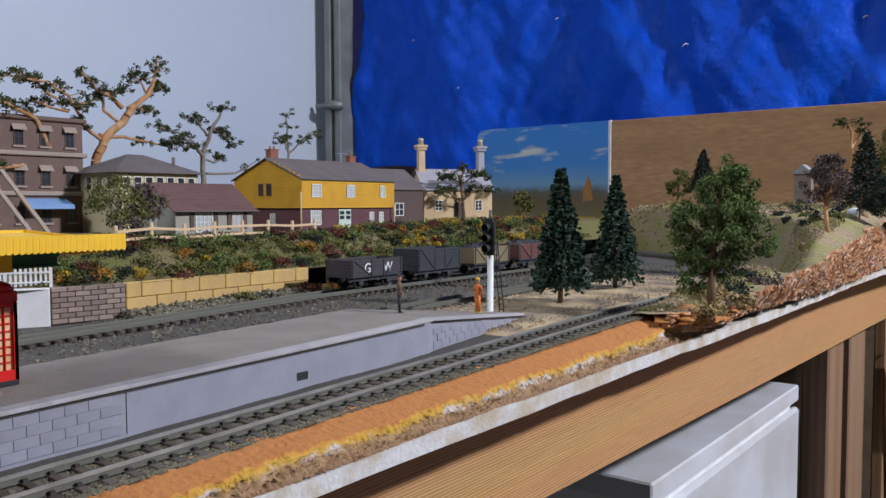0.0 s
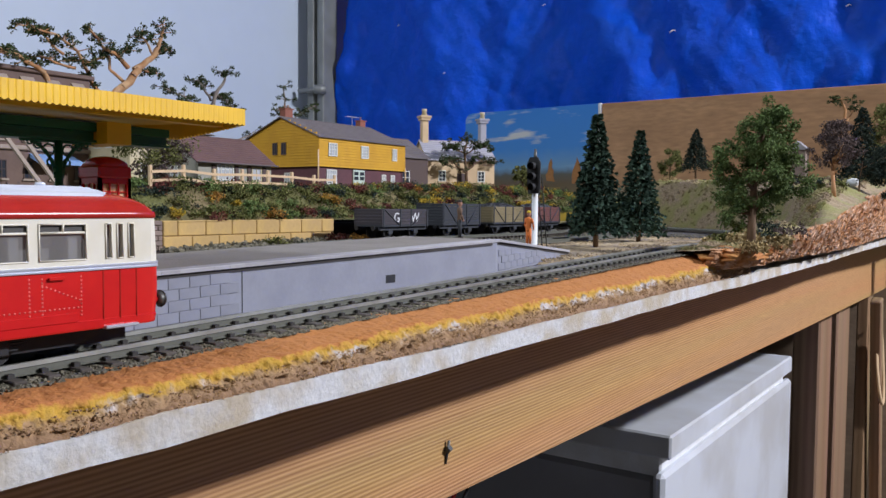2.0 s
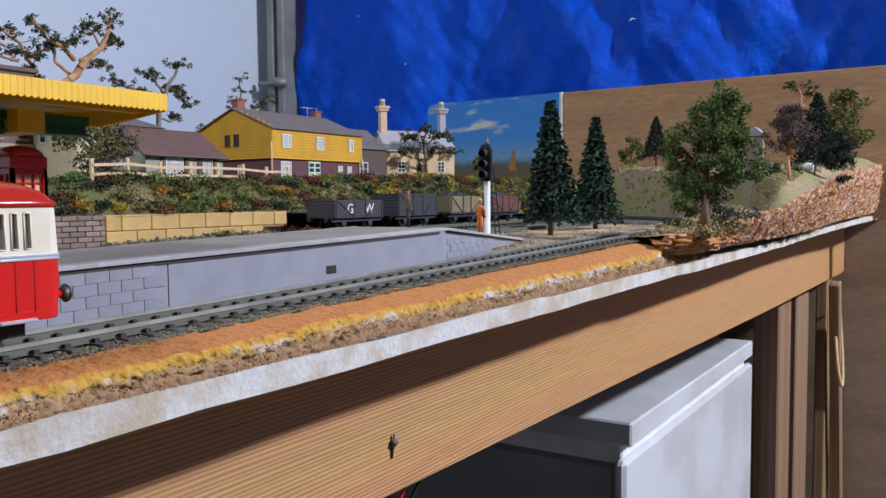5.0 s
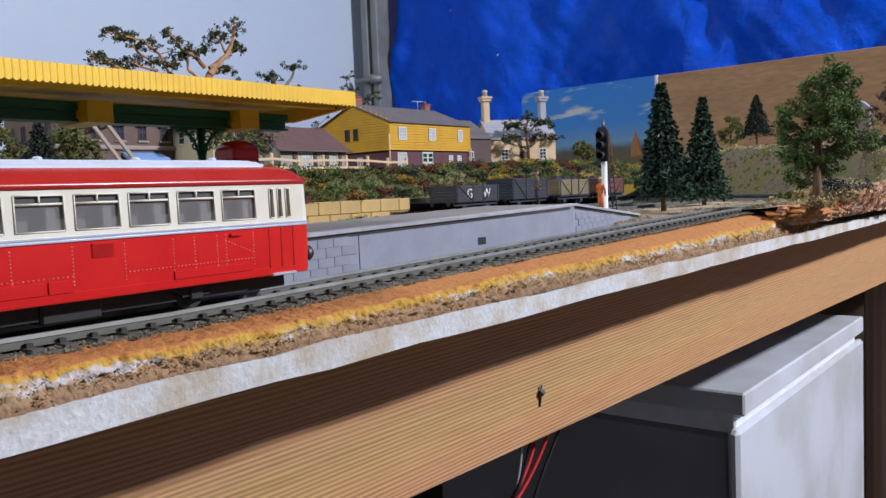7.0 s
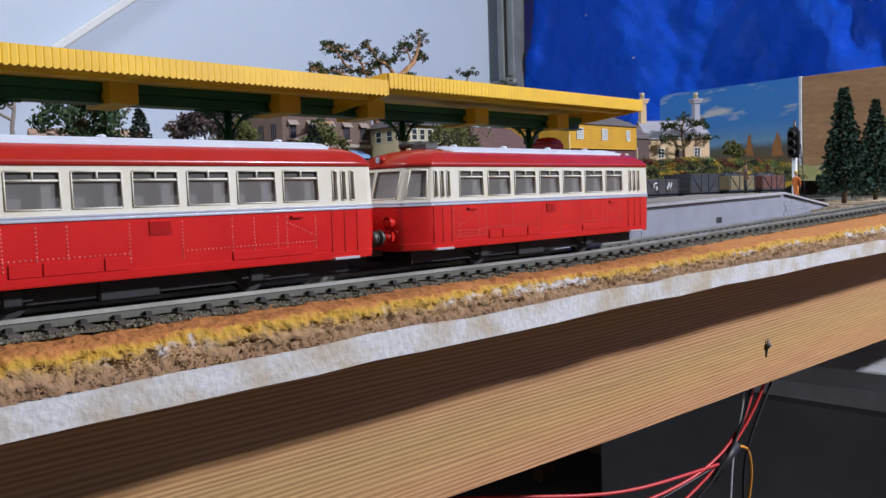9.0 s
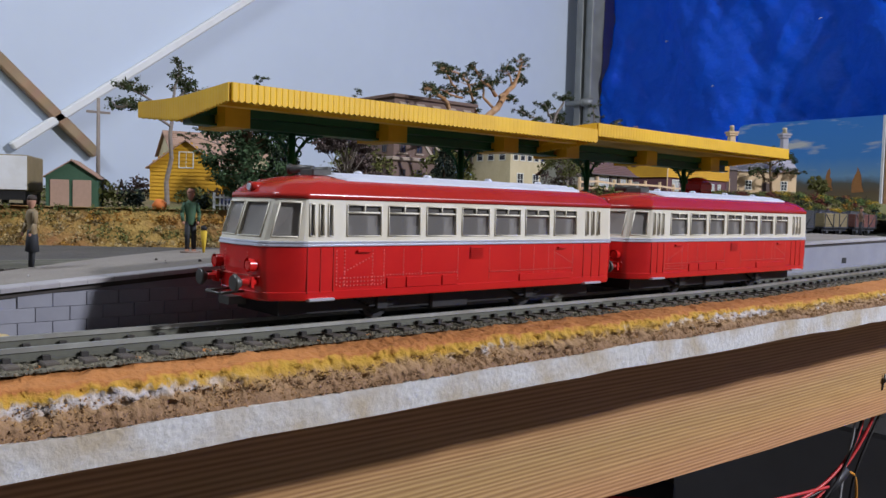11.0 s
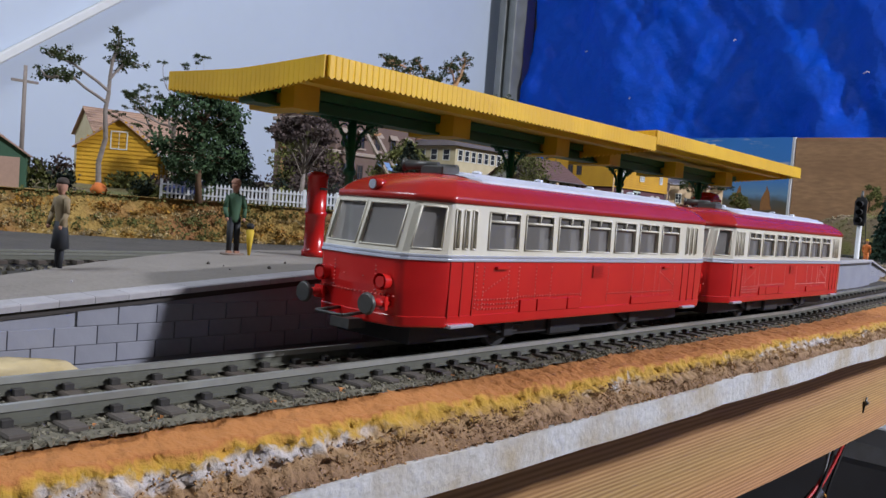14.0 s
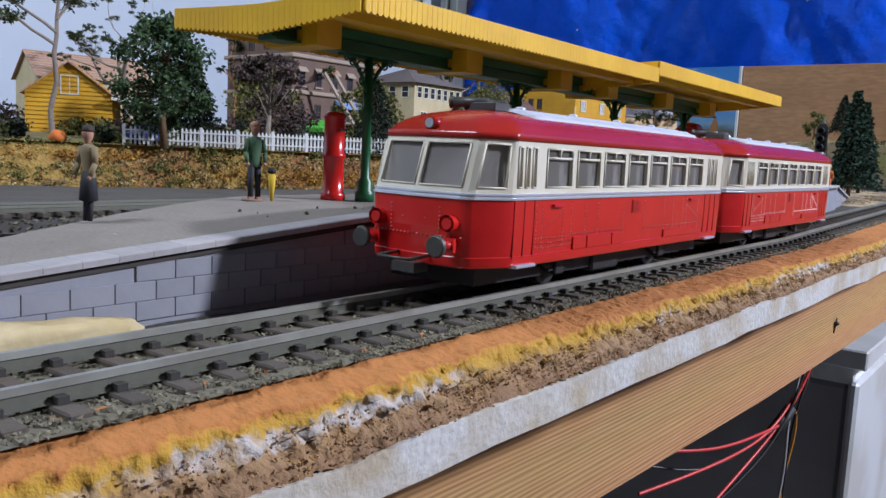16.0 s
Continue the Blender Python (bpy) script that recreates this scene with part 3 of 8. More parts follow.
# overhanging ledge where the hill begins
bm = bmesh.new()
bmesh.ops.create_icosphere(bm, subdivisions=4, radius=1)
for v in bm.verts:
    d = 1 + 0.35 * noise.noise(v.co * 2.3) + 0.12 * noise.noise(v.co * 7)
    v.co = Vector((v.co.x * 0.023 * d, v.co.y * 0.045 * d, v.co.z * 0.006 * d))
ob = part("ledge", bm, M["foam"], hill, "orange foam ledge", True)
ob.location = (-0.213, 0.572, 0.0095)

# sandy patch round the firs
tagged(sheet("sand_patch", (-0.385, -0.272, 50), (0.40, 0.86, 120),
             lambda x, y: lift(y) - 0.0006 + 0.0022 * math.sin(math.pi * (x + 0.385) / 0.113) ** 0.5 * step(0.40, 0.50, y) * step(0.86, 0.76, y) * (1 + 0.8 * fbm(x, y, 30, 4)) - 0.001 * (y < 0.42),
             M["sand"]), "pale sandy ground round the model fir trees", "sand", kind="structure")

# ---- platform ----
PX0, PX1 = -0.352, -0.2825


def plat_top(y):
    return 0.0195 + lift(y) * 0.85


def plat_outline():
    near = [(PX1, -0.40), (PX1, -0.19), (PX1, 0.10), (PX1, 0.356), (PX1 - 0.0028, 0.3575), (-0.300, 0.48)]
    far = [(-0.312, 0.48), (-0.352, 0.36), (PX0, 0.10), (PX0, -0.17), (-0.338, -0.226), (-0.318, -0.275), (-0.290, -0.40)]
    return near, far


def ramp_top(y):
    z = plat_top(y)
    if y < -0.19:
        z -= (-0.19 - y) * 0.075
    if y > 0.357:
        z -= (y - 0.357) * 0.115
    return z


def along(pts, y):
    for (xa, ya), (xb, yb) in zip(pts, pts[1:]):
        if min(ya, yb) <= y <= max(ya, yb):
            return xa + (xb - xa) * (y - ya) / (yb - ya)
    return pts[-1][0]


# Dark brown puts the shadow of the overhanging coping into the colour.
M["strip_shade"] = material("coping_shade_strip", (0.045, 0.038, 0.036), 0.8, vary=0.2, scale=500, bump=0.1)
platform = tagged(thing("station_platform"), "grey model station platform with block walls and tarmac top", "platform")
near, far = plat_outline()
far_up = far[::-1]
bm = bmesh.new()
prev = None
for i in range(111):
    y = -0.40 + 0.88 * i / 110
    xa, xb, z = along(far_up, y), along(near, y), ramp_top(y)
    cur = [bm.verts.new(p) for p in ((xa, y, lift(y) - 0.002), (xb, y, lift(y) - 0.002), (xb, y, z - 0.0016), (xa, y, z - 0.0016))]
    if prev:
        for a in range(4):
            bm.faces.new((prev[a], prev[(a + 1) % 4], cur[(a + 1) % 4], cur[a]))
    else:
        bm.faces.new(cur[::-1])
    prev = cur
bm.faces.new(prev)
part("core", bm, M["platform_wall"], platform, "smooth grey card wall")
bm = bmesh.new()
prev = None
for i in range(221):
    y = -0.40 + 0.88 * i / 220
    xa, xb, z = along(far_up, y) + 0.001, along(near, y) - 0.0055, ramp_top(y)
    cur = [bm.verts.new((xa + (xb - xa) * k / 8, y, z - 0.00005 + 0.00025 * fbm(k * 0.01, y, 60, 3))) for k in range(9)]
    cur = [bm.verts.new((xa, y, z - 0.0015))] + cur + [bm.verts.new((xb, y, z - 0.0015))]
    if prev:
        for a in range(10):
            bm.faces.new((prev[a], prev[a + 1], cur[a + 1], cur[a]))
    prev = cur
part("surface", bm, M["platform_top"], platform, "worn brown-grey tarmac")
# Strip added where the coping throws its shadow.
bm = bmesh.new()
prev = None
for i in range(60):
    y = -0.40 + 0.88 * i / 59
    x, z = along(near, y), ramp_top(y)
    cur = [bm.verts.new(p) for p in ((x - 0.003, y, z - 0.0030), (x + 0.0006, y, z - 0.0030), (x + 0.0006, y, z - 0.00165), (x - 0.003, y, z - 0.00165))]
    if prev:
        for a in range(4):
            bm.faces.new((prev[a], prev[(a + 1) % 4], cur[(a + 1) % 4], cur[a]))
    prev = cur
part("edge_strip", bm, M["strip_shade"], platform, "dark strip painted as shade under the coping")


def coping(ya, yb):
    bm = bmesh.new()
    q = [bm.verts.new((along(near, y) + dx, y, ramp_top(y) + dz)) for y in (ya, yb) for dx, dz in ((-0.0055, 0.0), (0.0015, 0.0), (0.0018, -0.0003), (0.0018, -0.0015), (-0.0055, -0.0015))]
    for f in ((0, 1, 6, 5), (1, 2, 7, 6), (2, 3, 8, 7), (3, 4, 9, 8), (4, 0, 5, 9), (4, 3, 2, 1, 0), (5, 6, 7, 8, 9)):
        bm.faces.new([q[k] for k in f])
    part("coping_slab", bm, M["coping"], platform)


# short slabs along the block wall, long cast lengths beyond the panel joint
for i in range(76):
    coping(-0.395 + 0.0074 * i + 0.00005, -0.395 + 0.0074 * (i + 1) - 0.00005)
for ya, yb in ((0.1674, 0.2610), (0.2612, 0.3568), (0.3572, 0.4180), (0.4182, 0.4780)):
    coping(ya, yb)


def hole_at(y, z):
    return any(abs(y - h) < 0.006 and z < 0.0062 for h in (0.085, -0.087))


BLOCK = mesh_of(boxed(0, 0.00045, -0.00443, 0.00443, 0, 0.00393, 0.00012), M["platform_wall"], name="block")
for r in range(4):
    y = -0.37 + (0.0045 if r % 2 else 0)
    while y < 0.163:
        z = lift(y) + 0.0002 + r * 0.0040
        if z + 0.0037 < ramp_top(y) - 0.0026 and not hole_at(y, r * 0.004):
            ob = new("block", BLOCK)
            ob.parent = platform
            ob.matrix_local = pose(PX1, y, z, 1.27 if y > 0.05 else 0, 0, 0)
        y += 0.0090
for r in range(4):
    y = 0.364 + (0.0045 if r % 2 else 0)
    while y < 0.47:
        z = lift(y) + 0.0002 + r * 0.0040
        if z + 0.0037 < ramp_top(y) - 0.0026:
            ob = new("block", BLOCK)
            ob.parent = platform
            ob.matrix_local = pose(along(near, y), y, z, 0, 0, 6.85)
        y += 0.0090
for y in (0.085, -0.087, 0.257):
    part("drain_hole", boxed(PX1 - 0.003, PX1 + 0.00012, y - 0.0035, y + 0.0035, 0.003 + lift(y), 0.0068 + lift(y)), M["black"], platform, "square black drain hole")
part("panel_joint", boxed(PX1 - 0.002, PX1 + 0.0002, 0.16700, 0.16725, lift(0.167), plat_top(0.167) - 0.003), M["black"], platform)
bm = bmesh.new()
bmesh.ops.create_icosphere(bm, subdivisions=4, radius=1)
for v in bm.verts:
    d = 1 + 0.22 * noise.noise(Vector((v.co.x * 2, v.co.y * 9, v.co.z * 2))) + 0.06 * noise.noise(Vector((v.co.x * 8, v.co.y * 60, v.co.z * 8)))
    v.co = Vector((v.co.x * 0.0056 * d, math.copysign(abs(v.co.y) ** 0.55, v.co.y) * 0.078 * (0.8 + 0.2 * d), max(-0.1, v.co.z) * 0.005 * d + 0.0006 * noise.noise(Vector((v.co.x * 6, v.co.y * 60, 3)))))
M["cream"] = material("cream_plaster", (0.47, 0.37, 0.19), 0.95, vary=0.15, scale=400, bump=0.5, second=(0.60, 0.52, 0.36), amount=0.5, patch=60)
ob = tagged(part("plaster_patch", bm, M["cream"], None, "", True), "cream painted plaster lump beside the ramp", "plaster")
ob.location = (-0.2783, -0.336, 0.0)


# ---- railbus: two alike cars ----
M["red"] = material("red_gloss_paint", (0.58, 0.015, 0.013), 0.24, vary=0.08, scale=250, bump=0.03, second=(0.46, 0.006, 0.010), amount=0.4, patch=60, coat=0.3)
M["red_roof"] = material("dark_red_roof_paint", (0.37, 0.018, 0.011), 0.26, vary=0.12, scale=250, bump=0.04, second=(0.42, 0.03, 0.03), amount=0.4, patch=45, spec=0.4, coat=0.1)
M["cream_paint"] = material("cream_coach_paint", (0.73, 0.69, 0.58), 0.4, vary=0.06, scale=300, bump=0.03, second=(0.62, 0.55, 0.40), amount=0.4, patch=70)
M["silver"] = material("silver_trim", (0.62, 0.64, 0.72), 0.32, 0.55, vary=0.08, scale=300, bump=0.05)
M["roof_sheet"] = material("silver_roof_sheet", (0.66, 0.68, 0.76), 0.4, 0.25, vary=0.1, scale=300, bump=0.08, second=(0.54, 0.56, 0.64), patch=70)
M["dark_metal"] = material("dark_underframe", (0.018, 0.018, 0.02), 0.55, 0.2, vary=0.3, scale=400, bump=0.2)
M["buffer"] = material("weathered_buffer_steel", (0.09, 0.09, 0.085), 0.45, 0.5, vary=0.3, scale=500, bump=0.2)
M["inside"] = material("grey_coach_interior", (0.56, 0.54, 0.52), 0.8, vary=0.12, scale=90, bump=0.05)
pane_mat = material("smoky_window_plastic", (0.50, 0.48, 0.46), 0.10, vary=0.1, scale=60, bump=0.0)
pane_mat.node_tree.nodes["Principled BSDF"].inputs["Alpha"].default_value = 0.5
M["pane"] = pane_mat
# Rivets paler than the body: gloss highlights and wear put into the red.
M["rivet"] = material("highlit_worn_rivets", (0.74, 0.16, 0.14), 0.25, vary=0.2, scale=900, bump=0.0, island=0.3)
M["vent_pane"] = material("dark_vent_plastic", (0.10, 0.095, 0.09), 0.15, vary=0.1, scale=60, bump=0.0)

HALF, LEN, HW = 0.01725, 0.1466, 0.01725
Z0, ZW, ZS, ZB, ZT, ZE = 0.0075, 0.0224, 0.0239, 0.0253, 0.0341, 0.0357


def stations():
    """Half the plan outline on the +x side from front centre to rear centre: x, y, and what the wall is up to the next one."""
    s = [(0.0, -0.0733, ""), (0.0006, -0.0733, "F"), (0.0108, -0.0722, ""), (0.0122, -0.0716, ""), (0.0134, -0.0705, "C"), (0.0164, -0.0634, ""), (0.01705, -0.0618, ""), (HW, -0.0606, "")]
    for a in (-0.0600, -0.0570, -0.0541):
        s += [(HW, a, "N"), (HW, a + 0.0015, "")]
    for k in range(7):
        a = -0.0479 + 0.01457 * k
        s += [(HW, a, "W"), (HW, a + 0.0119, "")]
    for a in (0.0568, 0.0600, 0.0632):
        s += [(HW, a, "N"), (HW, a + 0.0016, "")]
    s += [(HW, 0.0700, ""), (0.0166, 0.0722, ""), (0.0150, 0.0733, ""), (0.0120, 0.0733, "F"), (0.0010, 0.0733, ""), (0.0, 0.0733, "")]
    return s


def shaped(x, y, z, out=0.0):
    """The outline's point at a height: the windscreen leans back, the skirt tucks in a little."""
    up = max(0.0, z - ZW)
    if y < -0.060:
        y += 0.30 * up * min(1, (-0.060 - y) / 0.010)
    if y > 0.072:
        y -= 0.05 * up
    k = 1 - 0.012 * max(0, 1 - (z - Z0) / 0.006)
    d = Vector((x, max(0, abs(y) - 0.055) * (1 if y > 0 else -1)))
    d = d.normalized() * out if d.length else d
    return (x * k + d.x, y * k + d.y, z)


def half_loops():
    s = stations()
    full = s + [(-x, y, s[i - 1][2] if i else "") for i, (x, y, kind) in reversed(list(enumerate(s))) if 0 < i < len(s) - 1]
    return full


def band(levels, smooth=True, cap_low=False, mat=0):
    bm = bmesh.new()
    st = half_loops()
    n = len(st)
    rings = [[bm.verts.new(shaped(x, y, z, o)) for x, y, _ in st] for z, o in levels]
    for p, q in zip(rings, rings[1:]):
        for i in range(n):
            bm.faces.new((p[i], p[(i + 1) % n], q[(i + 1) % n], q[i]))
    if cap_low:
        bm.faces.new(rings[0][::-1])
    for f in bm.faces:
        f.smooth = smooth
    for r in rings:
        for i in range(n):
            e = bm.edges.get((r[i], r[(i + 1) % n]))
            if e:
                e.smooth = False
    return bm


def window_kind(i, st):
    """What fills the wall from station i to the next, on either side."""
    return st[i][2]


def railbus(y_mid, label):
    car = tagged(thing("railbus", (-0.2500, y_mid, 0.0046)), label, "railbus", "railbus cars")
    part("lower_body", band(((Z0, 0), (Z0 + 0.0004, 0.0002), (0.0098, 0.0002), (0.0100, 0.0), (0.016, 0.0), (ZW, 0.0)), cap_low=True), M["red"], car, "glossy red lower body")
    part("waist_stripe", band(((ZW, 0.0), (ZW + 0.0001, 0.0004), (ZW + 0.0005, 0.0004), (ZW + 0.0006, 0.0002), (ZW + 0.0009, 0.0002), (ZW + 0.0010, 0.0004), (ZS - 0.0001, 0.0004), (ZS, 0.0)), False), M["silver"], car, "silver waist moulding")
    st = half_loops()
    n = len(st)
    bm = bmesh.new()
    for i in range(n):
        (xa, ya, kind), (xb, yb, _) = st[i], st[(i + 1) % n]
        def quad(z1, z2, o1=0.0, o2=0.0, a=(xa, ya), b=(xb, yb)):
            bm.faces.new([bm.verts.new(v) for v in (shaped(*a, z1, o1), shaped(*b, z1, o1), shaped(*b, z2, o2), shaped(*a, z2, o2))])
        if not kind:
            quad(ZS, ZE)
            continue
        lo, hi = (ZB, ZT) if kind in "WN" else (ZB - 0.0002, ZT + 0.0004)
        quad(ZS, lo)
        quad(hi, ZE)
        ins = -0.0007
        quad(lo, lo, 0.0, ins)
        quad(hi, hi, ins, 0.0)
        for c in ((xa, ya), (xb, yb)):
            bm.faces.new([bm.verts.new(v) for v in (shaped(*c, lo), shaped(*c, lo, ins), shaped(*c, hi, ins), shaped(*c, hi))])
        pb = bmesh.new()
        pb.faces.new([pb.verts.new(v) for v in (shaped(xa, ya, lo, ins), shaped(xb, yb, lo, ins), shaped(xb, yb, hi, ins), shaped(xa, ya, hi, ins))])
        bmesh.ops.solidify(pb, geom=pb.faces[:], thickness=0.0003)
        w = part("window_pane", pb, M["pane"], car)
        fb = bmesh.new()
        A, B = Vector(shaped(xa, ya, lo, 0.0001)), Vector(shaped(xb, yb, lo, 0.0001))
        C, D = Vector(shaped(xb, yb, hi, 0.0001)), Vector(shaped(xa, ya, hi, 0.0001))
        r = 0.00022
        for p, q in ((A, B), (B, C), (C, D), (D, A)):
            tube(fb, p, q, r, seg=5)
        cr = 0.0011 if kind in "WFC" else 0.0006
        for P, Q, S in ((A, B, D), (B, C, A), (C, D, B), (D, A, C)):
            u, v = (Q - P).normalized() * cr, (S - P).normalized() * cr
            ring = [P + u * (1 - math.sin(a)) + v * (1 - math.cos(a)) for a in [math.pi / 2 * k / 5 for k in range(6)]]
            fb.faces.new([fb.verts.new(c) for c in [P] + ring])
        if kind == "W":
            vb = bmesh.new()
            vb.faces.new([vb.verts.new(c) for c in (shaped(xa, ya, 0.0323, -0.0005), shaped(xb, yb, 0.0323, -0.0005), shaped(xb, yb, hi, -0.0005), shaped(xa, ya, hi, -0.0005))])
            part("ventilator_pane", vb, M["vent_pane"], w, "dark narrow ventilator pane")
            for z in (0.0320,):
                p, q = Vector(shaped(xa, ya, z, -0.0002)), Vector(shaped(xb, yb, z, -0.0002))
                tube(fb, p, q, 0.00035, seg=5)
                tube(fb, (p + q) / 2, (C + D) / 2, 0.0003, seg=5)
        part("window_frame", fb, M["cream_paint"], w, "thin cream window frame")
    bmesh.ops.remove_doubles(bm, verts=bm.verts[:], dist=1e-6)
    part("upper_body", bm, M["cream_paint"], car, "cream window band")
    # roof
    bm = bmesh.new()
    rings = []
    for k in range(13):
        a = math.radians(k / 12 * 84)
        ring = []
        for x, y, _ in st:
            px, py, _z = shaped(x, y, ZE)
            c = math.cos(a) if k else 1
            inset = 0.022 * (1 - c) if y < 0 else 0.014 * (1 - c)
            fy = py + inset * min(1, max(0, (-py - 0.02) / 0.05)) - inset * min(1, max(0, (py - 0.02) / 0.05))
            ring.append(bm.verts.new((px * (c ** 0.9) * 1.012, fy * (1.004 if k < 2 else 1), ZE - 0.0002 + (0.0006 if k == 1 else 0) + 0.0072 * math.sin(a))))
        rings.append(ring)
    for p, q in zip(rings, rings[1:]):
        for i in range(n):
            bm.faces.new((p[i], p[(i + 1) % n], q[(i + 1) % n], q[i]))
    bm.faces.new(rings[-1])
    bm.faces.new(rings[0][::-1])
    part("roof", bm, M["red_roof"], car, "domed dark red roof", True)
    bm = bmesh.new()
    prev = None
    xs = [-0.0118 + 0.0236 * i / 28 for i in range(29)]
    for y in (-0.047, -0.044, 0.06, 0.063):
        z = [ZE + 0.0001 + 0.0072 * math.sqrt(1 - (x / 0.0176) ** 2) + (-0.0004 if i in (0, 28) else 0.0008 if i % 4 == 0 else 0.0004) for i, x in enumerate(xs)]
        k = 0.72 if y in (-0.047, 0.063) else 1
        cur = [bm.verts.new((x * k, y, zz if k == 1 else ZE + 0.0001 + 0.0072 * math.sqrt(1 - (x * k / 0.0176) ** 2))) for x, zz in zip(xs, z)]
        if prev:
            for i in range(28):
                bm.faces.new((prev[i], prev[i + 1], cur[i + 1], cur[i]))
        prev = cur
    part("roof_sheet", bm, M["roof_sheet"], car, "ribbed silvery roof sheet")
    zr = ZE + 0.0072
    for y in (-0.032, -0.004, 0.024, 0.05):
        bm = boxed(-0.0022, 0.0022, y - 0.0035, y + 0.0035, zr, zr + 0.0009, 0.0003)
        lathe(bm, ((0.0013, 0), (0.0013, 0.0006), (0.0006, 0.0009)), (0, y, zr + 0.0009), 8)
        part("roof_vent", bm, M["roof_sheet"], car, "small silver roof ventilator")
    bm = boxed(-0.002, 0.005, -0.0515, -0.0450, zr - 0.0006, zr + 0.0016, 0.0003)
    tube(bm, (-0.0062, -0.0515, zr + 0.0016), (0.002, -0.0495, zr + 0.0016), 0.0013, 0.0010, seg=12)
    tube(bm, (-0.0050, -0.0470, zr + 0.0014), (0.0045, -0.0455, zr + 0.0014), 0.0011, 0.0009, seg=12)
    for c in ((-0.0062, -0.0515, zr + 0.0016), (-0.0050, -0.0470, zr + 0.0014)):
        tube(bm, c, (c[0] - 0.0008, c[1] - 0.0002, c[2]), 0.0013, 0.0017, seg=12)
    part("horn", bm, M["buffer"], car, "pair of small grey roof horns")
    # fittings at both ends
    for end in (-1, 1):
        ye = 0.0733 * end
        for sx in (-1, 1):
            bm = bmesh.new()
            for r0, r1, a, b in ((0.0017, 0.0019, 0.0, 0.0012),):
                tube(bm, (sx * 0.0096, ye * 0.985, 0.0172), (sx * 0.0096, ye + end * b, 0.0172), r0, r1, 14, cap=False)
                tube(bm, (sx * 0.0096, ye + end * b, 0.0172), (sx * 0.0096, ye + end * 0.0001, 0.0172), 0.00125, 0.0011, 14)
            lamp = part("lamp_housing", bm, M["red"], car, "round red lamp rim")
            bm = bmesh.new()
            tube(bm, (sx * 0.0096, ye + end * 0.0001, 0.0172), (sx * 0.0096, ye + end * 0.0004, 0.0172), 0.0011, seg=12)
            part("lamp_lens", bm, M["black"], lamp, "dark unlit lamp lens")
            bm = bmesh.new()
            tube(bm, (sx * 0.0100, ye * 0.98, 0.0126), (sx * 0.0100, ye + end * 0.0034, 0.0126), 0.0010, seg=10)
            box(bm, sx * 0.0100 - 0.0014, sx * 0.0100 + 0.0014, min(ye, ye + end * 0.0008), max(ye, ye + end * 0.0008), 0.0111, 0.0141)
            buf = part("buffer_stock", bm, M["red"], car)
            bm = bmesh.new()
            tube(bm, (sx * 0.0100, ye + end * 0.0034, 0.0126), (sx * 0.0100, ye + end * 0.0048, 0.0126), 0.0012, 0.0024, 14)
            tube(bm, (sx * 0.0100, ye + end * 0.0048, 0.0126), (sx * 0.0100, ye + end * 0.0056, 0.0126), 0.0025, 0.0021, 14)
            part("buffer_head", bm, M["buffer"], buf, "round weathered grey buffer head")
        bm = bmesh.new()
        for sx in (-1, 1):
            tube(bm, (sx * 0.0042, ye * 0.99, 0.0096), (sx * 0.0042, ye + end * 0.0062, 0.0092), 0.0004, seg=6)
        tube(bm, (-0.0042, ye + end * 0.0062, 0.0092), (0.0042, ye + end * 0.0062, 0.0092), 0.0004, seg=6)
        box(bm, -0.003, 0.003, min(ye * 0.97, ye + end * 0.003), max(ye * 0.97, ye + end * 0.003), 0.0058, 0.0080)
        part("coupling", bm, M["buffer"], car, "wire loop coupling")
    bm = bmesh.new()
    yl = -0.0733 + 0.30 * (ZE - ZW) + 0.0012
    tube(bm, (0, yl + 0.003, 0.0386), (0, yl - 0.0008, 0.0386), 0.0013, 0.0015, 14)
    top = part("top_lamp", bm, M["red_roof"], car, "headlamp set in the roof front")
    bm = bmesh.new()
    tube(bm, (0, yl - 0.0008, 0.0386), (0, yl - 0.0011, 0.0386), 0.0011, seg=12)
    part("lens", bm, M["silver"], top, "clear round lens")
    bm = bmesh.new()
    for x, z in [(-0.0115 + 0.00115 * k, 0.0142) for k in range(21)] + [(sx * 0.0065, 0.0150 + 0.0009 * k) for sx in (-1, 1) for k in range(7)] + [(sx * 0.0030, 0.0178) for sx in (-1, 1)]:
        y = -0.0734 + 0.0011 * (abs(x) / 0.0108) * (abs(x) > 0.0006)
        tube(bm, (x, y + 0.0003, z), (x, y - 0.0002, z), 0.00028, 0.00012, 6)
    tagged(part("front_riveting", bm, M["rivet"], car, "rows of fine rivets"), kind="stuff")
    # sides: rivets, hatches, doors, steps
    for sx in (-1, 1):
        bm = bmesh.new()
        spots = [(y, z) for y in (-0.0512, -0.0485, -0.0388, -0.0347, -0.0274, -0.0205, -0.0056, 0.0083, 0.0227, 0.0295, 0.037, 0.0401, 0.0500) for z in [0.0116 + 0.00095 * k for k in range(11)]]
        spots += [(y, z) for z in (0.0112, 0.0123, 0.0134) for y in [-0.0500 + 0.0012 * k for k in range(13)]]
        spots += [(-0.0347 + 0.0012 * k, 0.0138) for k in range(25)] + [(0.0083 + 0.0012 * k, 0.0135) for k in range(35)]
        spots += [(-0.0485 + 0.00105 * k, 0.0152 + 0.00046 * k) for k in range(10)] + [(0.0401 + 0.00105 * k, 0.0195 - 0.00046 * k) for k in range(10)]
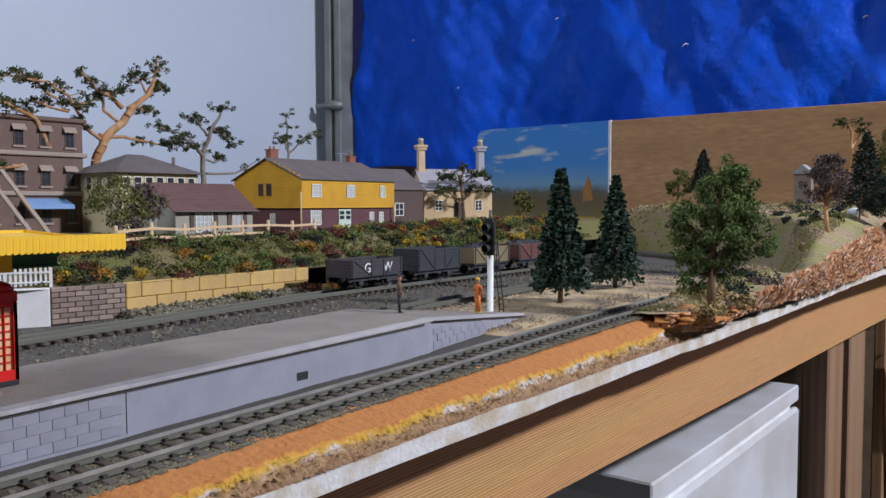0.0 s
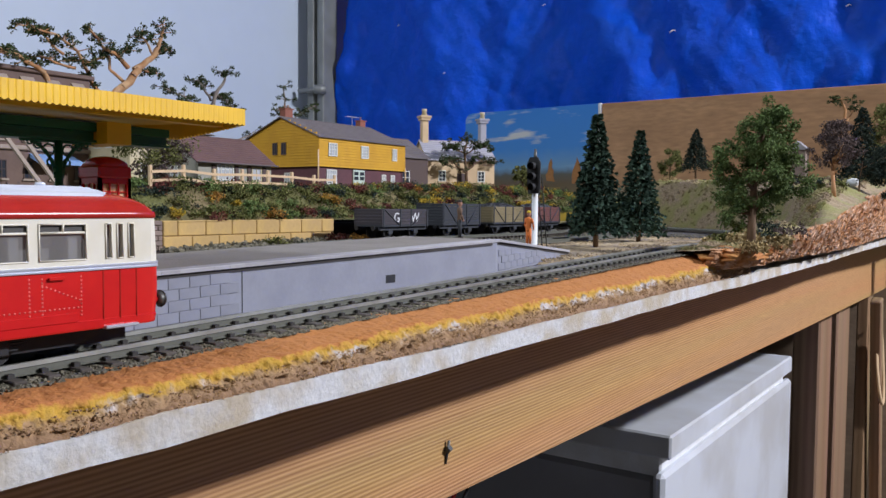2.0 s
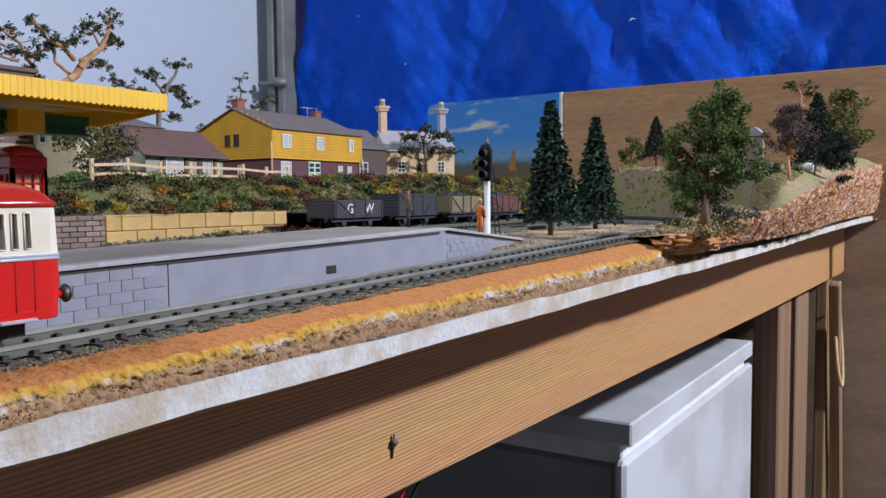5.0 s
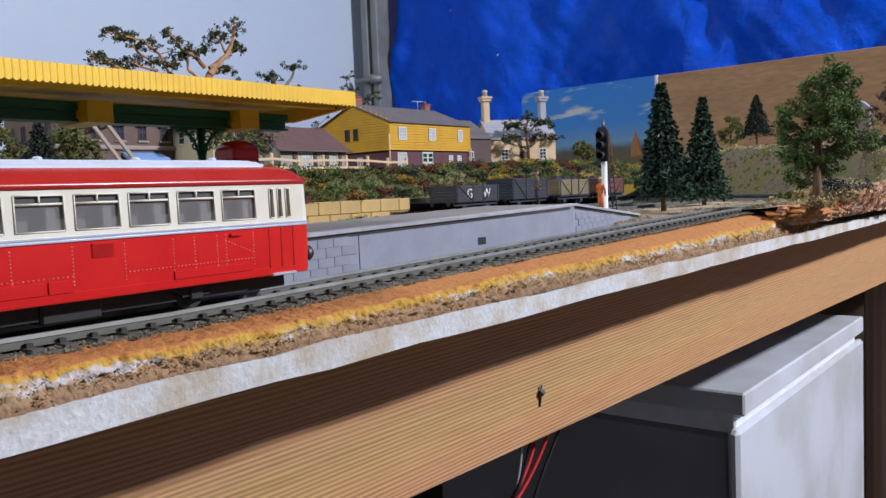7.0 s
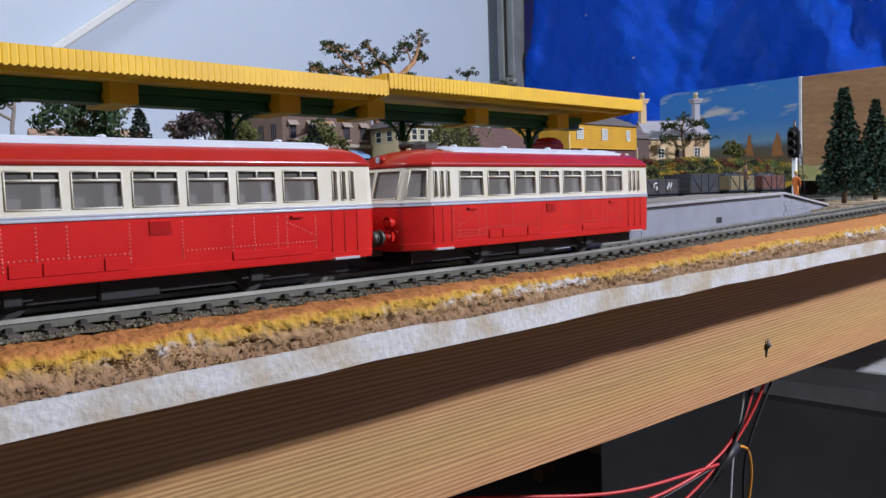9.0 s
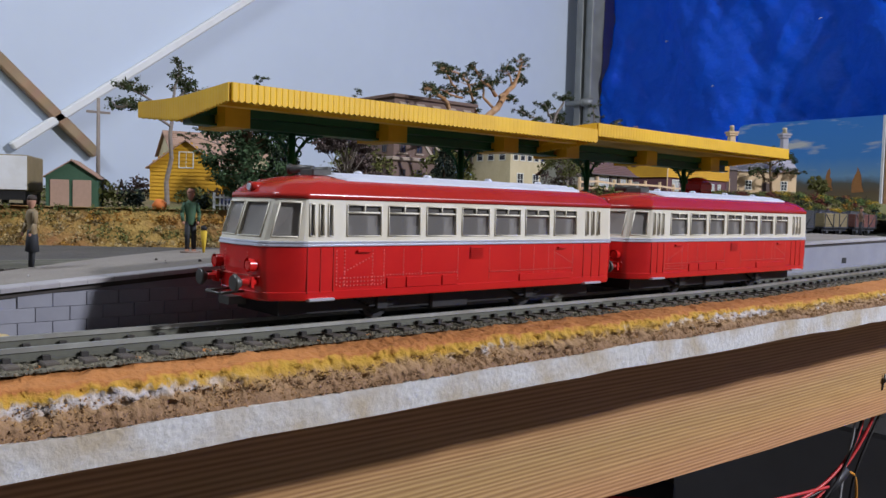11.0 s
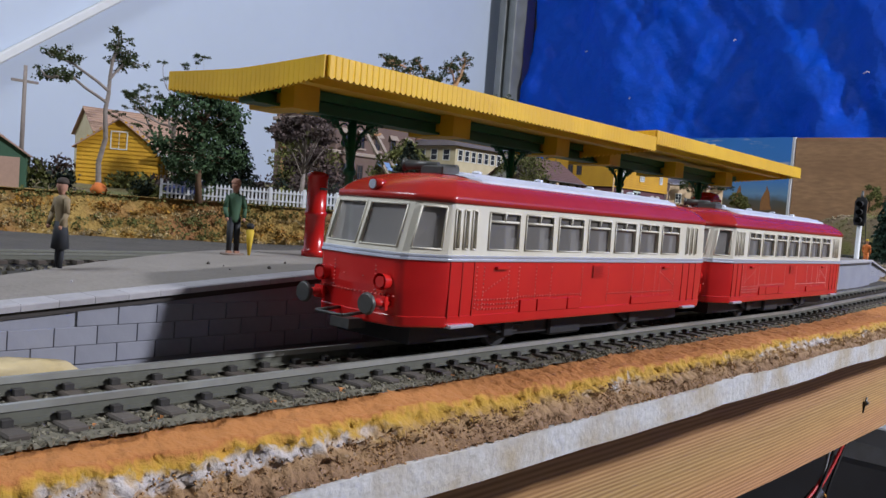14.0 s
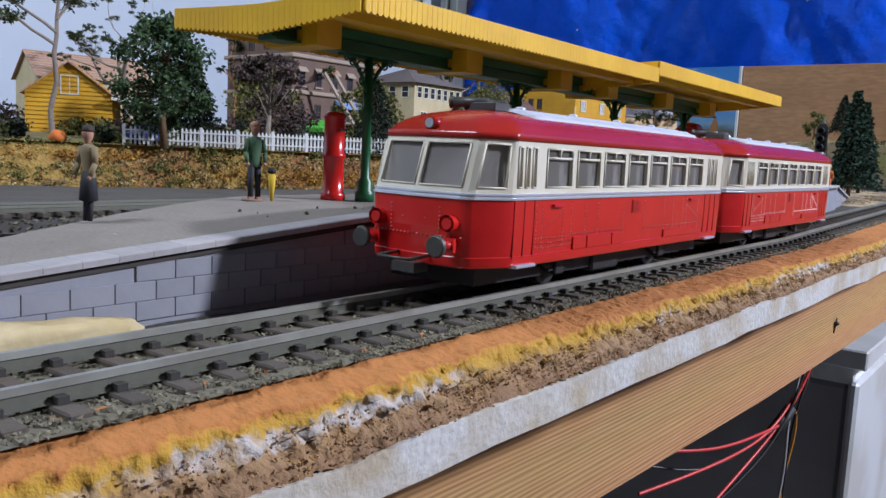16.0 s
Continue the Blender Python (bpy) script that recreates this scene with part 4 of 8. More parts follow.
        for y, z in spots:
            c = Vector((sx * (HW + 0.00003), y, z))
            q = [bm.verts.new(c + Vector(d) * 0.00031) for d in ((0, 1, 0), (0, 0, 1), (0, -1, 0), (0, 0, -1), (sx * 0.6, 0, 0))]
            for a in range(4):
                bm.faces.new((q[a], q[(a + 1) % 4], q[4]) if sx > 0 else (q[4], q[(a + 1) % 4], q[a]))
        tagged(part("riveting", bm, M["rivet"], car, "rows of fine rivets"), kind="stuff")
        for y0, y1, z0, z1 in ((-0.0336, -0.0268, 0.0099, 0.0130), (-0.0262, -0.0127, 0.0099, 0.0130), (-0.0121, -0.0060, 0.0099, 0.0130), (0.0225, 0.049, 0.0099, 0.0122), (-0.0445, -0.0398, 0.0206, 0.0213), (0.0415, 0.0455, 0.0206, 0.0213)):
            part("hatch", boxed(sx * HW - 0.0002, sx * HW + (0.0003 if z0 < 0.02 else 0.0008), y0, y1, z0, z1, 0.0001), M["red"], car)
        bm = bmesh.new()
        for k in range(6):
            box(bm, sx * HW - 0.0002, sx * HW + 0.0004, -0.0005, 0.0055, 0.0182 + 0.0006 * k, 0.0185 + 0.0006 * k)
        part("louvre", bm, M["red"], car, "louvred vent grille")
        for y0, y1 in ((-0.0606, -0.0522), (0.0560, 0.0655)):
            bm = bmesh.new()
            for y in (y0, (y0 + y1) / 2, y1):
                box(bm, sx * HW - 0.0002, sx * HW + 0.00012, y - 0.00015, y + 0.00015, 0.0095, ZW)
            part("door_seam", bm, M["red_roof"], car, "darker folding door seams")
            part("step", boxed(sx * HW - 0.001, sx * HW + 0.0011, y0, y1, 0.0073, 0.0081, 0.0002), M["silver"], car, "worn silver door step")
    # underframe
    part("underframe", boxed(-0.0115, 0.0115, -0.066, 0.066, 0.0030, 0.0076), M["dark_metal"], car, "black underframe")
    for y in (-0.032, 0.032):
        for sx in (-1, 1):
            bm = bmesh.new()
            tube(bm, (sx * 0.0074, y, 0.0052), (sx * 0.0098, y, 0.0052), 0.0052, seg=20)
            tube(bm, (sx * 0.0098, y, 0.0052), (sx * 0.0104, y, 0.0052), 0.0040, 0.0022, 16)
            part("wheel", bm, M["dark_metal"], car)
            bm = boxed(min(sx * 0.0118, sx * 0.0136), max(sx * 0.0118, sx * 0.0136), y - 0.0022, y + 0.0022, 0.0030, 0.0072, 0.0004)
            for k in range(4):
                box(bm, min(sx * 0.0116, sx * 0.0130), max(sx * 0.0116, sx * 0.0130), y - 0.009 + k * 0.0015, y + 0.009 - k * 0.0015, 0.0050 - k * 0.0007 + 0.0012, 0.0055 - k * 0.0007 + 0.0012)
            part("axle_box", bm, M["dark_metal"], car, "black axle box and leaf spring")
    part("tank", boxed(-0.0125, 0.0125, -0.012, 0.004, 0.0018, 0.0075, 0.0006), M["dark_metal"], car)
    part("interior", boxed(-0.0122, 0.0122, -0.0635, 0.066, ZW + 0.0006, ZE - 0.0008), M["inside"], car, "pale grey interior seen through the windows")
    for k in range(7):
        y = -0.0479 + 0.01457 * k
        part("seat", boxed(-0.0160, 0.0160, y + 0.0078, y + 0.0105, ZW + 0.0004, 0.0315, 0.0003), M["inside"], car)
    car.matrix_world = pose(-0.2512, y_mid, 0.0046) @ Matrix.Diagonal((1.062, 1, 1, 1))
    return car


railbus(-0.1360, "red and cream model railbus motor car standing at the platform")
railbus(0.0228, "red and cream model railbus trailer coupled behind the motor car")

# ---- platform canopy ----
canopy = tagged(thing("platform_canopy"), "yellow gull-wing station canopy on ornate green iron posts", "canopy")
VAL = 0.0733


def canopy_section(y0, y1, dz):
    xs = [-0.3595 + 0.0785 * i / 16 for i in range(17)]
    def z_at(x):
        u = (x + 0.3202) / 0.0392
        return VAL + dz + 0.0013 * abs(u) ** 1.3
    bm = bmesh.new()
    for off in (0.0,):
        prof = [(x, z_at(x) + 0.0008) for x in xs] + [(x, z_at(x) - 0.0004) for x in reversed(xs)]
        prism(bm, prof, y0, y1)
    part("roof_sheet", bm, M["yellow"], canopy, "yellow canopy roof")
    for k in range(5):
        y = y0 + (y1 - y0) * (k + 0.06) / 5.1
        for sx in (-1, 1):
            bm = bmesh.new()
            a, b = (-0.3202 + sx * 0.021, -0.3202 + sx * 0.034)
            q = [bm.verts.new(p) for p in ((a, y, z_at(a) - 0.0008), (b, y, z_at(b) - 0.0008), (b, y + (y1 - y0) / 5.6, z_at(b) - 0.0008), (a, y + (y1 - y0) / 5.6, z_at(a) - 0.0008))]
            bm.faces.new(q if sx > 0 else q[::-1])
            bmesh.ops.solidify(bm, geom=bm.faces[:], thickness=0.0003)
            part("glazing_panel", bm, M["canopy_glass"], canopy, "frosted grey roof light panel")
    # scalloped fascia boards along both long edges and both ends
    def fascia(points, drop, pitch=0.0022):
        bm = bmesh.new()
        rows = []
        total = sum((Vector(b) - Vector(a)).length for a, b in zip(points, points[1:]))
        m = int(total / pitch * 6)
        acc = []
        for i in range(m + 1):
            d = total * i / m
            dd = d
            for a, b in zip(points, points[1:]):
                L = (Vector(b) - Vector(a)).length
                if dd <= L + 1e-9:
                    p = Vector(a).lerp(Vector(b), dd / L)
                    dirn = (Vector(b) - Vector(a)).normalized()
                    break
                dd -= L
            nrm = Vector((dirn.y, -dirn.x, 0)).normalized()
            ph = (d / pitch) % 1
            w = abs(math.sin(math.pi * ph))
            g = min(1.0, 3 * w)
            acc.append([bm.verts.new(p + nrm * o + Vector((0, 0, z))) for o, z in ((0, 0.0006), (0.00013 * g + 0.0008, 0.0006), (0.00016 * g + 0.0008, -drop(p) * (0.87 + 0.13 * w)), (0, -drop(p) * (0.87 + 0.13 * w)))])
        for p, q in zip(acc, acc[1:]):
            for i in range(4):
                bm.faces.new((p[i], p[(i + 1) % 4], q[(i + 1) % 4], q[i]))
        bm.faces.new(acc[0][::-1])
        bm.faces.new(acc[-1])
        part("fascia", bm, M["yellow"], canopy, "scalloped yellow fascia board")
    e = -0.2810
    zt = z_at(e) + 0.0012
    fascia([(e, y0, zt), (e, y1, zt)], lambda p: 0.0056)
    fascia([(-0.3595, y1, zt), (-0.3595, y0, zt)], lambda p: 0.0056)
    ends = [(x, z_at(x) + 0.0012) for x in xs]
    fascia([(x, y0, z) for x, z in ends], lambda p: 0.0078 - 0.0024 * abs(p.x + 0.3202) / 0.0392)
    fascia([(x, y1, z) for x, z in reversed(ends)], lambda p: 0.0078 - 0.0024 * abs(p.x + 0.3202) / 0.0392)
    for x in (-0.349, -0.294):
        part("purlin", boxed(x - 0.0025, x + 0.0025, y0 + 0.001, y1 - 0.001, VAL + dz - 0.0030, VAL + dz - 0.0003), M["yellow"], canopy, "yellow purlin")


canopy_section(-0.1965, -0.0155, 0.0)
canopy_section(-0.0150, 0.1670, 0.0030)
for y0, y1 in ((-0.194, -0.010), (-0.0095, 0.160)):
    bm = bmesh.new()
    prism(bm, [(-0.3240, 0.0658), (-0.3160, 0.0658), (-0.3160, 0.0666), (-0.3180, 0.0668), (-0.3180, 0.0696), (-0.3160, 0.0698), (-0.3160, 0.0728), (-0.3240, 0.0728)], y0, y1)
    part("beam", bm, M["green"], canopy, "dark green iron beam")
for y in (-0.180, -0.1085, -0.042, 0.002, 0.069, 0.134):
    bm = bmesh.new()
    prism(bm, [(-0.3320, 0.0652), (-0.3095, 0.0652), (-0.3095, 0.0730), (-0.3320, 0.0730)], y - 0.0048, y + 0.0048)
    part("rafter", bm, M["yellow"], canopy, "yellow boxed rafter")


def canopy_post(y):
    z0 = plat_top(y)
    bm = bmesh.new()
    top = 0.0660 - z0
    lathe(bm, ((0.0032, 0), (0.0032, 0.003), (0.0026, 0.0036), (0.0026, 0.0065), (0.0016, 0.0078), (0.0014, top * 0.6), (0.0022, top * 0.61), (0.0022, top * 0.64), (0.0014, top * 0.66), (0.0014, top)), (-0.3200, y, z0), 14)
    p = part("post", bm, M["green"], canopy, "slim green iron post")
    for s in (-1, 1):
        bm = bmesh.new()
        pts = [Vector((-0.3200, y + s * (0.0012 + 0.0125 * (1 - math.cos(a))), 0.0660 - 0.0135 * (1 - math.sin(a)))) for a in [math.pi / 2 * k / 10 for k in range(11)]]
        for a, b in zip(pts, pts[1:]):
            tube(bm, a, b, 0.00065, seg=6)
        for cy, cz, r in ((0.0035, 0.0625, 0.0020), (0.0075, 0.0640, 0.0013), (0.0030, 0.0582, 0.0012), (0.0103, 0.0648, 0.0008)):
            ring = [Vector((-0.3200, y + s * (cy + r * math.cos(t)), cz + r * math.sin(t))) for t in [2 * math.pi * k / 10 for k in range(10)]]
            for a, b in zip(ring, ring[1:] + ring[:1]):
                tube(bm, a, b, 0.00035, seg=5)
        tube(bm, (-0.32, y, 0.0655), (-0.32, y + s * 0.0135, 0.0655), 0.0006, seg=6)
        part("bracket", bm, M["green"], p, "pierced curved iron bracket")


for y in (-0.152, -0.064, 0.026, 0.117):
    canopy_post(y)


# ---- raised ground behind the yard ----
def wall_x(y):
    return -0.563 if y >= 0.345 else -0.563 - (0.345 - y) * 0.14 if y > 0.27 else -0.5735 - (0.27 - y) * 0.52


def plateau(x, y):
    d = wall_x(y) - x
    z = 0.0305
    z += 0.027 * step(0.0, 0.034, d) * step(0.23, 0.345, y)
    z += 0.012 * step(0.05, 0.35, d) * step(0.28, 0.0, y) * (1 if y < 0.3 else 0)
    z += 0.020 * step(0.10, 0.40, d) * (1 - step(0.23, 0.345, y)) * step(-0.1, 0.25, y)
    z += 0.006 * step(0.55, 0.75, y)
    return z + 0.0016 * fbm(x, y, 22, 7) * step(0.0, 0.02, d)


bm = bmesh.new()
prev = None
NY, ND = 230, 90
for k in range(NY + 1):
    y = -1.2 + 2.48 * k / NY
    row = [bm.verts.new((wall_x(y) - d, y, plateau(wall_x(y) - d, y))) for d in [(-0.0015 if i == 0 else 1.15 * (i / ND) ** 1.7) for i in range(ND + 1)]]
    if prev:
        for i in range(ND):
            bm.faces.new((prev[i], row[i], row[i + 1], prev[i + 1]))
    prev = row
tagged(part("raised_ground", bm, M["scrub"], None, "", True), "dry grassy raised ground behind a retaining wall", "ground", kind="structure")

M["ochre_stone"] = material("ochre_stone", (0.46, 0.30, 0.08), 0.9, vary=0.3, scale=300, bump=0.8, second=(0.30, 0.20, 0.09), amount=0.7, patch=50, island=0.2, depth=0.001)
M["yellow_stone"] = material("yellow_sandstone", (0.58, 0.38, 0.13), 0.9, vary=0.15, scale=350, bump=0.4, second=(0.46, 0.31, 0.14), amount=0.6, patch=60, island=0.1)
M["grey_stone"] = material("grey_brown_wall_stone", (0.27, 0.20, 0.165), 0.9, vary=0.2, scale=400, bump=0.5, second=(0.20, 0.16, 0.14), patch=90, island=0.25)
M["white_paint"] = material("chalky_white_paint", (0.70, 0.71, 0.73), 0.75, vary=0.06, scale=300, bump=0.15, second=(0.58, 0.57, 0.54), amount=0.5, patch=50)


def retaining_wall(y0, y1, rows, length, mat, label, depth=0.004, rough=0.0):
    wall = tagged(thing("retaining_wall"), label, "wall")
    L = math.hypot(wall_x(y1) - wall_x(y0), y1 - y0)
    zb = lift((y0 + y1) / 2) - 0.001
    h = (0.0315 - zb) / rows
    ang = math.degrees(math.atan2(-(wall_x(y1) - wall_x(y0)), y1 - y0))
    meshes = {}
    for r in range(rows):
        s = -(length / 2 if r % 2 else 0)
        while s < L - 1e-4:
            a, b = max(0, s), min(L, s + length)
            if b - a > 0.0015:
                key = (round(b - a, 4), random.randrange(4) if rough else 0)
                if key not in meshes:
                    bm = boxed(-0.006, depth * 0.5, 0.0002, (b - a) - 0.0002, 0.0002, h - 0.0002, min(0.0006, h * 0.12))
                    if rough:
                        bmesh.ops.subdivide_edges(bm, edges=bm.edges[:], cuts=1)
                        for v in bm.verts:
                            if v.co.x > 0:
                                v.co.x += rough * noise.noise(v.co * 300 + Vector((key[1] * 9, 0, 0)))
                    meshes[key] = mesh_of(bm, mat, name="stone")
                ob = new("stone", meshes[key])
                ob.parent = wall
                u = a / L
                y = y0 + (y1 - y0) * u
                ob.matrix_local = pose(wall_x(y0) + (wall_x(y1) - wall_x(y0)) * u, y, zb + r * h, 0, 0, ang)
            s += length
    part("mortar", (lambda b: (box(b, -0.007, 0.0004, 0, L, 0, 0.0312 - zb, m=pose(wall_x(y0), y0, zb, 0, 0, ang)), b)[1])(bmesh.new()), mat, wall)
    return wall


retaining_wall(0.335, 0.520, 2, 0.026, M["yellow_stone"], "yellow sandstone block retaining wall below the bushes")
retaining_wall(0.282, 0.3348, 7, 0.011, M["grey_stone"], "grey coursed stone retaining wall")
retaining_wall(0.205, 0.2818, 1, 0.060, M["white_paint"], "whitewashed plain retaining wall")

M["bank"] = material("ochre_and_brown_bank", (0.33, 0.21, 0.055), 0.95, vary=0.45, scale=300, bump=1.0, second=(0.26, 0.11, 0.045), amount=0.85, patch=20, depth=0.003)
bm = bmesh.new()
prev = None
for k in range(420):
    y = -0.75 + 0.953 * k / 419
    row = []
    for i in range(13):
        v = i / 12
        row.append(bm.verts.new((wall_x(y) - 0.004 + (0.030 - 0.016 * step(-0.06, 0.04, y)) * v + 0.003 * fbm(v * 0.05, y, 40, 3), y, 0.0310 - 0.0325 * v ** 1.1 + 0.0026 * fbm(v * 0.04, y, 70, 7) * math.sin(math.pi * v))))
    if prev:
        for i in range(12):
            bm.faces.new((prev[i], prev[i + 1], row[i + 1], row[i]))
    prev = row
tagged(part("earth_bank", bm, M["bank"], None, "", True), "ochre and brown grassy bank below the shed", "bank", kind="structure")

# ---- picket fence and rustic fence ----
fence = tagged(thing("picket_fence"), "white plastic picket fence along the retaining wall", "fence")
a, b = Vector((wall_x(0.285) - 0.005, 0.285, 0)), Vector((wall_x(0.0) - 0.005, 0.0, 0))
L = (b - a).length
d = (b - a) / L
ang = math.degrees(math.atan2(-d.x, d.y))
bm = bmesh.new()
for k in range(int(L / 0.0032)):
    p = a + d * (k * 0.0032)
    z = plateau(p.x, p.y)
    prism_pts = [(-0.0008, 0.001), (0.0008, 0.001), (0.0008, 0.0135), (0, 0.0150), (-0.0008, 0.0135)]
    m = pose(p.x, p.y, z, 0, 0, ang)
    for v in prism(bm, prism_pts, -0.0003, 0.0003, "x"):
        v.co = m @ v.co
tagged(part("picket_run", bm, M["white_paint"], fence), kind="stuff")
for z0 in (0.0035, 0.0105):
    bm = bmesh.new()
    box(bm, -0.0011, -0.0003, 0, L, z0, z0 + 0.0012, m=pose(a.x, a.y, 0.0312, 0, 0, ang))
    part("rail", bm, M["white_paint"], fence)
for k in range(12):
    p = a + d * (L * k / 11)
    bm = bmesh.new()
    box(bm, -0.0010, 0.0010, -0.0011, 0.0011, -0.001, 0.0155, m=pose(p.x, p.y, 0.0312, 0, 0, ang))
    part("post", bm, M["white_paint"], fence)

M["fence_wood"] = material("pale_peeled_wood", (0.62, 0.44, 0.26), 0.75, vary=0.12, scale=300, bump=0.2)
fence = tagged(thing("rustic_fence"), "pale two-rail wooden fence above the embankment", "fence")
A, B = Vector((-0.592, 0.345, 0)), Vector((-0.616, 0.580, 0))
for k in range(8):
    p = A.lerp(B, k / 7)
    z = plateau(p.x, p.y)
    part("post", boxed(p.x - 0.0013, p.x + 0.0013, p.y - 0.0013, p.y + 0.0013, z - 0.002, z + 0.0175, 0.0003), M["fence_wood"], fence)
for h in (0.0055, 0.0125):
    for k in range(7):
        p, q = A.lerp(B, k / 7), A.lerp(B, (k + 1) / 7)
        bm = bmesh.new()
        zp, zq = plateau(p.x, p.y) + h, plateau(q.x, q.y) + h
        prev = None
        vs = [[bm.verts.new((c.x + dx, c.y, z + dz)) for dx, dz in ((0.0013, -0.0011), (0.0022, -0.0011), (0.0022, 0.0011), (0.0013, 0.0011))] for c, z in ((p, zp), (q, zq))]
        for i in range(4):
            bm.faces.new((vs[0][i], vs[0][(i + 1) % 4], vs[1][(i + 1) % 4], vs[1][i]))
        bm.faces.new(vs[0][::-1])
        bm.faces.new(vs[1])
        part("rail", bm, M["fence_wood"], fence)

# ---- houses ----
def paint(name, c, **k):
    M[name] = material(name, c, **{"rough": 0.75, "vary": 0.12, "scale": 350, "bump": 0.2, "patch": 50, **k})
    return M[name]


paint("yellow_boards", (0.58, 0.31, 0.012), second=(0.48, 0.24, 0.012))
paint("purple_brick", (0.11, 0.040, 0.048), vary=0.25, second=(0.075, 0.03, 0.035))
paint("grey_slate", (0.135, 0.115, 0.115), second=(0.10, 0.085, 0.085), stretch=(1, 1, 1))
paint("brown_tile", (0.135, 0.072, 0.066), second=(0.10, 0.055, 0.05))
paint("grey_render", (0.30, 0.29, 0.24))
paint("cream_wall", (0.55, 0.47, 0.30), second=(0.46, 0.38, 0.22))
paint("chapel_stone", (0.58, 0.42, 0.25), second=(0.50, 0.35, 0.20))
paint("chapel_slate", (0.34, 0.33, 0.37), second=(0.28, 0.27, 0.31))
paint("hotel_brown", (0.155, 0.098, 0.078), second=(0.12, 0.075, 0.06))
paint("hotel_trim", (0.34, 0.27, 0.22))
paint("dark_brown", (0.085, 0.055, 0.048))
paint("frame_white", (0.68, 0.68, 0.62))
paint("door_green", (0.50, 0.58, 0.50))
paint("shed_green", (0.045, 0.105, 0.06))
paint("salmon", (0.42, 0.27, 0.20))
paint("terracotta", (0.38, 0.24, 0.17))
paint("brick_red", (0.25, 0.085, 0.055), vary=0.25)
M["dark_glass"] = material("dark_window_glass", (0.035, 0.04, 0.05), 0.12, vary=0.2, scale=100, bump=0)
M["pale_glass"] = material("pale_curtained_glass", (0.42, 0.44, 0.46), 0.25, vary=0.2, scale=150, bump=0)


def window_on(parent, side, u, z, w, h, face, frame="frame_white", glass="pale_glass", bars=(1, 1), name="window"):
    """side: '+x' or '-y' wall; u along it; face: the wall's plane."""
    def place(bm, u0, u1, z0, z1, d0, d1):
        if side == "+x":
            box(bm, face + d0, face + d1, u0, u1, z0, z1)
        else:
            box(bm, u0, u1, face - d1, face - d0, z0, z1)
    bm = bmesh.new()
    t = min(0.0011, w * 0.14)
    for a in (u - w / 2, u + w / 2 - t):
        place(bm, a, a + t, z, z + h, -0.0005, 0.0009)
    for b in (z, z + h - t):
        place(bm, u - w / 2 + t, u + w / 2 - t, b, b + t, -0.0005, 0.0009)
    for k in range(bars[0]):
        a = u - w / 2 + w * (k + 1) / (bars[0] + 1)
        place(bm, a - t * 0.3, a + t * 0.3, z + t, z + h - t, -0.0004, 0.0007)
    for k in range(bars[1]):
        b = z + h * (k + 1) / (bars[1] + 1)
        place(bm, u - w / 2 + t, u + w / 2 - t, b - t * 0.3, b + t * 0.3, -0.0004, 0.0006)
    win = part(name, bm, M[frame], parent)
    bm = bmesh.new()
    place(bm, u - w / 2 + t, u + w / 2 - t, z + t, z + h - t, -0.0004, 0.0002)
    part("pane", bm, M[glass], win)
    return win


def gable_roof(parent, x0, x1, y0, y1, eave, ridge, over, mat, courses=10):
    """Two slopes built of lapped courses, ridge along y."""
    xm = (x0 + x1) / 2
    for sx in (-1, 1):
        bm = bmesh.new()
        half = (x1 - x0) / 2 + over
        slope = (ridge - eave) / ((x1 - x0) / 2)
        zo = ridge - slope * half
        pts = []
        for k in range(courses):
            for u, dz in ((k / courses, 0.0010), ((k + 1) / courses, 0.0004)):
                pts.append((xm + sx * half * (1 - u), zo + (ridge - zo) * u + dz))
        pts += [(xm, ridge - 0.0004), (xm + sx * half, zo - 0.0004)]
        prism(bm, pts, y0 - over, y1 + over)
        bmesh.ops.recalc_face_normals(bm, faces=bm.faces[:])
        part("roof_slope", bm, mat, parent)
    bm = boxed(xm - 0.0009, xm + 0.0009, y0 - over, y1 + over, ridge - 0.0002, ridge + 0.0012, 0.0003)
    part("ridge", bm, mat, parent)


def gable_walls(parent, x0, x1, y0, y1, z0, eave, ridge, mat, name="wall_shell", boards=0):
    bm = bmesh.new()
    xm = (x0 + x1) / 2
    prism(bm, [(x0, z0), (x1, z0), (x1, eave), (xm, ridge), (x0, eave)], y0, y1)
    bmesh.ops.recalc_face_normals(bm, faces=bm.faces[:])
    w = part(name, bm, mat, parent)
    if boards:
        bm = bmesh.new()
        n = int((ridge - z0) / boards)
        for k in range(n):
            z = z0 + k * boards
            f = 1.0 if z < eave else max(0.02, (ridge - z) / (ridge - eave))
            h0, h1 = xm - (xm - x0) * f, xm + (x1 - xm) * f
            prism(bm, [(y0 - 0.0009, z), (y0 - 0.0002, z + boards * 0.97), (y0 + 0.001, z + boards * 0.97), (y0 + 0.001, z)], h0, h1, "x")
            if z + boards <= eave:
                prism(bm, [(x1 + 0.0009, z), (x1 + 0.0002, z + boards * 0.97), (x1 - 0.001, z + boards * 0.97), (x1 - 0.001, z)], y0, y1, "y")
        bmesh.ops.recalc_face_normals(bm, faces=bm.faces[:])
        tagged(part("weatherboard_cladding", bm, mat, w, "lapped painted boards"), kind="stuff")
    return w


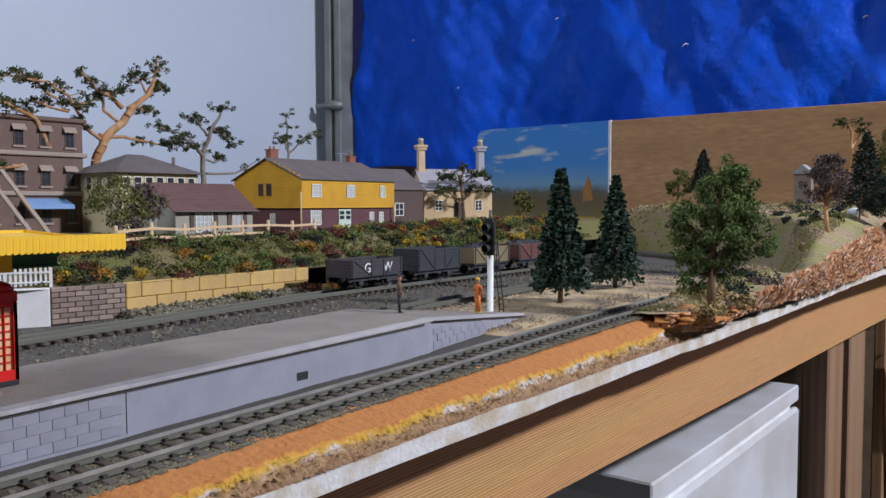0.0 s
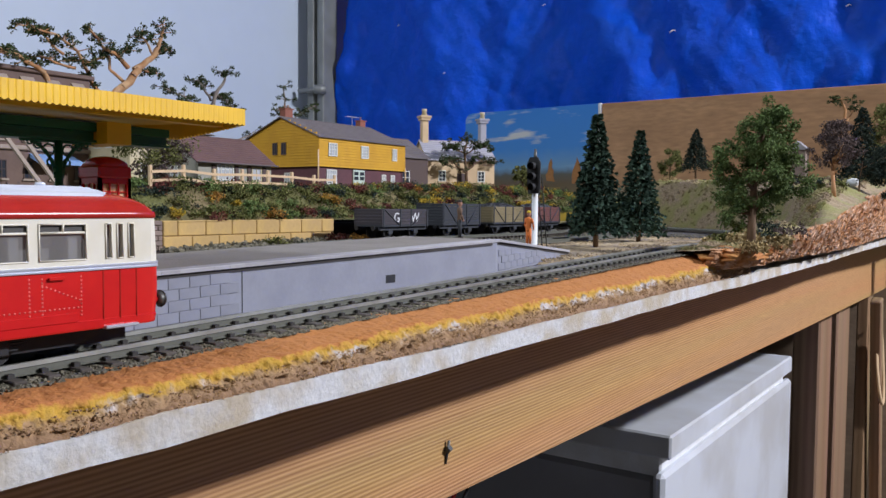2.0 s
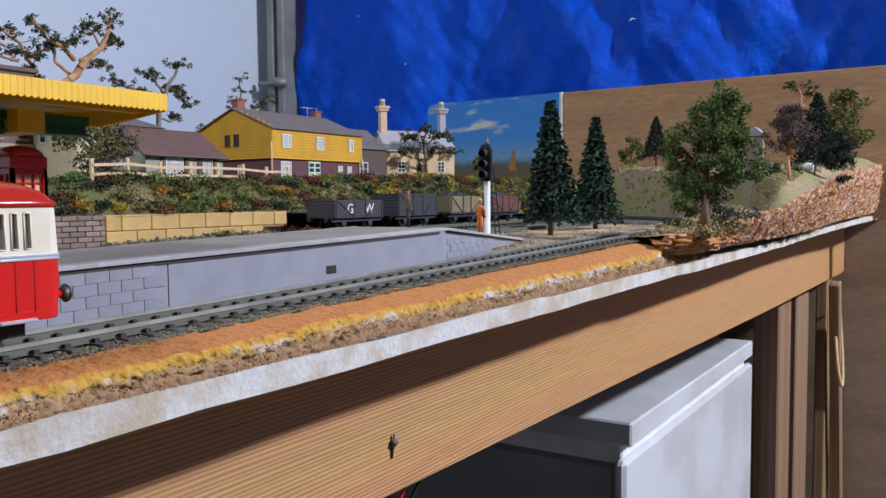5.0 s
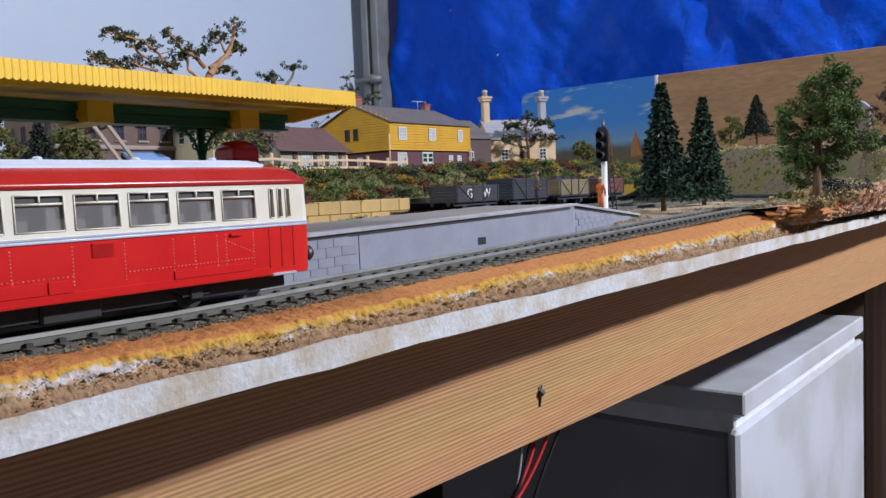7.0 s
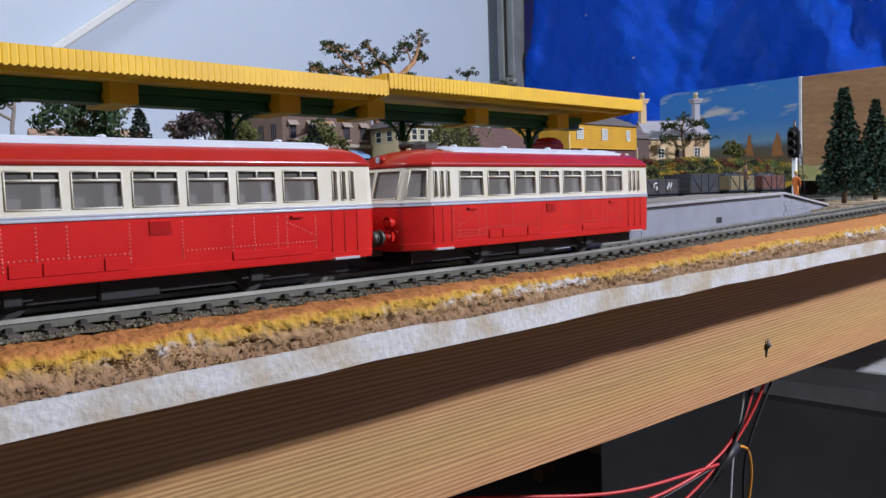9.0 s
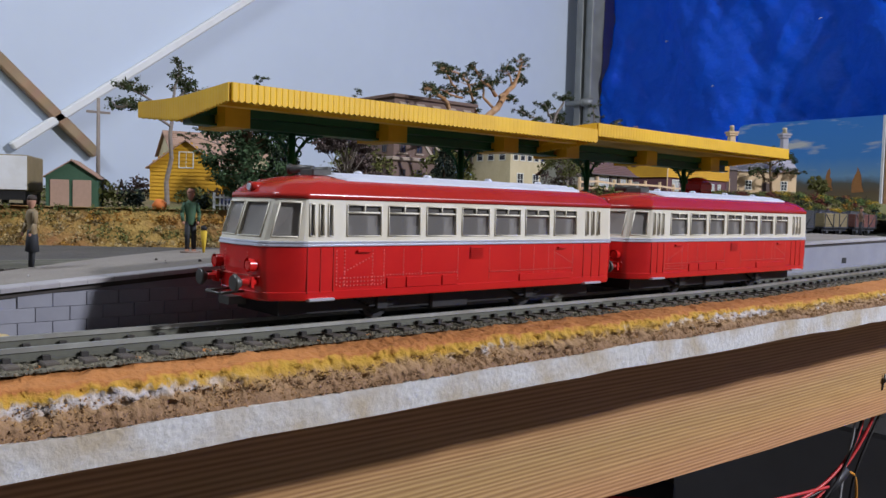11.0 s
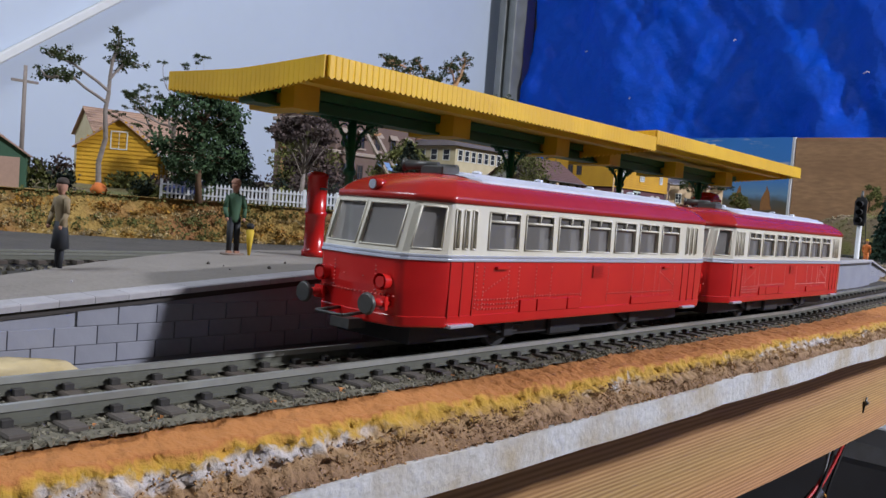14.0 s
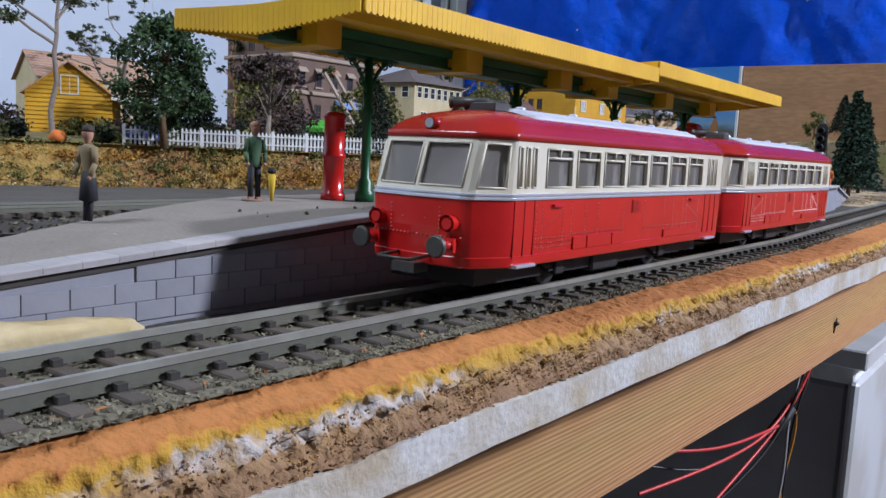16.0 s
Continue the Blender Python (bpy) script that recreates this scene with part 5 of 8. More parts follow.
def chimney(parent, x, y, z0, z1, w, mat, pots=2, potmat="terracotta"):
    bm = boxed(x - w, x + w, y - w * 1.3, y + w * 1.3, z0, z1, 0.0004)
    box(bm, x - w * 1.2, x + w * 1.2, y - w * 1.5, y + w * 1.5, z1, z1 + 0.0012)
    c = part("chimney", bm, M[mat], parent, "brick chimney stack")
    for k in range(pots):
        bm = bmesh.new()
        lathe(bm, ((0.0012, 0), (0.0010, 0.003), (0.0013, 0.0032), (0.0013, 0.0038)), (x, y + (k - (pots - 1) / 2) * w * 1.2, z1 + 0.0012), 10)
        part("chimney_pot", bm, M[potmat], c)


# yellow weatherboarded house
h = tagged(thing("yellow_house", (-0.660, 0.603, 0.060)), "yellow weatherboarded model house with purple brick ground floor and slate roof", "house")
gable_walls(h, -0.113, -0.002, 0.002, 0.150, -0.004, 0.026, 0.0262, M["purple_brick"], "ground_floor")
gable_walls(h, -0.115, 0.0, 0.0, 0.152, 0.0262, 0.059, 0.081, M["yellow_boards"], "upper_floor", 0.0031)
gable_roof(h, -0.115, 0.0, 0.0, 0.152, 0.059, 0.082, 0.003, M["grey_slate"], 12)
for y, w in ((0.021, 0.014), (0.075, 0.013), (0.130, 0.009)):
    window_on(h, "+x", y, 0.038, w, 0.0145, 0.0008, bars=(2, 3))
window_on(h, "+x", 0.022, 0.007, 0.016, 0.0165, -0.002, bars=(3, 2))
window_on(h, "+x", 0.113, 0.008, 0.008, 0.013, -0.002, bars=(1, 2))
window_on(h, "+x", 0.130, 0.008, 0.008, 0.013, -0.002, bars=(1, 2))
bm = boxed(-0.0025, -0.0006, 0.057, 0.077, 0.0, 0.0245, 0.0003)
dr = part("door", bm, M["door_green"], h, "pale green double door")
for y in (0.062, 0.072):
    for z in (0.013, 0.0185):
        part("door_pane", boxed(-0.0007, -0.0003, y - 0.0035, y + 0.0035, z, z + 0.004), M["dark_glass"], dr)
for x in (-0.067, -0.053):
    window_on(h, "-y", x, 0.040, 0.0075, 0.0135, -0.0008, "dark_brown", "dark_glass", bars=(1, 0))
window_on(h, "-y", -0.050, 0.007, 0.009, 0.013, 0.002, bars=(1, 2))
for y in (-0.004, 0.149):
    bm = bmesh.new()
    tube(bm, (0.003, y, -0.002), (0.003, y, 0.044 if y < 0 else 0.030), 0.0008, seg=8)
    part("drainpipe", bm, M["fence_wood"], h, "wooden pole beside the wall")
chimney(h, -0.062, 0.012, 0.076, 0.092, 0.0045, "brick_red", 2)
chimney(h, -0.062, 0.140, 0.076, 0.090, 0.0040, "brick_red", 1)
bm = bmesh.new()
tube(bm, (-0.055, 0.116, 0.08), (-0.055, 0.116, 0.093), 0.0004, seg=5)
tube(bm, (-0.055, 0.106, 0.093), (-0.055, 0.126, 0.093), 0.0003, seg=5)
for k in range(5):
    tube(bm, (-0.059, 0.108 + 0.004 * k, 0.093), (-0.051, 0.108 + 0.004 * k, 0.093), 0.0003, seg=5)
part("aerial", bm, M["silver"], h, "tiny roof aerial")

# bungalow with a brown tiled roof
h = tagged(thing("bungalow", (-0.672, 0.453, 0.0600)), "small grey bungalow with brown tiled roof and dark shutters", "house")
gable_walls(h, -0.075, 0.0, 0.0, 0.092, -0.006, 0.026, 0.050, M["grey_render"])
gable_roof(h, -0.075, 0.0, 0.0, 0.092, 0.026, 0.051, 0.0045, M["brown_tile"], 12)
window_on(h, "+x", 0.032, 0.003, 0.020, 0.020, 0.0, bars=(3, 3), glass="pale_glass")
window_on(h, "+x", 0.072, 0.008, 0.013, 0.014, 0.0, "cream_wall", bars=(1, 0))
window_on(h, "-y", -0.035, 0.008, 0.012, 0.013, 0.0, bars=(1, 1))
for y in (0.018, 0.046, 0.062, 0.082):
    part("shutter", boxed(0.0, 0.0012, y - 0.0022, y + 0.0022, 0.005, 0.022, 0.0002), M["dark_brown"], h, "dark shutter")
bm = bmesh.new()
tube(bm, (0.0062, -0.004, 0.0235), (0.0062, 0.096, 0.0235), 0.0007, seg=6)
part("gutter", bm, M["grey_slate"], h)

# house with a cream upper storey behind the bungalow
h = tagged(thing("cream_house", (-0.845, 0.497, 0.062)), "two-storey cream house with a grey hipped roof", "house")
part("wall_shell", boxed(-0.10, 0.0, 0.0, 0.105, -0.008, 0.066), M["cream_wall"], h)
bm = bmesh.new()
q = [bm.verts.new(v) for v in ((-0.108, -0.008, 0.065), (0.008, -0.008, 0.065), (0.008, 0.113, 0.065), (-0.108, 0.113, 0.065), (-0.05, 0.042, 0.089), (-0.05, 0.063, 0.089))]
for f in ((0, 1, 4), (1, 2, 5, 4), (2, 3, 5), (3, 0, 4, 5), (3, 2, 1, 0)):
    bm.faces.new([q[i] for i in f])
part("roof", bm, M["grey_slate"], h, "grey hipped roof")
for k in range(7):
    window_on(h, "+x", 0.010 + 0.0142 * k, 0.045, 0.0105, 0.016, 0.0, bars=(0, 1), glass="dark_glass")
for k in range(4):
    window_on(h, "-y", -0.085 + 0.023 * k, 0.045, 0.013, 0.016, 0.0, bars=(0, 1), glass="dark_glass")
for k in range(3):
    window_on(h, "+x", 0.020 + 0.032 * k, 0.010, 0.013, 0.018, 0.0, bars=(1, 1), glass="dark_glass")
bm = bmesh.new()
lathe(bm, ((0.002, 0), (0.002, 0.016)), (-0.02, 0.085, 0.070), 8)
part("flue", bm, M["grey_slate"], h)

# hotel
h = tagged(thing("hotel", (-0.925, 0.352, 0.058)), "large brown three-storey model hotel with shuttered windows", "building")
part("wall_shell", boxed(-0.13, 0.0, 0.0, 0.148, -0.01, 0.132, 0.0006), M["hotel_brown"], h)
for z in (0.043, 0.088, 0.128):
    part("cornice", boxed(-0.134, 0.004, -0.004, 0.152, z, z + 0.005, 0.001), M["hotel_trim"] if z < 0.12 else M["hotel_brown"], h)
for r, z in enumerate((0.012, 0.054, 0.099)):
    for k in range(5):
        y = 0.016 + 0.029 * k
        w = window_on(h, "+x", y, z, 0.011, 0.020, 0.0, "dark_brown", "dark_glass", bars=(1, 1))
        part("sill", boxed(0.0, 0.0025, y - 0.007, y + 0.007, z - 0.002, z), M["hotel_trim"], w)
        if r:
            part("awning", (lambda b: (prism(b, [(0.0, z + 0.024), (0.0055, z + 0.018), (0.0055, z + 0.017), (0.0, z + 0.0225)], y - 0.0075, y + 0.0075), b)[1])(bmesh.new()), M["hotel_trim"], w, "pale sloping awning")
    for k in range(4):
        window_on(h, "-y", -0.11 + 0.030 * k, z, 0.011, 0.020, 0.0, "dark_brown", "dark_glass", bars=(1, 1))
M["awning_blue"] = material("blue_awning", (0.20, 0.34, 0.62), 0.7, vary=0.1, scale=300, bump=0.1)
part("shop_awning", (lambda b: (prism(b, [(0.0, 0.040), (0.022, 0.032), (0.022, 0.028), (0.0, 0.036)], 0.075, 0.125), b)[1])(bmesh.new()), M["awning_blue"], h, "pale blue shop awning")
for s in (0.0, 0.018):
    bm = bmesh.new()
    box(bm, -0.0015, 0.0015, -0.002, 0.002, 0, 0.085, m=pose(0.060, 0.060 + s, -0.002, 28, -18, 0))
    ob = part("stair_stringer", bm, M["hotel_trim"], h, "pale outside stair stringer")

# chapel-like cottage with two tall chimneys
CH = math.degrees(math.atan2(-0.53, 0.85))
h = tagged(thing("stone_cottage", (-0.736, 0.908, 0.066), CH), "cream stone cottage with slate roof and two tall chimneys", "house")
gable_walls(h, -0.062, 0.0, 0.0, 0.107, -0.008, 0.047, 0.074, M["chapel_stone"])
gable_roof(h, -0.062, 0.0, 0.0, 0.107, 0.047, 0.075, 0.003, M["chapel_slate"], 10)
for y in (0.022, 0.085):
    window_on(h, "+x", y, 0.014, 0.012, 0.016, 0.0, bars=(1, 2), glass="dark_glass")
part("door", boxed(0.0, 0.001, 0.046, 0.060, -0.004, 0.026, 0.0003), M["dark_brown"], h, "dark plank door")
window_on(h, "-y", -0.031, 0.014, 0.011, 0.015, 0.0, bars=(1, 2), glass="dark_glass")
for y, c in ((0.006, "chapel_stone"), (0.101, "chapel_slate")):
    bm = boxed(-0.036, -0.026, y - 0.005, y + 0.005, 0.068, 0.104, 0.0006)
    box(bm, -0.038, -0.024, y - 0.007, y + 0.007, 0.104, 0.108)
    box(bm, -0.0395, -0.0225, y - 0.0085, y + 0.0085, 0.108, 0.111)
    c = part("chimney", bm, M[c], h, "tall moulded stone chimney")
    bm = bmesh.new()
    lathe(bm, ((0.0045, 0), (0.0030, 0.006), (0.0040, 0.0065), (0.0036, 0.010)), (-0.031, y, 0.111), 10)
    part("chimney_pot", bm, M["cream_wall"], c)

# dark house beyond the yellow one
h = tagged(thing("dark_house", (-0.735, 0.800, 0.064), -8), "dark brown gabled house with a slate roof", "house")
gable_walls(h, -0.085, 0.0, 0.0, 0.09, -0.008, 0.048, 0.074, M["dark_brown"])
gable_roof(h, -0.085, 0.0, 0.0, 0.09, 0.048, 0.075, 0.003, M["grey_slate"], 10)
window_on(h, "+x", 0.045, 0.010, 0.016, 0.018, 0.0, bars=(1, 1), glass="dark_glass")
window_on(h, "-y", -0.02, 0.010, 0.016, 0.020, 0.0, bars=(1, 1), glass="dark_glass")


# ---- painted end board ----
M["sky_paint"] = material("painted_sky", (0.03, 0.21, 0.62), 0.6, vary=0.15, scale=40, bump=0.05)
nt = M["sky_paint"].node_tree
n, l = nt.nodes, nt.links
tc, sep = n.new("ShaderNodeTexCoord"), n.new("ShaderNodeSeparateXYZ")
l.new(tc.outputs["Object"], sep.inputs[0])
mp = n.new("ShaderNodeMapping")
mp.inputs["Scale"].default_value = (5, 1, 26)
mp.inputs["Location"].default_value = (1.3, 0, 0.4)
l.new(tc.outputs["Object"], mp.inputs["Vector"])
cl = n.new("ShaderNodeTexNoise")
cl.inputs["Scale"].default_value, cl.inputs["Detail"].default_value = 1.5, 5
l.new(mp.outputs["Vector"], cl.inputs["Vector"])
grad = n.new("ShaderNodeValToRGB")
grad.color_ramp.elements[0].position, grad.color_ramp.elements[0].color = 0.36, (0.13, 0.09, 0.045, 1)
grad.color_ramp.elements[1].position, grad.color_ramp.elements[1].color = 1.0, (0.03, 0.22, 0.66, 1)
for p, c in ((0.21, (0.60, 0.40, 0.04, 1)), (0.24, (0.16, 0.13, 0.05, 1)), (0.44, (0.10, 0.10, 0.08, 1)), (0.50, (0.16, 0.32, 0.50, 1)), (0.66, (0.05, 0.24, 0.62, 1))):
    grad.color_ramp.elements.new(p).color = c
wob = n.new("ShaderNodeMath")
wob.operation = "MULTIPLY_ADD"
wob.inputs[1].default_value = 1 / 0.265
nz = n.new("ShaderNodeTexNoise")
nz.inputs["Scale"].default_value, nz.inputs["Detail"].default_value = 30, 4
l.new(tc.outputs["Object"], nz.inputs["Vector"])
off = n.new("ShaderNodeMath")
off.operation = "MULTIPLY_ADD"
off.inputs[1].default_value, off.inputs[2].default_value = 0.10, -0.05
l.new(nz.outputs["Fac"], off.inputs[0])
l.new(sep.outputs["Z"], wob.inputs[0])
l.new(off.outputs[0], wob.inputs[2])
l.new(wob.outputs[0], grad.inputs[0])
cr = n.new("ShaderNodeMapRange")
cr.inputs["From Min"].default_value, cr.inputs["From Max"].default_value = 0.56, 0.66
l.new(cl.outputs["Fac"], cr.inputs["Value"])
high = n.new("ShaderNodeMapRange")
high.inputs["From Min"].default_value, high.inputs["From Max"].default_value = 0.13, 0.17
l.new(sep.outputs["Z"], high.inputs["Value"])
mul = n.new("ShaderNodeMath")
mul.operation = "MULTIPLY"
l.new(cr.outputs["Result"], mul.inputs[0])
l.new(high.outputs["Result"], mul.inputs[1])
mx = n.new("ShaderNodeMix")
mx.data_type = "RGBA"
l.new(mul.outputs[0], mx.inputs[0])
l.new(grad.outputs["Color"], mx.inputs[6])
mx.inputs[7].default_value = (0.62, 0.62, 0.60, 1)
l.new(mx.outputs[2], n["Principled BSDF"].inputs["Base Color"])

board = tagged(thing("backdrop_board", (-0.766, 1.560, 0.0), -5.5), "painted board with blue sky, white clouds and brown hills", "painted board")
bm = bmesh.new()
pts = [(-0.362, 0.0), (0.0, 0.0), (0.0, 0.264)] + [(-0.362 + 0.02 * (1 - math.sin(a)), 0.266 - 0.02 * (1 - math.cos(a))) for a in [math.pi / 2 * k / 6 for k in range(7)]]
prism(bm, pts, 0, 0.006)
bmesh.ops.recalc_face_normals(bm, faces=bm.faces[:])
part("painting", bm, M["sky_paint"], board)
part("edge_strip", boxed(0.0005, 0.006, -0.002, 0.006, 0, 0.264), M["white_paint"], board, "white edge strip")
M["rust_tree"] = material("painted_rust_tree", (0.36, 0.16, 0.05), 0.8, vary=0.3, scale=200, bump=0.1)
for x, z, w, h in ((-0.118, 0.100, 0.022, 0.050), (-0.05, 0.095, 0.026, 0.056)):
    bm = bmesh.new()
    pts = [(x + w * (0.5 - k / 10) + 0.003 * random.uniform(-1, 1), z + h * (1 - abs(k / 5 - 1)) ** 0.8 + 0.003 * random.uniform(-1, 1)) for k in range(11)]
    prism(bm, pts[::-1], -0.0012, 0.0)
    bmesh.ops.recalc_face_normals(bm, faces=bm.faces[:])
    part("painted_tree", bm, M["rust_tree"], board, "rust coloured painted tree")
bm = boxed(-0.758, 0.10, 1.560, 1.566, 0.0, 0.263, 0.001)
tagged(part("plywood_board", bm, M["ply"]), "bare brown plywood end board behind the hill", "board")

# ---- freezer and wiring under the table ----
fr = tagged(thing("chest_freezer", (0, 0, -0.85)), "old white chest freezer with a grey side under the table", "freezer")
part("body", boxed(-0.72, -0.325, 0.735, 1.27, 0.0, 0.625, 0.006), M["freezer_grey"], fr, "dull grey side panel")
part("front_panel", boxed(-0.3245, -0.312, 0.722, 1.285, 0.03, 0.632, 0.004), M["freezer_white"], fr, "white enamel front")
part("lid", boxed(-0.74, -0.306, 0.722, 1.255, 0.648, 0.672, 0.002), M["freezer_white"], fr, "stained white lid")
part("seal", boxed(-0.73, -0.320, 0.735, 1.265, 0.625, 0.648, 0.002), M["white_paint"], fr, "pale rubber lid seal")
M["wire_red"] = material("red_wire_sheath", (0.55, 0.03, 0.03), 0.45, vary=0.08, scale=200, bump=0)
M["wire_black"] = material("black_wire_sheath", (0.012, 0.012, 0.014), 0.45, vary=0.1, scale=200, bump=0)
M["wire_orange"] = material("orange_wire_sheath", (0.65, 0.27, 0.03), 0.45, vary=0.08, scale=200, bump=0)
M["wire_grey"] = material("grey_wire_sheath", (0.30, 0.30, 0.31), 0.45, vary=0.08, scale=200, bump=0)


def curve_tube(name, pts, r, mat, parent=None, label=""):
    cu = bpy.data.curves.new(name, "CURVE")
    cu.dimensions, cu.bevel_depth, cu.bevel_resolution, cu.use_fill_caps = "3D", r, 2, True
    sp = cu.splines.new("NURBS")
    sp.points.add(len(pts) - 1)
    for q, p in zip(sp.points, pts):
        q.co = (*p, 1)
    sp.use_endpoint_u, sp.order_u = True, 4
    dg_ob = bpy.data.objects.new(name, cu)
    scene.collection.objects.link(dg_ob)
    me = bpy.data.meshes.new_from_object(dg_ob.evaluated_get(bpy.context.evaluated_depsgraph_get()))
    bpy.data.objects.remove(dg_ob)
    me.materials.clear()
    me.materials.append(mat)
    ob = new(name, me)
    if parent is not None:
        ob.parent = parent
    if label:
        ob["label"] = label
    return ob


wires = tagged(thing("wiring_loom"), "loose red and black wires hanging under the baseboard", "wires")
for col, a, b, c, e in (("red", (-0.275, 0.275, -0.06), (-0.276, 0.262, -0.105), (-0.282, 0.228, -0.145), (-0.30, 0.12, -0.185)),
                        ("red", (-0.278, 0.270, -0.06), (-0.278, 0.256, -0.11), (-0.286, 0.215, -0.155), (-0.32, 0.05, -0.16)),
                        ("black", (-0.276, 0.248, -0.06), (-0.278, 0.244, -0.11), (-0.282, 0.222, -0.15), (-0.31, 0.14, -0.20)),
                        ("black", (-0.280, 0.280, -0.06), (-0.276, 0.285, -0.10), (-0.284, 0.235, -0.150), (-0.29, 0.26, -0.23)),
                        ("grey", (-0.279, 0.242, -0.06), (-0.280, 0.238, -0.12), (-0.284, 0.224, -0.15), (-0.285, 0.20, -0.24)),
                        ("orange", (-0.284, 0.228, -0.140), (-0.283, 0.250, -0.145), (-0.284, 0.262, -0.17), (-0.29, 0.25, -0.25)),
                        ("red", (-0.286, 0.215, -0.150), (-0.30, 0.12, -0.150), (-0.33, 0.03, -0.128), (-0.40, -0.02, -0.15)),
                        ("black", (-0.286, 0.215, -0.150), (-0.31, 0.13, -0.175), (-0.35, 0.05, -0.14), (-0.42, -0.02, -0.17))):
    mid1 = tuple((p + q) / 2 + random.uniform(-0.006, 0.006) for p, q in zip(a, b))
    mid2 = tuple((p + q) / 2 + random.uniform(-0.008, 0.008) for p, q in zip(c, e))
    curve_tube("wire", [(p[0], p[1] + 0.045, p[2]) for p in (a, mid1, b, c, mid2, e)], 0.0011 if col == "red" else 0.0010, M["wire_" + col], wires, col + " wire")
bm = bmesh.new()
tube(bm, (-0.290, 0.255, -0.158), (-0.283, 0.277, -0.140), 0.005, 0.0045, 10)
part("cable_tie", bm, M["wire_black"], wires, "black tape binding")
bm = bmesh.new()
tube(bm, (-0.2575, 0.2685, -0.071), (-0.2555, 0.2685, -0.069), 0.0016, seg=8)
tube(bm, (-0.2578, 0.2680, -0.077), (-0.2565, 0.2690, -0.066), 0.0007, seg=6)
tagged(part("bent_nail", bm, M["buffer"]), "bent dark nail in the pine beam", "nail")
rope = tagged(thing("string_loop"), "loop of pale string hanging from the table brace", "string")
curve_tube("string", [(-0.235, 1.66, -0.16), (-0.228, 1.665, -0.26), (-0.222, 1.64, -0.33), (-0.226, 1.60, -0.30), (-0.236, 1.62, -0.23), (-0.24, 1.65, -0.17)], 0.003, M["fence_wood"], rope)

# ---- trees ----
def foliage(name, c, c2):
    M[name] = material(name, c, 0.85, vary=0.3, scale=500, bump=0, second=c2, amount=0.6, patch=60, island=0.5, spec=0.2)


foliage("fir_green", (0.042, 0.072, 0.048), (0.025, 0.05, 0.038))
foliage("leaf_green", (0.125, 0.17, 0.055), (0.085, 0.14, 0.045))
foliage("deep_green", (0.060, 0.100, 0.045), (0.04, 0.075, 0.035))
foliage("gum_leaf", (0.040, 0.058, 0.022), (0.06, 0.06, 0.02))
foliage("olive", (0.14, 0.14, 0.045), (0.09, 0.10, 0.03))
foliage("rust", (0.30, 0.14, 0.035), (0.42, 0.25, 0.03))
foliage("maroon", (0.12, 0.035, 0.03), (0.16, 0.06, 0.03))
foliage("yellow_leaf", (0.45, 0.30, 0.03), (0.30, 0.22, 0.04))
foliage("purple_grey", (0.115, 0.082, 0.075), (0.085, 0.065, 0.06))
foliage("dark_bush", (0.026, 0.038, 0.030), (0.04, 0.05, 0.03))
foliage("straw", (0.36, 0.27, 0.13), (0.28, 0.2, 0.09))
M["bark"] = material("brown_bark", (0.13, 0.075, 0.04), 0.9, vary=0.3, scale=400, bump=0.5)
M["gum_bark"] = material("peeling_orange_gum_bark", (0.42, 0.20, 0.08), 0.8, vary=0.3, scale=250, bump=0.4, second=(0.50, 0.34, 0.19), amount=0.6, patch=70)
M["grey_bark"] = material("grey_bark", (0.24, 0.20, 0.17), 0.9, vary=0.25, scale=300, bump=0.4)


class Leaves:
    def __init__(self):
        self.v, self.f = [], []

    def add(self, c, size, lean=None, long=1.6):
        d = Vector((random.gauss(0, 1), random.gauss(0, 1), random.gauss(0, 1))).normalized() if lean is None else lean.normalized()
        s = d.orthogonal().normalized()
        s = Matrix.Rotation(random.uniform(0, 6.28), 3, d) @ s
        a, w = d * size * long, s * size * 0.5
        o = len(self.v)
        self.v += [tuple(c), tuple(c + a * 0.5 + w), tuple(c + a), tuple(c + a * 0.5 - w)]
        self.f.append((o, o + 1, o + 2, o + 3))

    def clump(self, c, r, n, size, flat=0.7):
        for _ in range(n):
            d = Vector((random.gauss(0, 1), random.gauss(0, 1), random.gauss(0, 1))).normalized() * r * random.random() ** 0.4
            d.z *= flat
            self.add(c + d, size * random.uniform(0.6, 1.2))

    def mesh(self, name, mat, parent, label=""):
        me = bpy.data.meshes.new(name)
        me.from_pydata(self.v, [], self.f)
        me.materials.append(mat)
        ob = new(name, me)
        ob.parent = parent
        if label:
            ob["label"] = label
        return ob


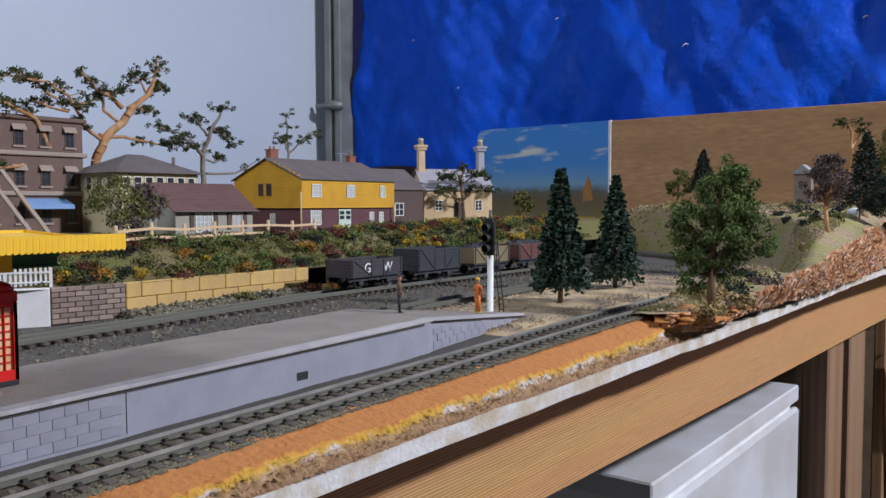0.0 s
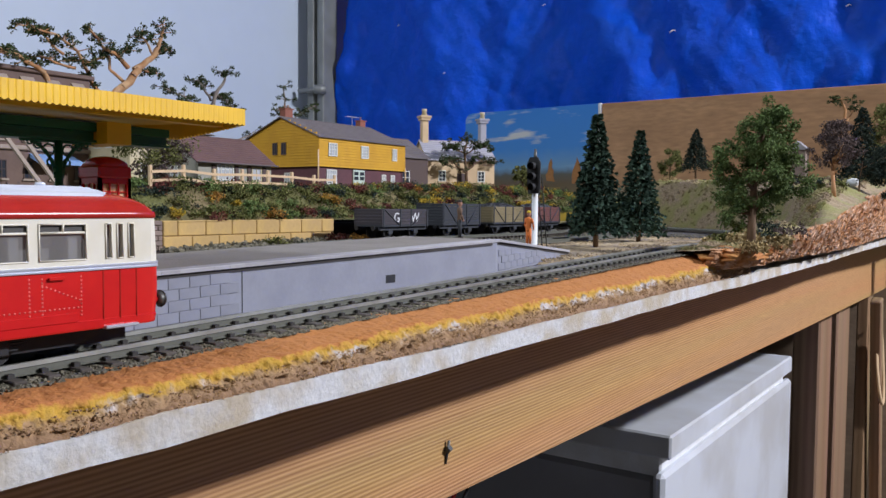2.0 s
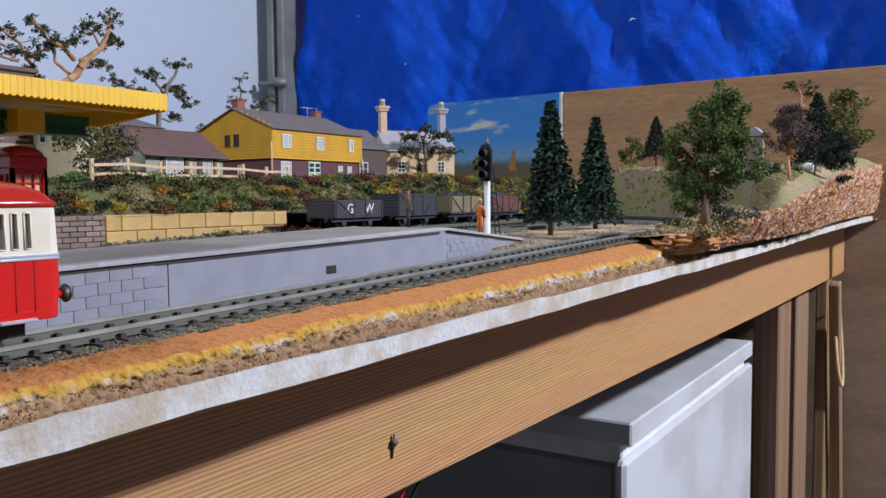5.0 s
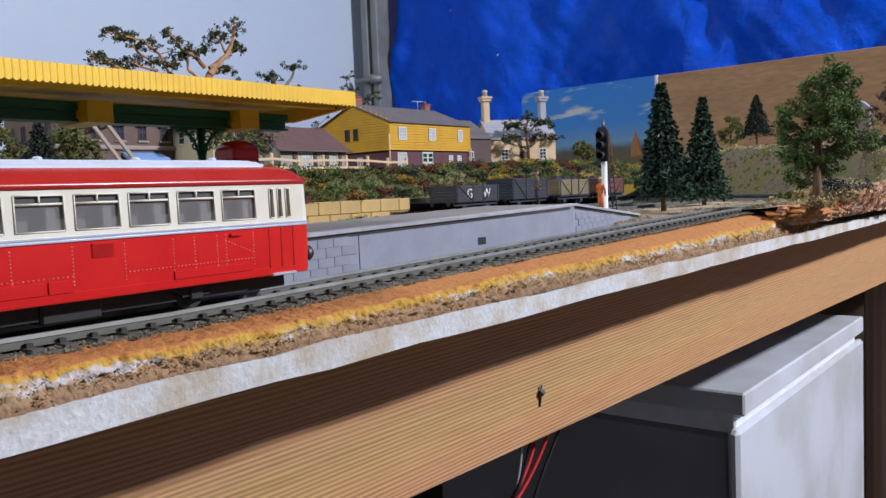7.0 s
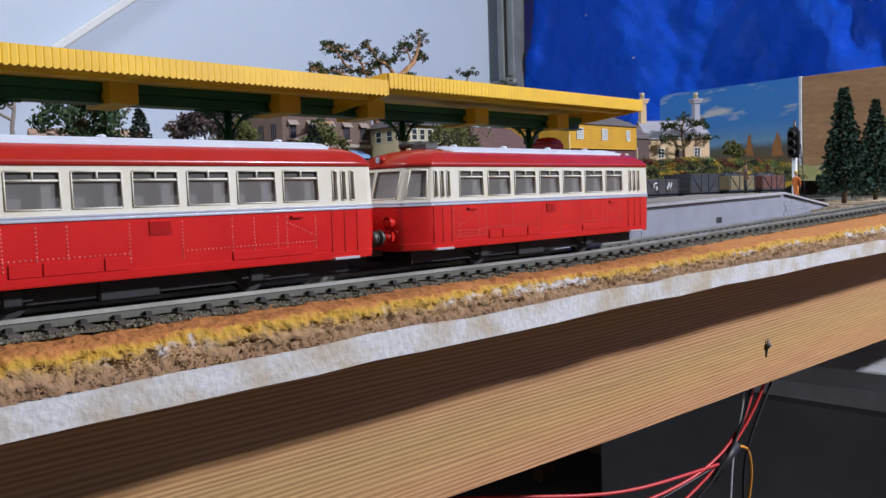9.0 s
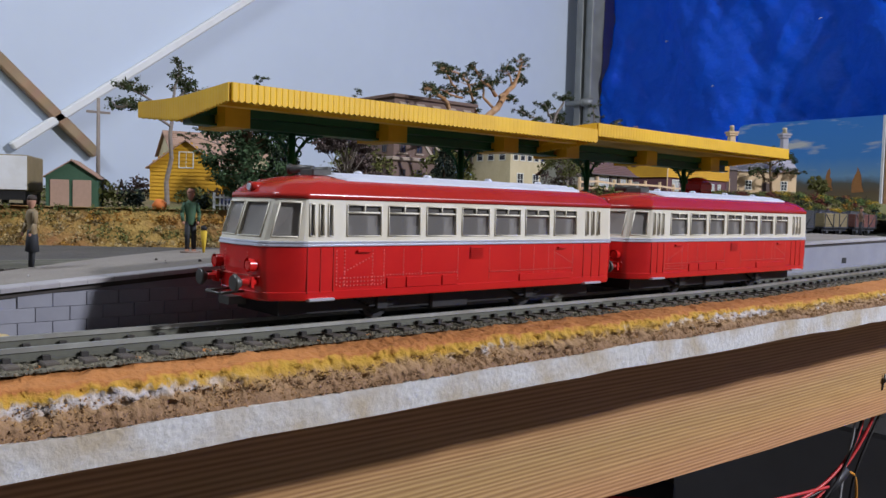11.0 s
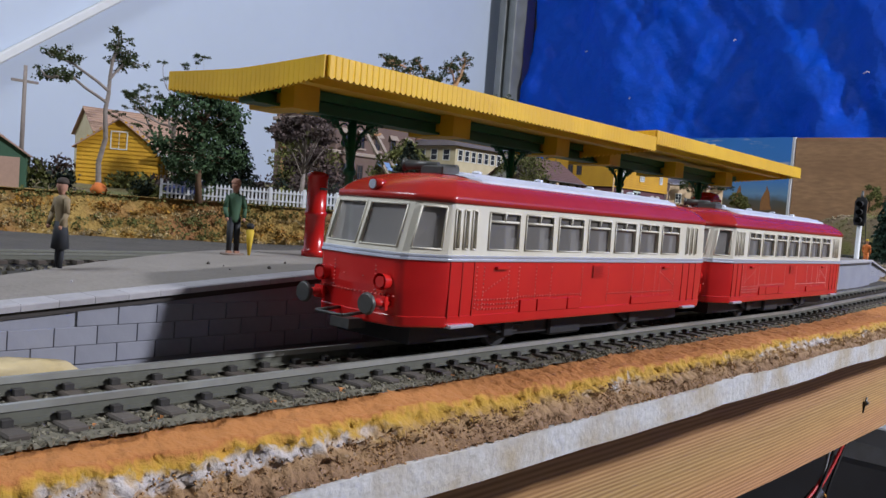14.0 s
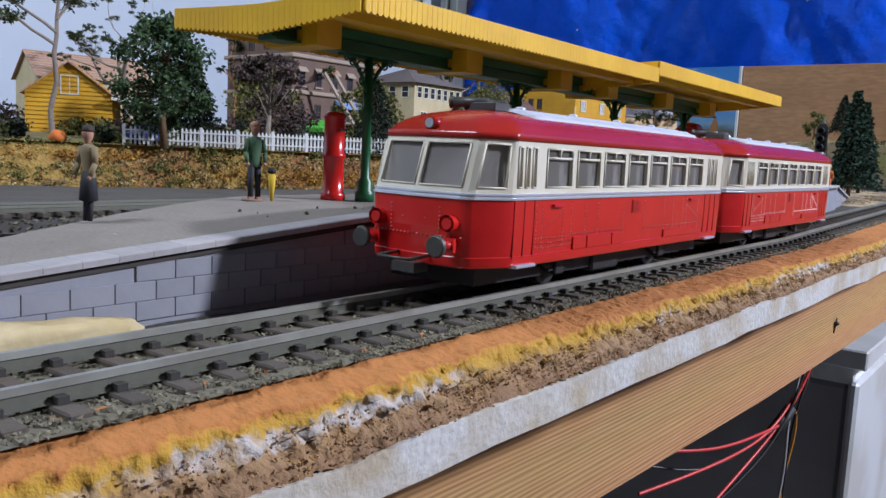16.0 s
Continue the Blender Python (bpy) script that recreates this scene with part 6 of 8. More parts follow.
def fir(place, h, r, mat="fir_green", label="dark green bottle-brush model fir tree", bare=0.1, tiers=26):
    t = tagged(thing("fir_tree", place, random.uniform(0, 360)), label, "tree", "model fir trees")
    bm = bmesh.new()
    tube(bm, (0, 0, -0.004), (0, 0, h * 0.5), h * 0.022, h * 0.014, 8)
    tube(bm, (0, 0, h * 0.5), (0, 0, h * 0.97), h * 0.014, h * 0.003, 6)
    part("trunk", bm, M["bark"], t)
    L = Leaves()
    for k in range(tiers):
        u = k / (tiers - 1)
        z = h * (bare + (0.98 - bare) * u)
        rr = r * ((1 - u) ** 0.85 * 0.97 + 0.04) * random.uniform(0.88, 1.1)
        m = max(5, int(17 * (1 - u) + 5))
        for j in range(m):
            a = 6.283 * (j + random.random() * 0.7) / m + k * 0.5
            reach = rr * random.uniform(0.75, 1.12)
            d = Vector((math.cos(a), math.sin(a), 0))
            for q in range(7):
                s = 0.25 + 0.75 * (q + 0.5) / 7
                c = Vector((0, 0, z)) + d * reach * s + Vector((0, 0, -0.32 * reach * s * s + 0.05 * h * 0.3))
                lean = d * 0.9 + Vector((random.gauss(0, 0.5), random.gauss(0, 0.5), -0.25 + random.gauss(0, 0.3)))
                for _ in range(2):
                    L.add(c, h * 0.030 * random.uniform(0.7, 1.2), lean + Vector((random.gauss(0, .5), random.gauss(0, .5), random.gauss(0, .4))), 1.3)
    L.mesh("crown", M[mat], t)
    return t


def broad(place, h, r, mat, label, clumps=46, leaf=0.0022, base=0.25, trunk="bark", per=85, flat=0.8, group=""):
    t = tagged(thing("tree", place, random.uniform(0, 360)), label, "tree", group)
    bm, L = bmesh.new(), Leaves()
    tube(bm, (0, 0, -0.004), (h * 0.03, 0, h * 0.35), h * 0.034, h * 0.022, 8)
    tube(bm, (h * 0.03, 0, h * 0.35), (0, h * 0.02, h * 0.75), h * 0.022, h * 0.008, 7)
    for k in range(clumps):
        a, u = random.uniform(0, 6.283), random.random()
        z = h * (base + (1 - base) * u)
        prof = math.sin(math.pi * min(1, 0.18 + 0.80 * u)) ** 0.6
        rr = r * prof * math.sqrt(random.random()) * random.uniform(0.75, 1.1)
        c = Vector((math.cos(a) * rr, math.sin(a) * rr, min(z, h * 0.96)))
        if k % 2 == 0:
            tube(bm, (h * 0.02, h * 0.005, h * (0.28 + 0.35 * u)), c, h * 0.010, h * 0.002, 5)
        L.clump(c, r * random.uniform(0.17, 0.32), per, leaf, flat)
    part("trunk", bm, M[trunk], t)
    L.mesh("crown", M[mat], t)
    return t


def lobed_tree(place, lobes, h, mat, label):
    """A broad tree whose crown hangs in separate lobes, each given by its reach, height and radius."""
    t = tagged(thing("tree", place, 32), label, "tree")
    bm, L = bmesh.new(), Leaves()
    tube(bm, (0, 0, -0.004), (0.001, 0.001, h * 0.35), h * 0.034, h * 0.024, 8)
    tube(bm, (0.001, 0.001, h * 0.35), (0.004, 0, h * 0.85), h * 0.024, h * 0.006, 7)
    for u, z, r in lobes:
        mid = Vector((u, random.uniform(-0.5, 0.5) * r, z))
        tube(bm, (0.001, 0, max(h * 0.25, z * 0.65)), mid, h * 0.013, h * 0.004, 6)
        for k in range(int(40 * (r / 0.018) ** 2)):
            d = Vector((random.gauss(0, 1), random.gauss(0, 1), random.gauss(0, 1))).normalized() * r * random.random() ** 0.45
            d.z = d.z * 1.1 - 0.25 * abs(d.x)
            if k % 4 == 0:
                tube(bm, mid, mid + d, h * 0.004, h * 0.0012, 4, cap=False)
            L.clump(mid + d, 0.0048, 95, 0.00135, 0.9)
    part("trunk", bm, M["bark"], t)
    L.mesh("crown", M[mat], t)
    return t


def gum(place, h, spread, lean, label, seed, bark="gum_bark", mat="gum_leaf"):
    """A wiry tree: bare twisting limbs with flat tufts at their ends."""
    rnd = random.Random(seed)
    t = tagged(thing("gum_tree", place), label, "tree", "model gum trees")
    bm, L = bmesh.new(), Leaves()
    def limb(p, d, length, r, depth):
        steps = 6
        for k in range(steps):
            d = (d + Vector((rnd.gauss(0, 0.22), rnd.gauss(0, 0.22), rnd.gauss(0.03, 0.16)))).normalized()
            q = p + d * length / steps
            tube(bm, p, q, r, r * 0.87, 7, cap=False)
            p, r = q, r * 0.87
            if depth < 3 and k >= (1 if depth else 2) and rnd.random() < (0.95, 0.6, 0.35)[depth]:
                a = rnd.uniform(0, 6.283)
                nd = (d * 0.5 + Vector((math.cos(a) * 0.6, math.sin(a), rnd.uniform(-0.05, 0.35))) * spread).normalized()
                limb(p, nd, length * rnd.uniform(0.50, 0.80), r * 0.68, depth + 1)
            if depth >= 1 and k >= 3 and rnd.random() < 0.65:
                tuft(p)
        tuft(p)
    def tuft(p):
        for _ in range(2):
            c = p + Vector((rnd.gauss(0, 1), rnd.gauss(0, 1), rnd.gauss(0, 0.35))) * h * 0.020
            L.clump(c, h * 0.026, 60, h * 0.0085, 0.45)
    random.seed(seed)
    limb(Vector((0, 0, -0.004)), Vector(lean).normalized(), h * 0.78, h * 0.042, 0)
    part("trunk", bm, M[bark], t, "bare twisting orange limbs")
    L.mesh("crown", M[mat], t, "sparse dark leaf tufts")
    return t


fir((-0.3155, 0.560, 0.0110), 0.105, 0.0235, bare=0.16)
fir((-0.331, 0.690, 0.0110), 0.104, 0.024, bare=0.12)
fir((-0.499, 1.380, 0.100), 0.082, 0.028, "dark_bush", "dark model fir tree on the hill", 0.2)
fir((-0.775, 0.100, 0.040), 0.080, 0.030, "dark_bush", "broad dark model fir tree behind the picket fence", 0.1)
fir((-0.640, 0.200, 0.032), 0.066, 0.028, "dark_bush", "broad dark model fir tree behind the picket fence", 0.1)
fir((-0.214, 1.200, 0.084), 0.098, 0.033, "dark_bush", "dark blue-green model fir tree on the hill", 0.1)
lobed_tree((-0.196, 0.560, 0.014), ((0.009, 0.085, 0.022), (0.004, 0.066, 0.018), (-0.012, 0.045, 0.017), (-0.020, 0.066, 0.013), (0.026, 0.054, 0.018), (-0.011, 0.027, 0.012), (0.012, 0.098, 0.011), (0.018, 0.074, 0.016), (0.010, 0.036, 0.014)), 0.104, "leaf_green", "leafy green model tree on the edge of the hill")
broad((-0.206, 0.950, hill_height(-0.206, 0.950) - 0.001), 0.083, 0.027, "purple_grey", "bare purplish model tree with an orange trunk", 60, 0.0016, 0.42, "gum_bark", 110)
lobed_tree((-0.200, 1.085, hill_height(-0.200, 1.085) - 0.001), ((0.024, 0.032, 0.020), (0.012, 0.026, 0.013), (0.037, 0.028, 0.016), (0.028, 0.044, 0.014)), 0.046, "dark_bush", "dark round model tree leaning out on the hill")
broad((-0.195, 1.320, 0.095), 0.100, 0.044, "olive", "olive model tree beside the end board", 50, 0.0030, 0.2)
broad((-0.560, 1.420, 0.100), 0.050, 0.024, "olive", "small olive bush before the plywood board", 26, 0.0026, 0.1)
broad((-0.694, 0.019, 0.033), 0.092, 0.040, "deep_green", "tall leafy green model tree behind the fence", 74, 0.0026, 0.10, per=100)
broad((-0.700, 0.125, 0.034), 0.078, 0.034, "purple_grey", "flat-topped brown model tree with a pale trunk", 34, 0.0024, 0.72, "grey_bark", 90, 0.4)
broad((-0.690, 0.245, 0.040), 0.062, 0.034, "olive", "olive model tree behind the picket fence", 40, 0.0024, 0.15)
broad((-0.745, 0.180, 0.040), 0.048, 0.036, "purple_grey", "grey-brown bushy model tree", 36, 0.0024, 0.1)
broad((-0.860, 0.250, 0.050), 0.070, 0.045, "olive", "olive model tree before the hotel", 44, 0.0028, 0.15)
broad((-0.632, 0.372, 0.053), 0.060, 0.033, "olive", "wiry grey tree beside the rustic fence", 44, 0.0017, 0.38, "grey_bark", 60)
broad((-0.668, 0.415, 0.056), 0.050, 0.030, "purple_grey", "brown bush beside the bungalow", 30, 0.0022, 0.1)
broad((-0.700, 1.120, 0.060), 0.055, 0.016, "olive", "slim olive tree beside the stone cottage", 22, 0.0026, 0.3)


def sketched_gum(place, limbs, label, seed, bark="gum_bark", unit=(0.00042, 0.00036), tuft=1.0):
    """A gum tree from its main limbs: each a start and end thickness, a leafiness and points along and up, in sketch units from the foot."""
    rnd = random.Random(seed)
    random.seed(seed)
    t = tagged(thing("gum_tree", place), label, "tree", "model gum trees")
    bm, L = bmesh.new(), Leaves()
    for r0, r1, leafy, pts in limbs:
        deep = rnd.uniform(-0.00035, 0.00035)
        way = [Vector((deep * abs(u - pts[0][0]), u * unit[0], w * unit[1])) for u, w in pts]
        fine = [way[0]]
        for p, q in zip(way, way[1:]):
            for k in (1, 2, 3):
                fine.append(p.lerp(q, k / 3) + Vector((rnd.gauss(0, 1), rnd.gauss(0, 1), rnd.gauss(0, 1))) * 0.0011 * (k < 3))
        n = len(fine) - 1
        for k in range(n):
            ra, rb = r0 + (r1 - r0) * k / n, r0 + (r1 - r0) * (k + 1) / n
            tube(bm, fine[k], fine[k + 1], ra, rb, 7, cap=False)
            if leafy and (k + 1) / n > 1 - leafy:
                for _ in range(4):
                    c = fine[k + 1] + Vector((rnd.gauss(0, 0.007), rnd.gauss(0, 0.0065), rnd.gauss(0.0015, 0.0035)))
                    tube(bm, fine[k + 1], c, 0.0007, 0.0004, 5, cap=False)
                    L.clump(c, 0.0036 * tuft, 30, 0.0021, 0.7)
    part("trunk", bm, M[bark], t, "bare twisting limbs")
    L.mesh("crown", M["gum_leaf"], t, "sparse dark leaf tufts")
    return t


sketched_gum((-0.95, 0.5225, 0.0545), (
    (0.0065, 0.0045, 0, ((0, 0), (5, 180), (15, 250), (40, 320), (95, 385), (125, 435))),
    (0.0045, 0.0009, 0.45, ((125, 435), (185, 490), (210, 560), (213, 610))),
    (0.0024, 0.0008, 0.6, ((185, 490), (235, 530), (262, 532))),
    (0.0018, 0.0007, 0.6, ((190, 500), (160, 540), (140, 560))),
    (0.0018, 0.0007, 0.6, ((125, 435), (180, 442), (225, 447))),
    (0.0032, 0.0009, 0.75, ((105, 440), (65, 475), (5, 500), (-30, 545))),
    (0.0020, 0.0008, 0.5, ((65, 475), (90, 495), (105, 500))),
    (0.0022, 0.0008, 0.55, ((95, 385), (52, 425), (50, 470), (0, 445), (-60, 440))),
    (0.0026, 0.0008, 0.8, ((40, 320), (-35, 360), (-95, 450), (-185, 480), (-315, 470))),
    (0.0018, 0.0008, 0.7, ((-95, 450), (-170, 490), (-235, 505))),
    (0.0016, 0.0008, 0.6, ((-60, 410), (-130, 430), (-200, 430))),
    (0.0026, 0.0008, 0.6, ((30, 340), (145, 330), (255, 310))),
    (0.0046, 0.0012, 0.5, ((-25, 120), (-135, 250), (-185, 370), (-275, 405), (-335, 400))),
    (0.0026, 0.0012, 0, ((-145, 310), (-150, 350), (-172, 400))),
    (0.0026, 0.0010, 0.3, ((-135, 230), (-235, 220), (-335, 210)))),
    "tall wiry gum tree with orange limbs and dark tufts", 5, tuft=1.15)
sketched_gum((-0.945, 0.6832, 0.0560), (
    (0.0040, 0.0034, 0, ((0, 0), (0, 190), (-2, 280))),
    (0.0034, 0.0008, 0.3, ((-2, 280), (20, 380), (45, 440), (50, 475))),
    (0.0026, 0.0008, 0.8, ((0, 280), (-40, 310), (-100, 360), (-190, 380))),
    (0.0020, 0.0008, 0.7, ((-40, 310), (-100, 315), (-160, 330))),
    (0.0020, 0.0008, 0.6, ((15, 360), (-30, 405), (-65, 420))),
    (0.0022, 0.0008, 0.85, ((25, 390), (80, 385), (130, 360), (170, 340))),
    (0.0018, 0.0008, 0.5, ((0, 265), (80, 265), (125, 285))),
    (0.0020, 0.0010, 0.15, ((10, 215), (130, 220), (190, 250)))),
    "wiry gum tree with pale limbs behind the houses", 9, "grey_bark", tuft=1.1)
sketched_gum((-1.05, 0.930, 0.0600), (
    (0.0028, 0.0010, 0.25, ((0, 0), (0, 300), (-8, 440))),
    (0.0016, 0.0008, 0.7, ((0, 290), (-40, 345), (-75, 335))),
    (0.0016, 0.0008, 0.7, ((0, 285), (50, 340), (95, 375)))),
    "slender gum tree behind the yellow house", 21, "grey_bark", (0.00048, 0.00041), 1.1)
sketched_gum((-0.697, 0.950, 0.0655), (
    (0.0026, 0.0012, 0.25, ((0, 0), (4, 80), (-6, 150), (0, 205))),
    (0.0014, 0.0007, 0.75, ((2, 70), (-60, 105), (-105, 110))),
    (0.0014, 0.0007, 0.75, ((4, 85), (55, 120), (100, 120))),
    (0.0012, 0.0007, 0.75, ((-4, 140), (-45, 170), (-70, 165))),
    (0.0012, 0.0007, 0.75, ((-4, 145), (40, 175), (65, 170)))),
    "open branched tree before the stone cottage", 31, "bark", (0.00042, 0.00038), 1.25)
sketched_gum((-0.252, 1.300, hill_height(-0.252, 1.300)), (
    (0.0034, 0.0020, 0, ((0, 0), (4, 150), (-6, 290))),
    (0.0018, 0.0008, 0.5, ((-6, 290), (-20, 320), (-45, 325))),
    (0.0018, 0.0008, 0.5, ((0, 220), (40, 270), (70, 320)))),
    "bare topped gum tree behind the dark fir", 37)
sketched_gum((-0.850, 0.010, 0.0340), (
    (0.0026, 0.0008, 0.25, ((0, 0), (5, 200), (15, 330), (25, 390))),
    (0.0015, 0.0007, 0.6, ((8, 220), (-60, 270), (-110, 262))),
    (0.0015, 0.0007, 0.6, ((10, 250), (-50, 310), (-85, 328))),
    (0.0013, 0.0007, 0.6, ((12, 280), (50, 330), (66, 336)))),
    "open gum tree behind the green shed", 33, "grey_bark", tuft=1.4)
gum((-0.98, 0.16, 0.045), 0.115, 0.8, (0.0, -0.1, 1), "open gum tree behind the picket fence", 41, "grey_bark")
gum((-1.02, 0.34, 0.055), 0.110, 0.8, (0.0, 0.1, 1), "wiry gum tree behind the hotel", 44, "gum_bark")


# bushes along the embankment and over the hill
def bush(place, r, mat, label, n=260, leaf=0.0018, flat=0.6):
    b = tagged(thing("bush", place), label, "bush", "scatter bushes")
    L = Leaves()
    for _ in range(7):
        c = Vector((random.uniform(-r, r) * 0.7, random.uniform(-r, r) * 0.7, random.uniform(0, r) * flat))
        L.clump(c, r * 0.55, n // 7, leaf, flat)
    L.mesh("leaves", M[mat], b)


BUSH = (("olive", "low olive scatter bush on the embankment"), ("leaf_green", "bright green scatter bush on the embankment"), ("maroon", "dark red scatter bush on the embankment"),
        ("rust", "rusty orange scatter bush on the embankment"), ("yellow_leaf", "yellow flowering scatter bush on the embankment"), ("dark_bush", "dark green scatter bush on the embankment"))
UNDERGROWTH = {mat: Leaves() for mat, _ in BUSH}
rnd = random.Random(4)
for k in range(430):
    y = 0.29 + 0.78 * rnd.random()
    x = wall_x(y) - 0.004 - 0.056 * rnd.random() ** 1.2
    w = (4.5, 2.2, 2.2, 0.5, 0.15 + (1.2 if y > 0.62 else 0), 2.2)
    mat, lab = rnd.choices(BUSH, w)[0]
    r = rnd.uniform(0.006, 0.0125)
    if y < 0.60 and k % 5 < 4:
        bush((x, y, plateau(x, y) - 0.001), r, mat, lab, 330, 0.0014)
        continue
    for _ in range(7):
        UNDERGROWTH[mat].clump(Vector((x + random.uniform(-r, r) * 0.7, y + random.uniform(-r, r) * 0.7, plateau(x, y) + random.uniform(0, r) * 0.6)), r * 0.55, 46, 0.0014, 0.6)
for k in range(1500):
    y = 0.28 + 0.80 * rnd.random()
    x = wall_x(y) - 0.002 - 0.064 * rnd.random()
    UNDERGROWTH[rnd.choices(("olive", "dark_bush", "leaf_green", "maroon"), (5, 2, 2, 0.5))[0]].clump(Vector((x, y, plateau(x, y) + 0.001)), 0.0048, 34, 0.0013, 0.5)
verts, faces, kinds = [], [], []
for i, (mat, _) in enumerate(BUSH):
    o, g = len(verts), UNDERGROWTH[mat]
    verts += g.v
    faces += [tuple(o + q for q in f) for f in g.f]
    kinds += [i] * len(g.f)
me = bpy.data.meshes.new("undergrowth")
me.from_pydata(verts, [], faces)
for mat, _ in BUSH:
    me.materials.append(M[mat])
me.polygons.foreach_set("material_index", kinds)
tagged(new("undergrowth", me), "mixed olive, red and yellow scatter undergrowth on the embankment", "undergrowth", kind="stuff")
for x, y, r, mat in ((-0.545, 0.435, 0.012, "olive"), (-0.545, 0.505, 0.011, "maroon"), (-0.540, 0.535, 0.010, "rust"), (-0.547, 0.46, 0.008, "dark_bush")):
    bush((x, y, yard_height(x, y)), r, mat, "scatter bush at the foot of the stone wall", 320)
for k in range(90):
    y = 0.62 + 0.85 * rnd.random()
    x = -0.21 - 0.16 * rnd.random() if y < 1.1 else -0.16 - 0.45 * rnd.random()
    mat, lab = rnd.choice((("straw", "dry straw tuft on the hill"), ("dark_bush", "dark bush on the hill"), ("purple_grey", "grey-brown bush on the hill"), ("olive", "olive bush on the hill")))
    if hill_height(x, y) > 0.014:
        bush((x, y, hill_height(x, y) - 0.001), rnd.uniform(0.006, 0.014), mat, lab, 280, 0.0022)
for x, y, r, mat in ((-0.192, 0.548, 0.010, "straw"), (-0.186, 0.585, 0.011, "straw"), (-0.205, 0.60, 0.012, "straw"), (-0.212, 0.655, 0.014, "dark_bush"), (-0.218, 0.62, 0.012, "straw"), (-0.20, 0.70, 0.016, "purple_grey"), (-0.222, 0.72, 0.012, "dark_bush")):
    bush((x, y, hill_height(x, y) - 0.001), r, mat, "scatter bush under the green tree", 380, 0.002)
for k in range(40):
    y = -0.10 + 0.42 * rnd.random()
    x = wall_x(y) - 0.03 - 0.30 * rnd.random()
    mat, lab = rnd.choice((("purple_grey", "grey-brown bush behind the fence"), ("olive", "olive bush behind the fence"), ("dark_bush", "dark bush behind the fence")))
    bush((x, y, plateau(x, y) - 0.001), rnd.uniform(0.010, 0.022), mat, lab, 320, 0.0030, 0.9)


def wall_foot():
    y = random.uniform(0.33, 0.53)
    u = random.random()
    x = wall_x(y) + 0.005 + 0.030 * u
    return x, y, yard_height(x, y) + 0.007 * (1 - u) ** 1.5 * random.random()


chips("coal_heap", 2600, wall_foot, 0.0024, M["dark_stone"] if "dark_stone" in M else M["stone_bits"], "heap of dark broken stone below the wall")


def rubble_spot():
    x, y = random.uniform(-0.38, -0.275), random.uniform(0.42, 0.84)
    return x, y, lift(y) + 0.0012


chips("sand_pebbles", 2500, rubble_spot, 0.0011, M["sand"], "small pale pebbles on the sandy ground")


def hill_spot():
    y = 0.54 + 0.5 * random.random()
    x = -0.206 - 0.05 * random.random()
    return x, y, hill_height(x, y) + 0.0006


def mound_spot():
    x, y = -0.66 + 0.46 * random.random(), 1.12 + 0.42 * random.random()
    return x, y, hill_height(x, y) + 0.001


def bank_spot():
    y, v = random.uniform(-0.70, 0.20), random.random()
    return wall_x(y) - 0.002 + (0.030 - 0.016 * step(-0.06, 0.04, y)) * v, y, 0.0312 - 0.0325 * v ** 1.1


GRASS = {"olive": Leaves(), "straw": Leaves(), "rust": Leaves()}
for k in range(1500):
    x, y, z = bank_spot()
    lush = noise.noise(Vector((y * 14, z * 60, 2.0)))
    GRASS["olive" if z > 0.026 or lush < -0.12 else "rust" if lush > 0.2 else "straw"].clump(Vector((x + 0.001, y, z)), 0.0042, 16, 0.0016, 0.6)
for kind, g in GRASS.items():
    me = bpy.data.meshes.new("bank_grass")
    me.from_pydata(g.v, [], g.f)
    me.materials.append(M[kind])
    tagged(new("bank_grass", me), "short dry scatter grass on the bank", "grass", kind="stuff")


def crumb_spot():
    y, v = random.uniform(-0.51, 0.61), random.random()
    e, t = edge_x(y), foam_top(y)
    low = -0.0068 + 0.014 * max(-0.5, min(0.0, y - 0.1))
    v = 0.30 + 0.66 * v
    return e - 0.0042 + 0.0036 * v ** 1.2 + 0.0022 * noise.noise(Vector((y * 130, v * 3, 8))), y, t + (low - t) * v


chips("foam_crumbs", 9000, crumb_spot, 0.00034, M["foam_tan"], "tan crumbs standing off the cut foam face")
chips("mound_debris", 5000, mound_spot, 0.0034, M["hill"], "broken dry scatter on the far mound")
chips("hill_debris", 5200, hill_spot, 0.0017, M["hill"], "dry debris scattered on the hill")


# ---- goods wagons ----
paint("wagon_grey", (0.048, 0.040, 0.047), second=(0.035, 0.03, 0.034), vary=0.2)
paint("wagon_olive", (0.21, 0.165, 0.085), second=(0.15, 0.12, 0.06))
paint("wagon_brown", (0.13, 0.045, 0.035), second=(0.09, 0.035, 0.03))
paint("wagon_dark", (0.030, 0.033, 0.040))
M["coal"] = material("black_coal_load", (0.012, 0.012, 0.013), 0.5, vary=0.4, scale=400, bump=0.8, island=0.4)


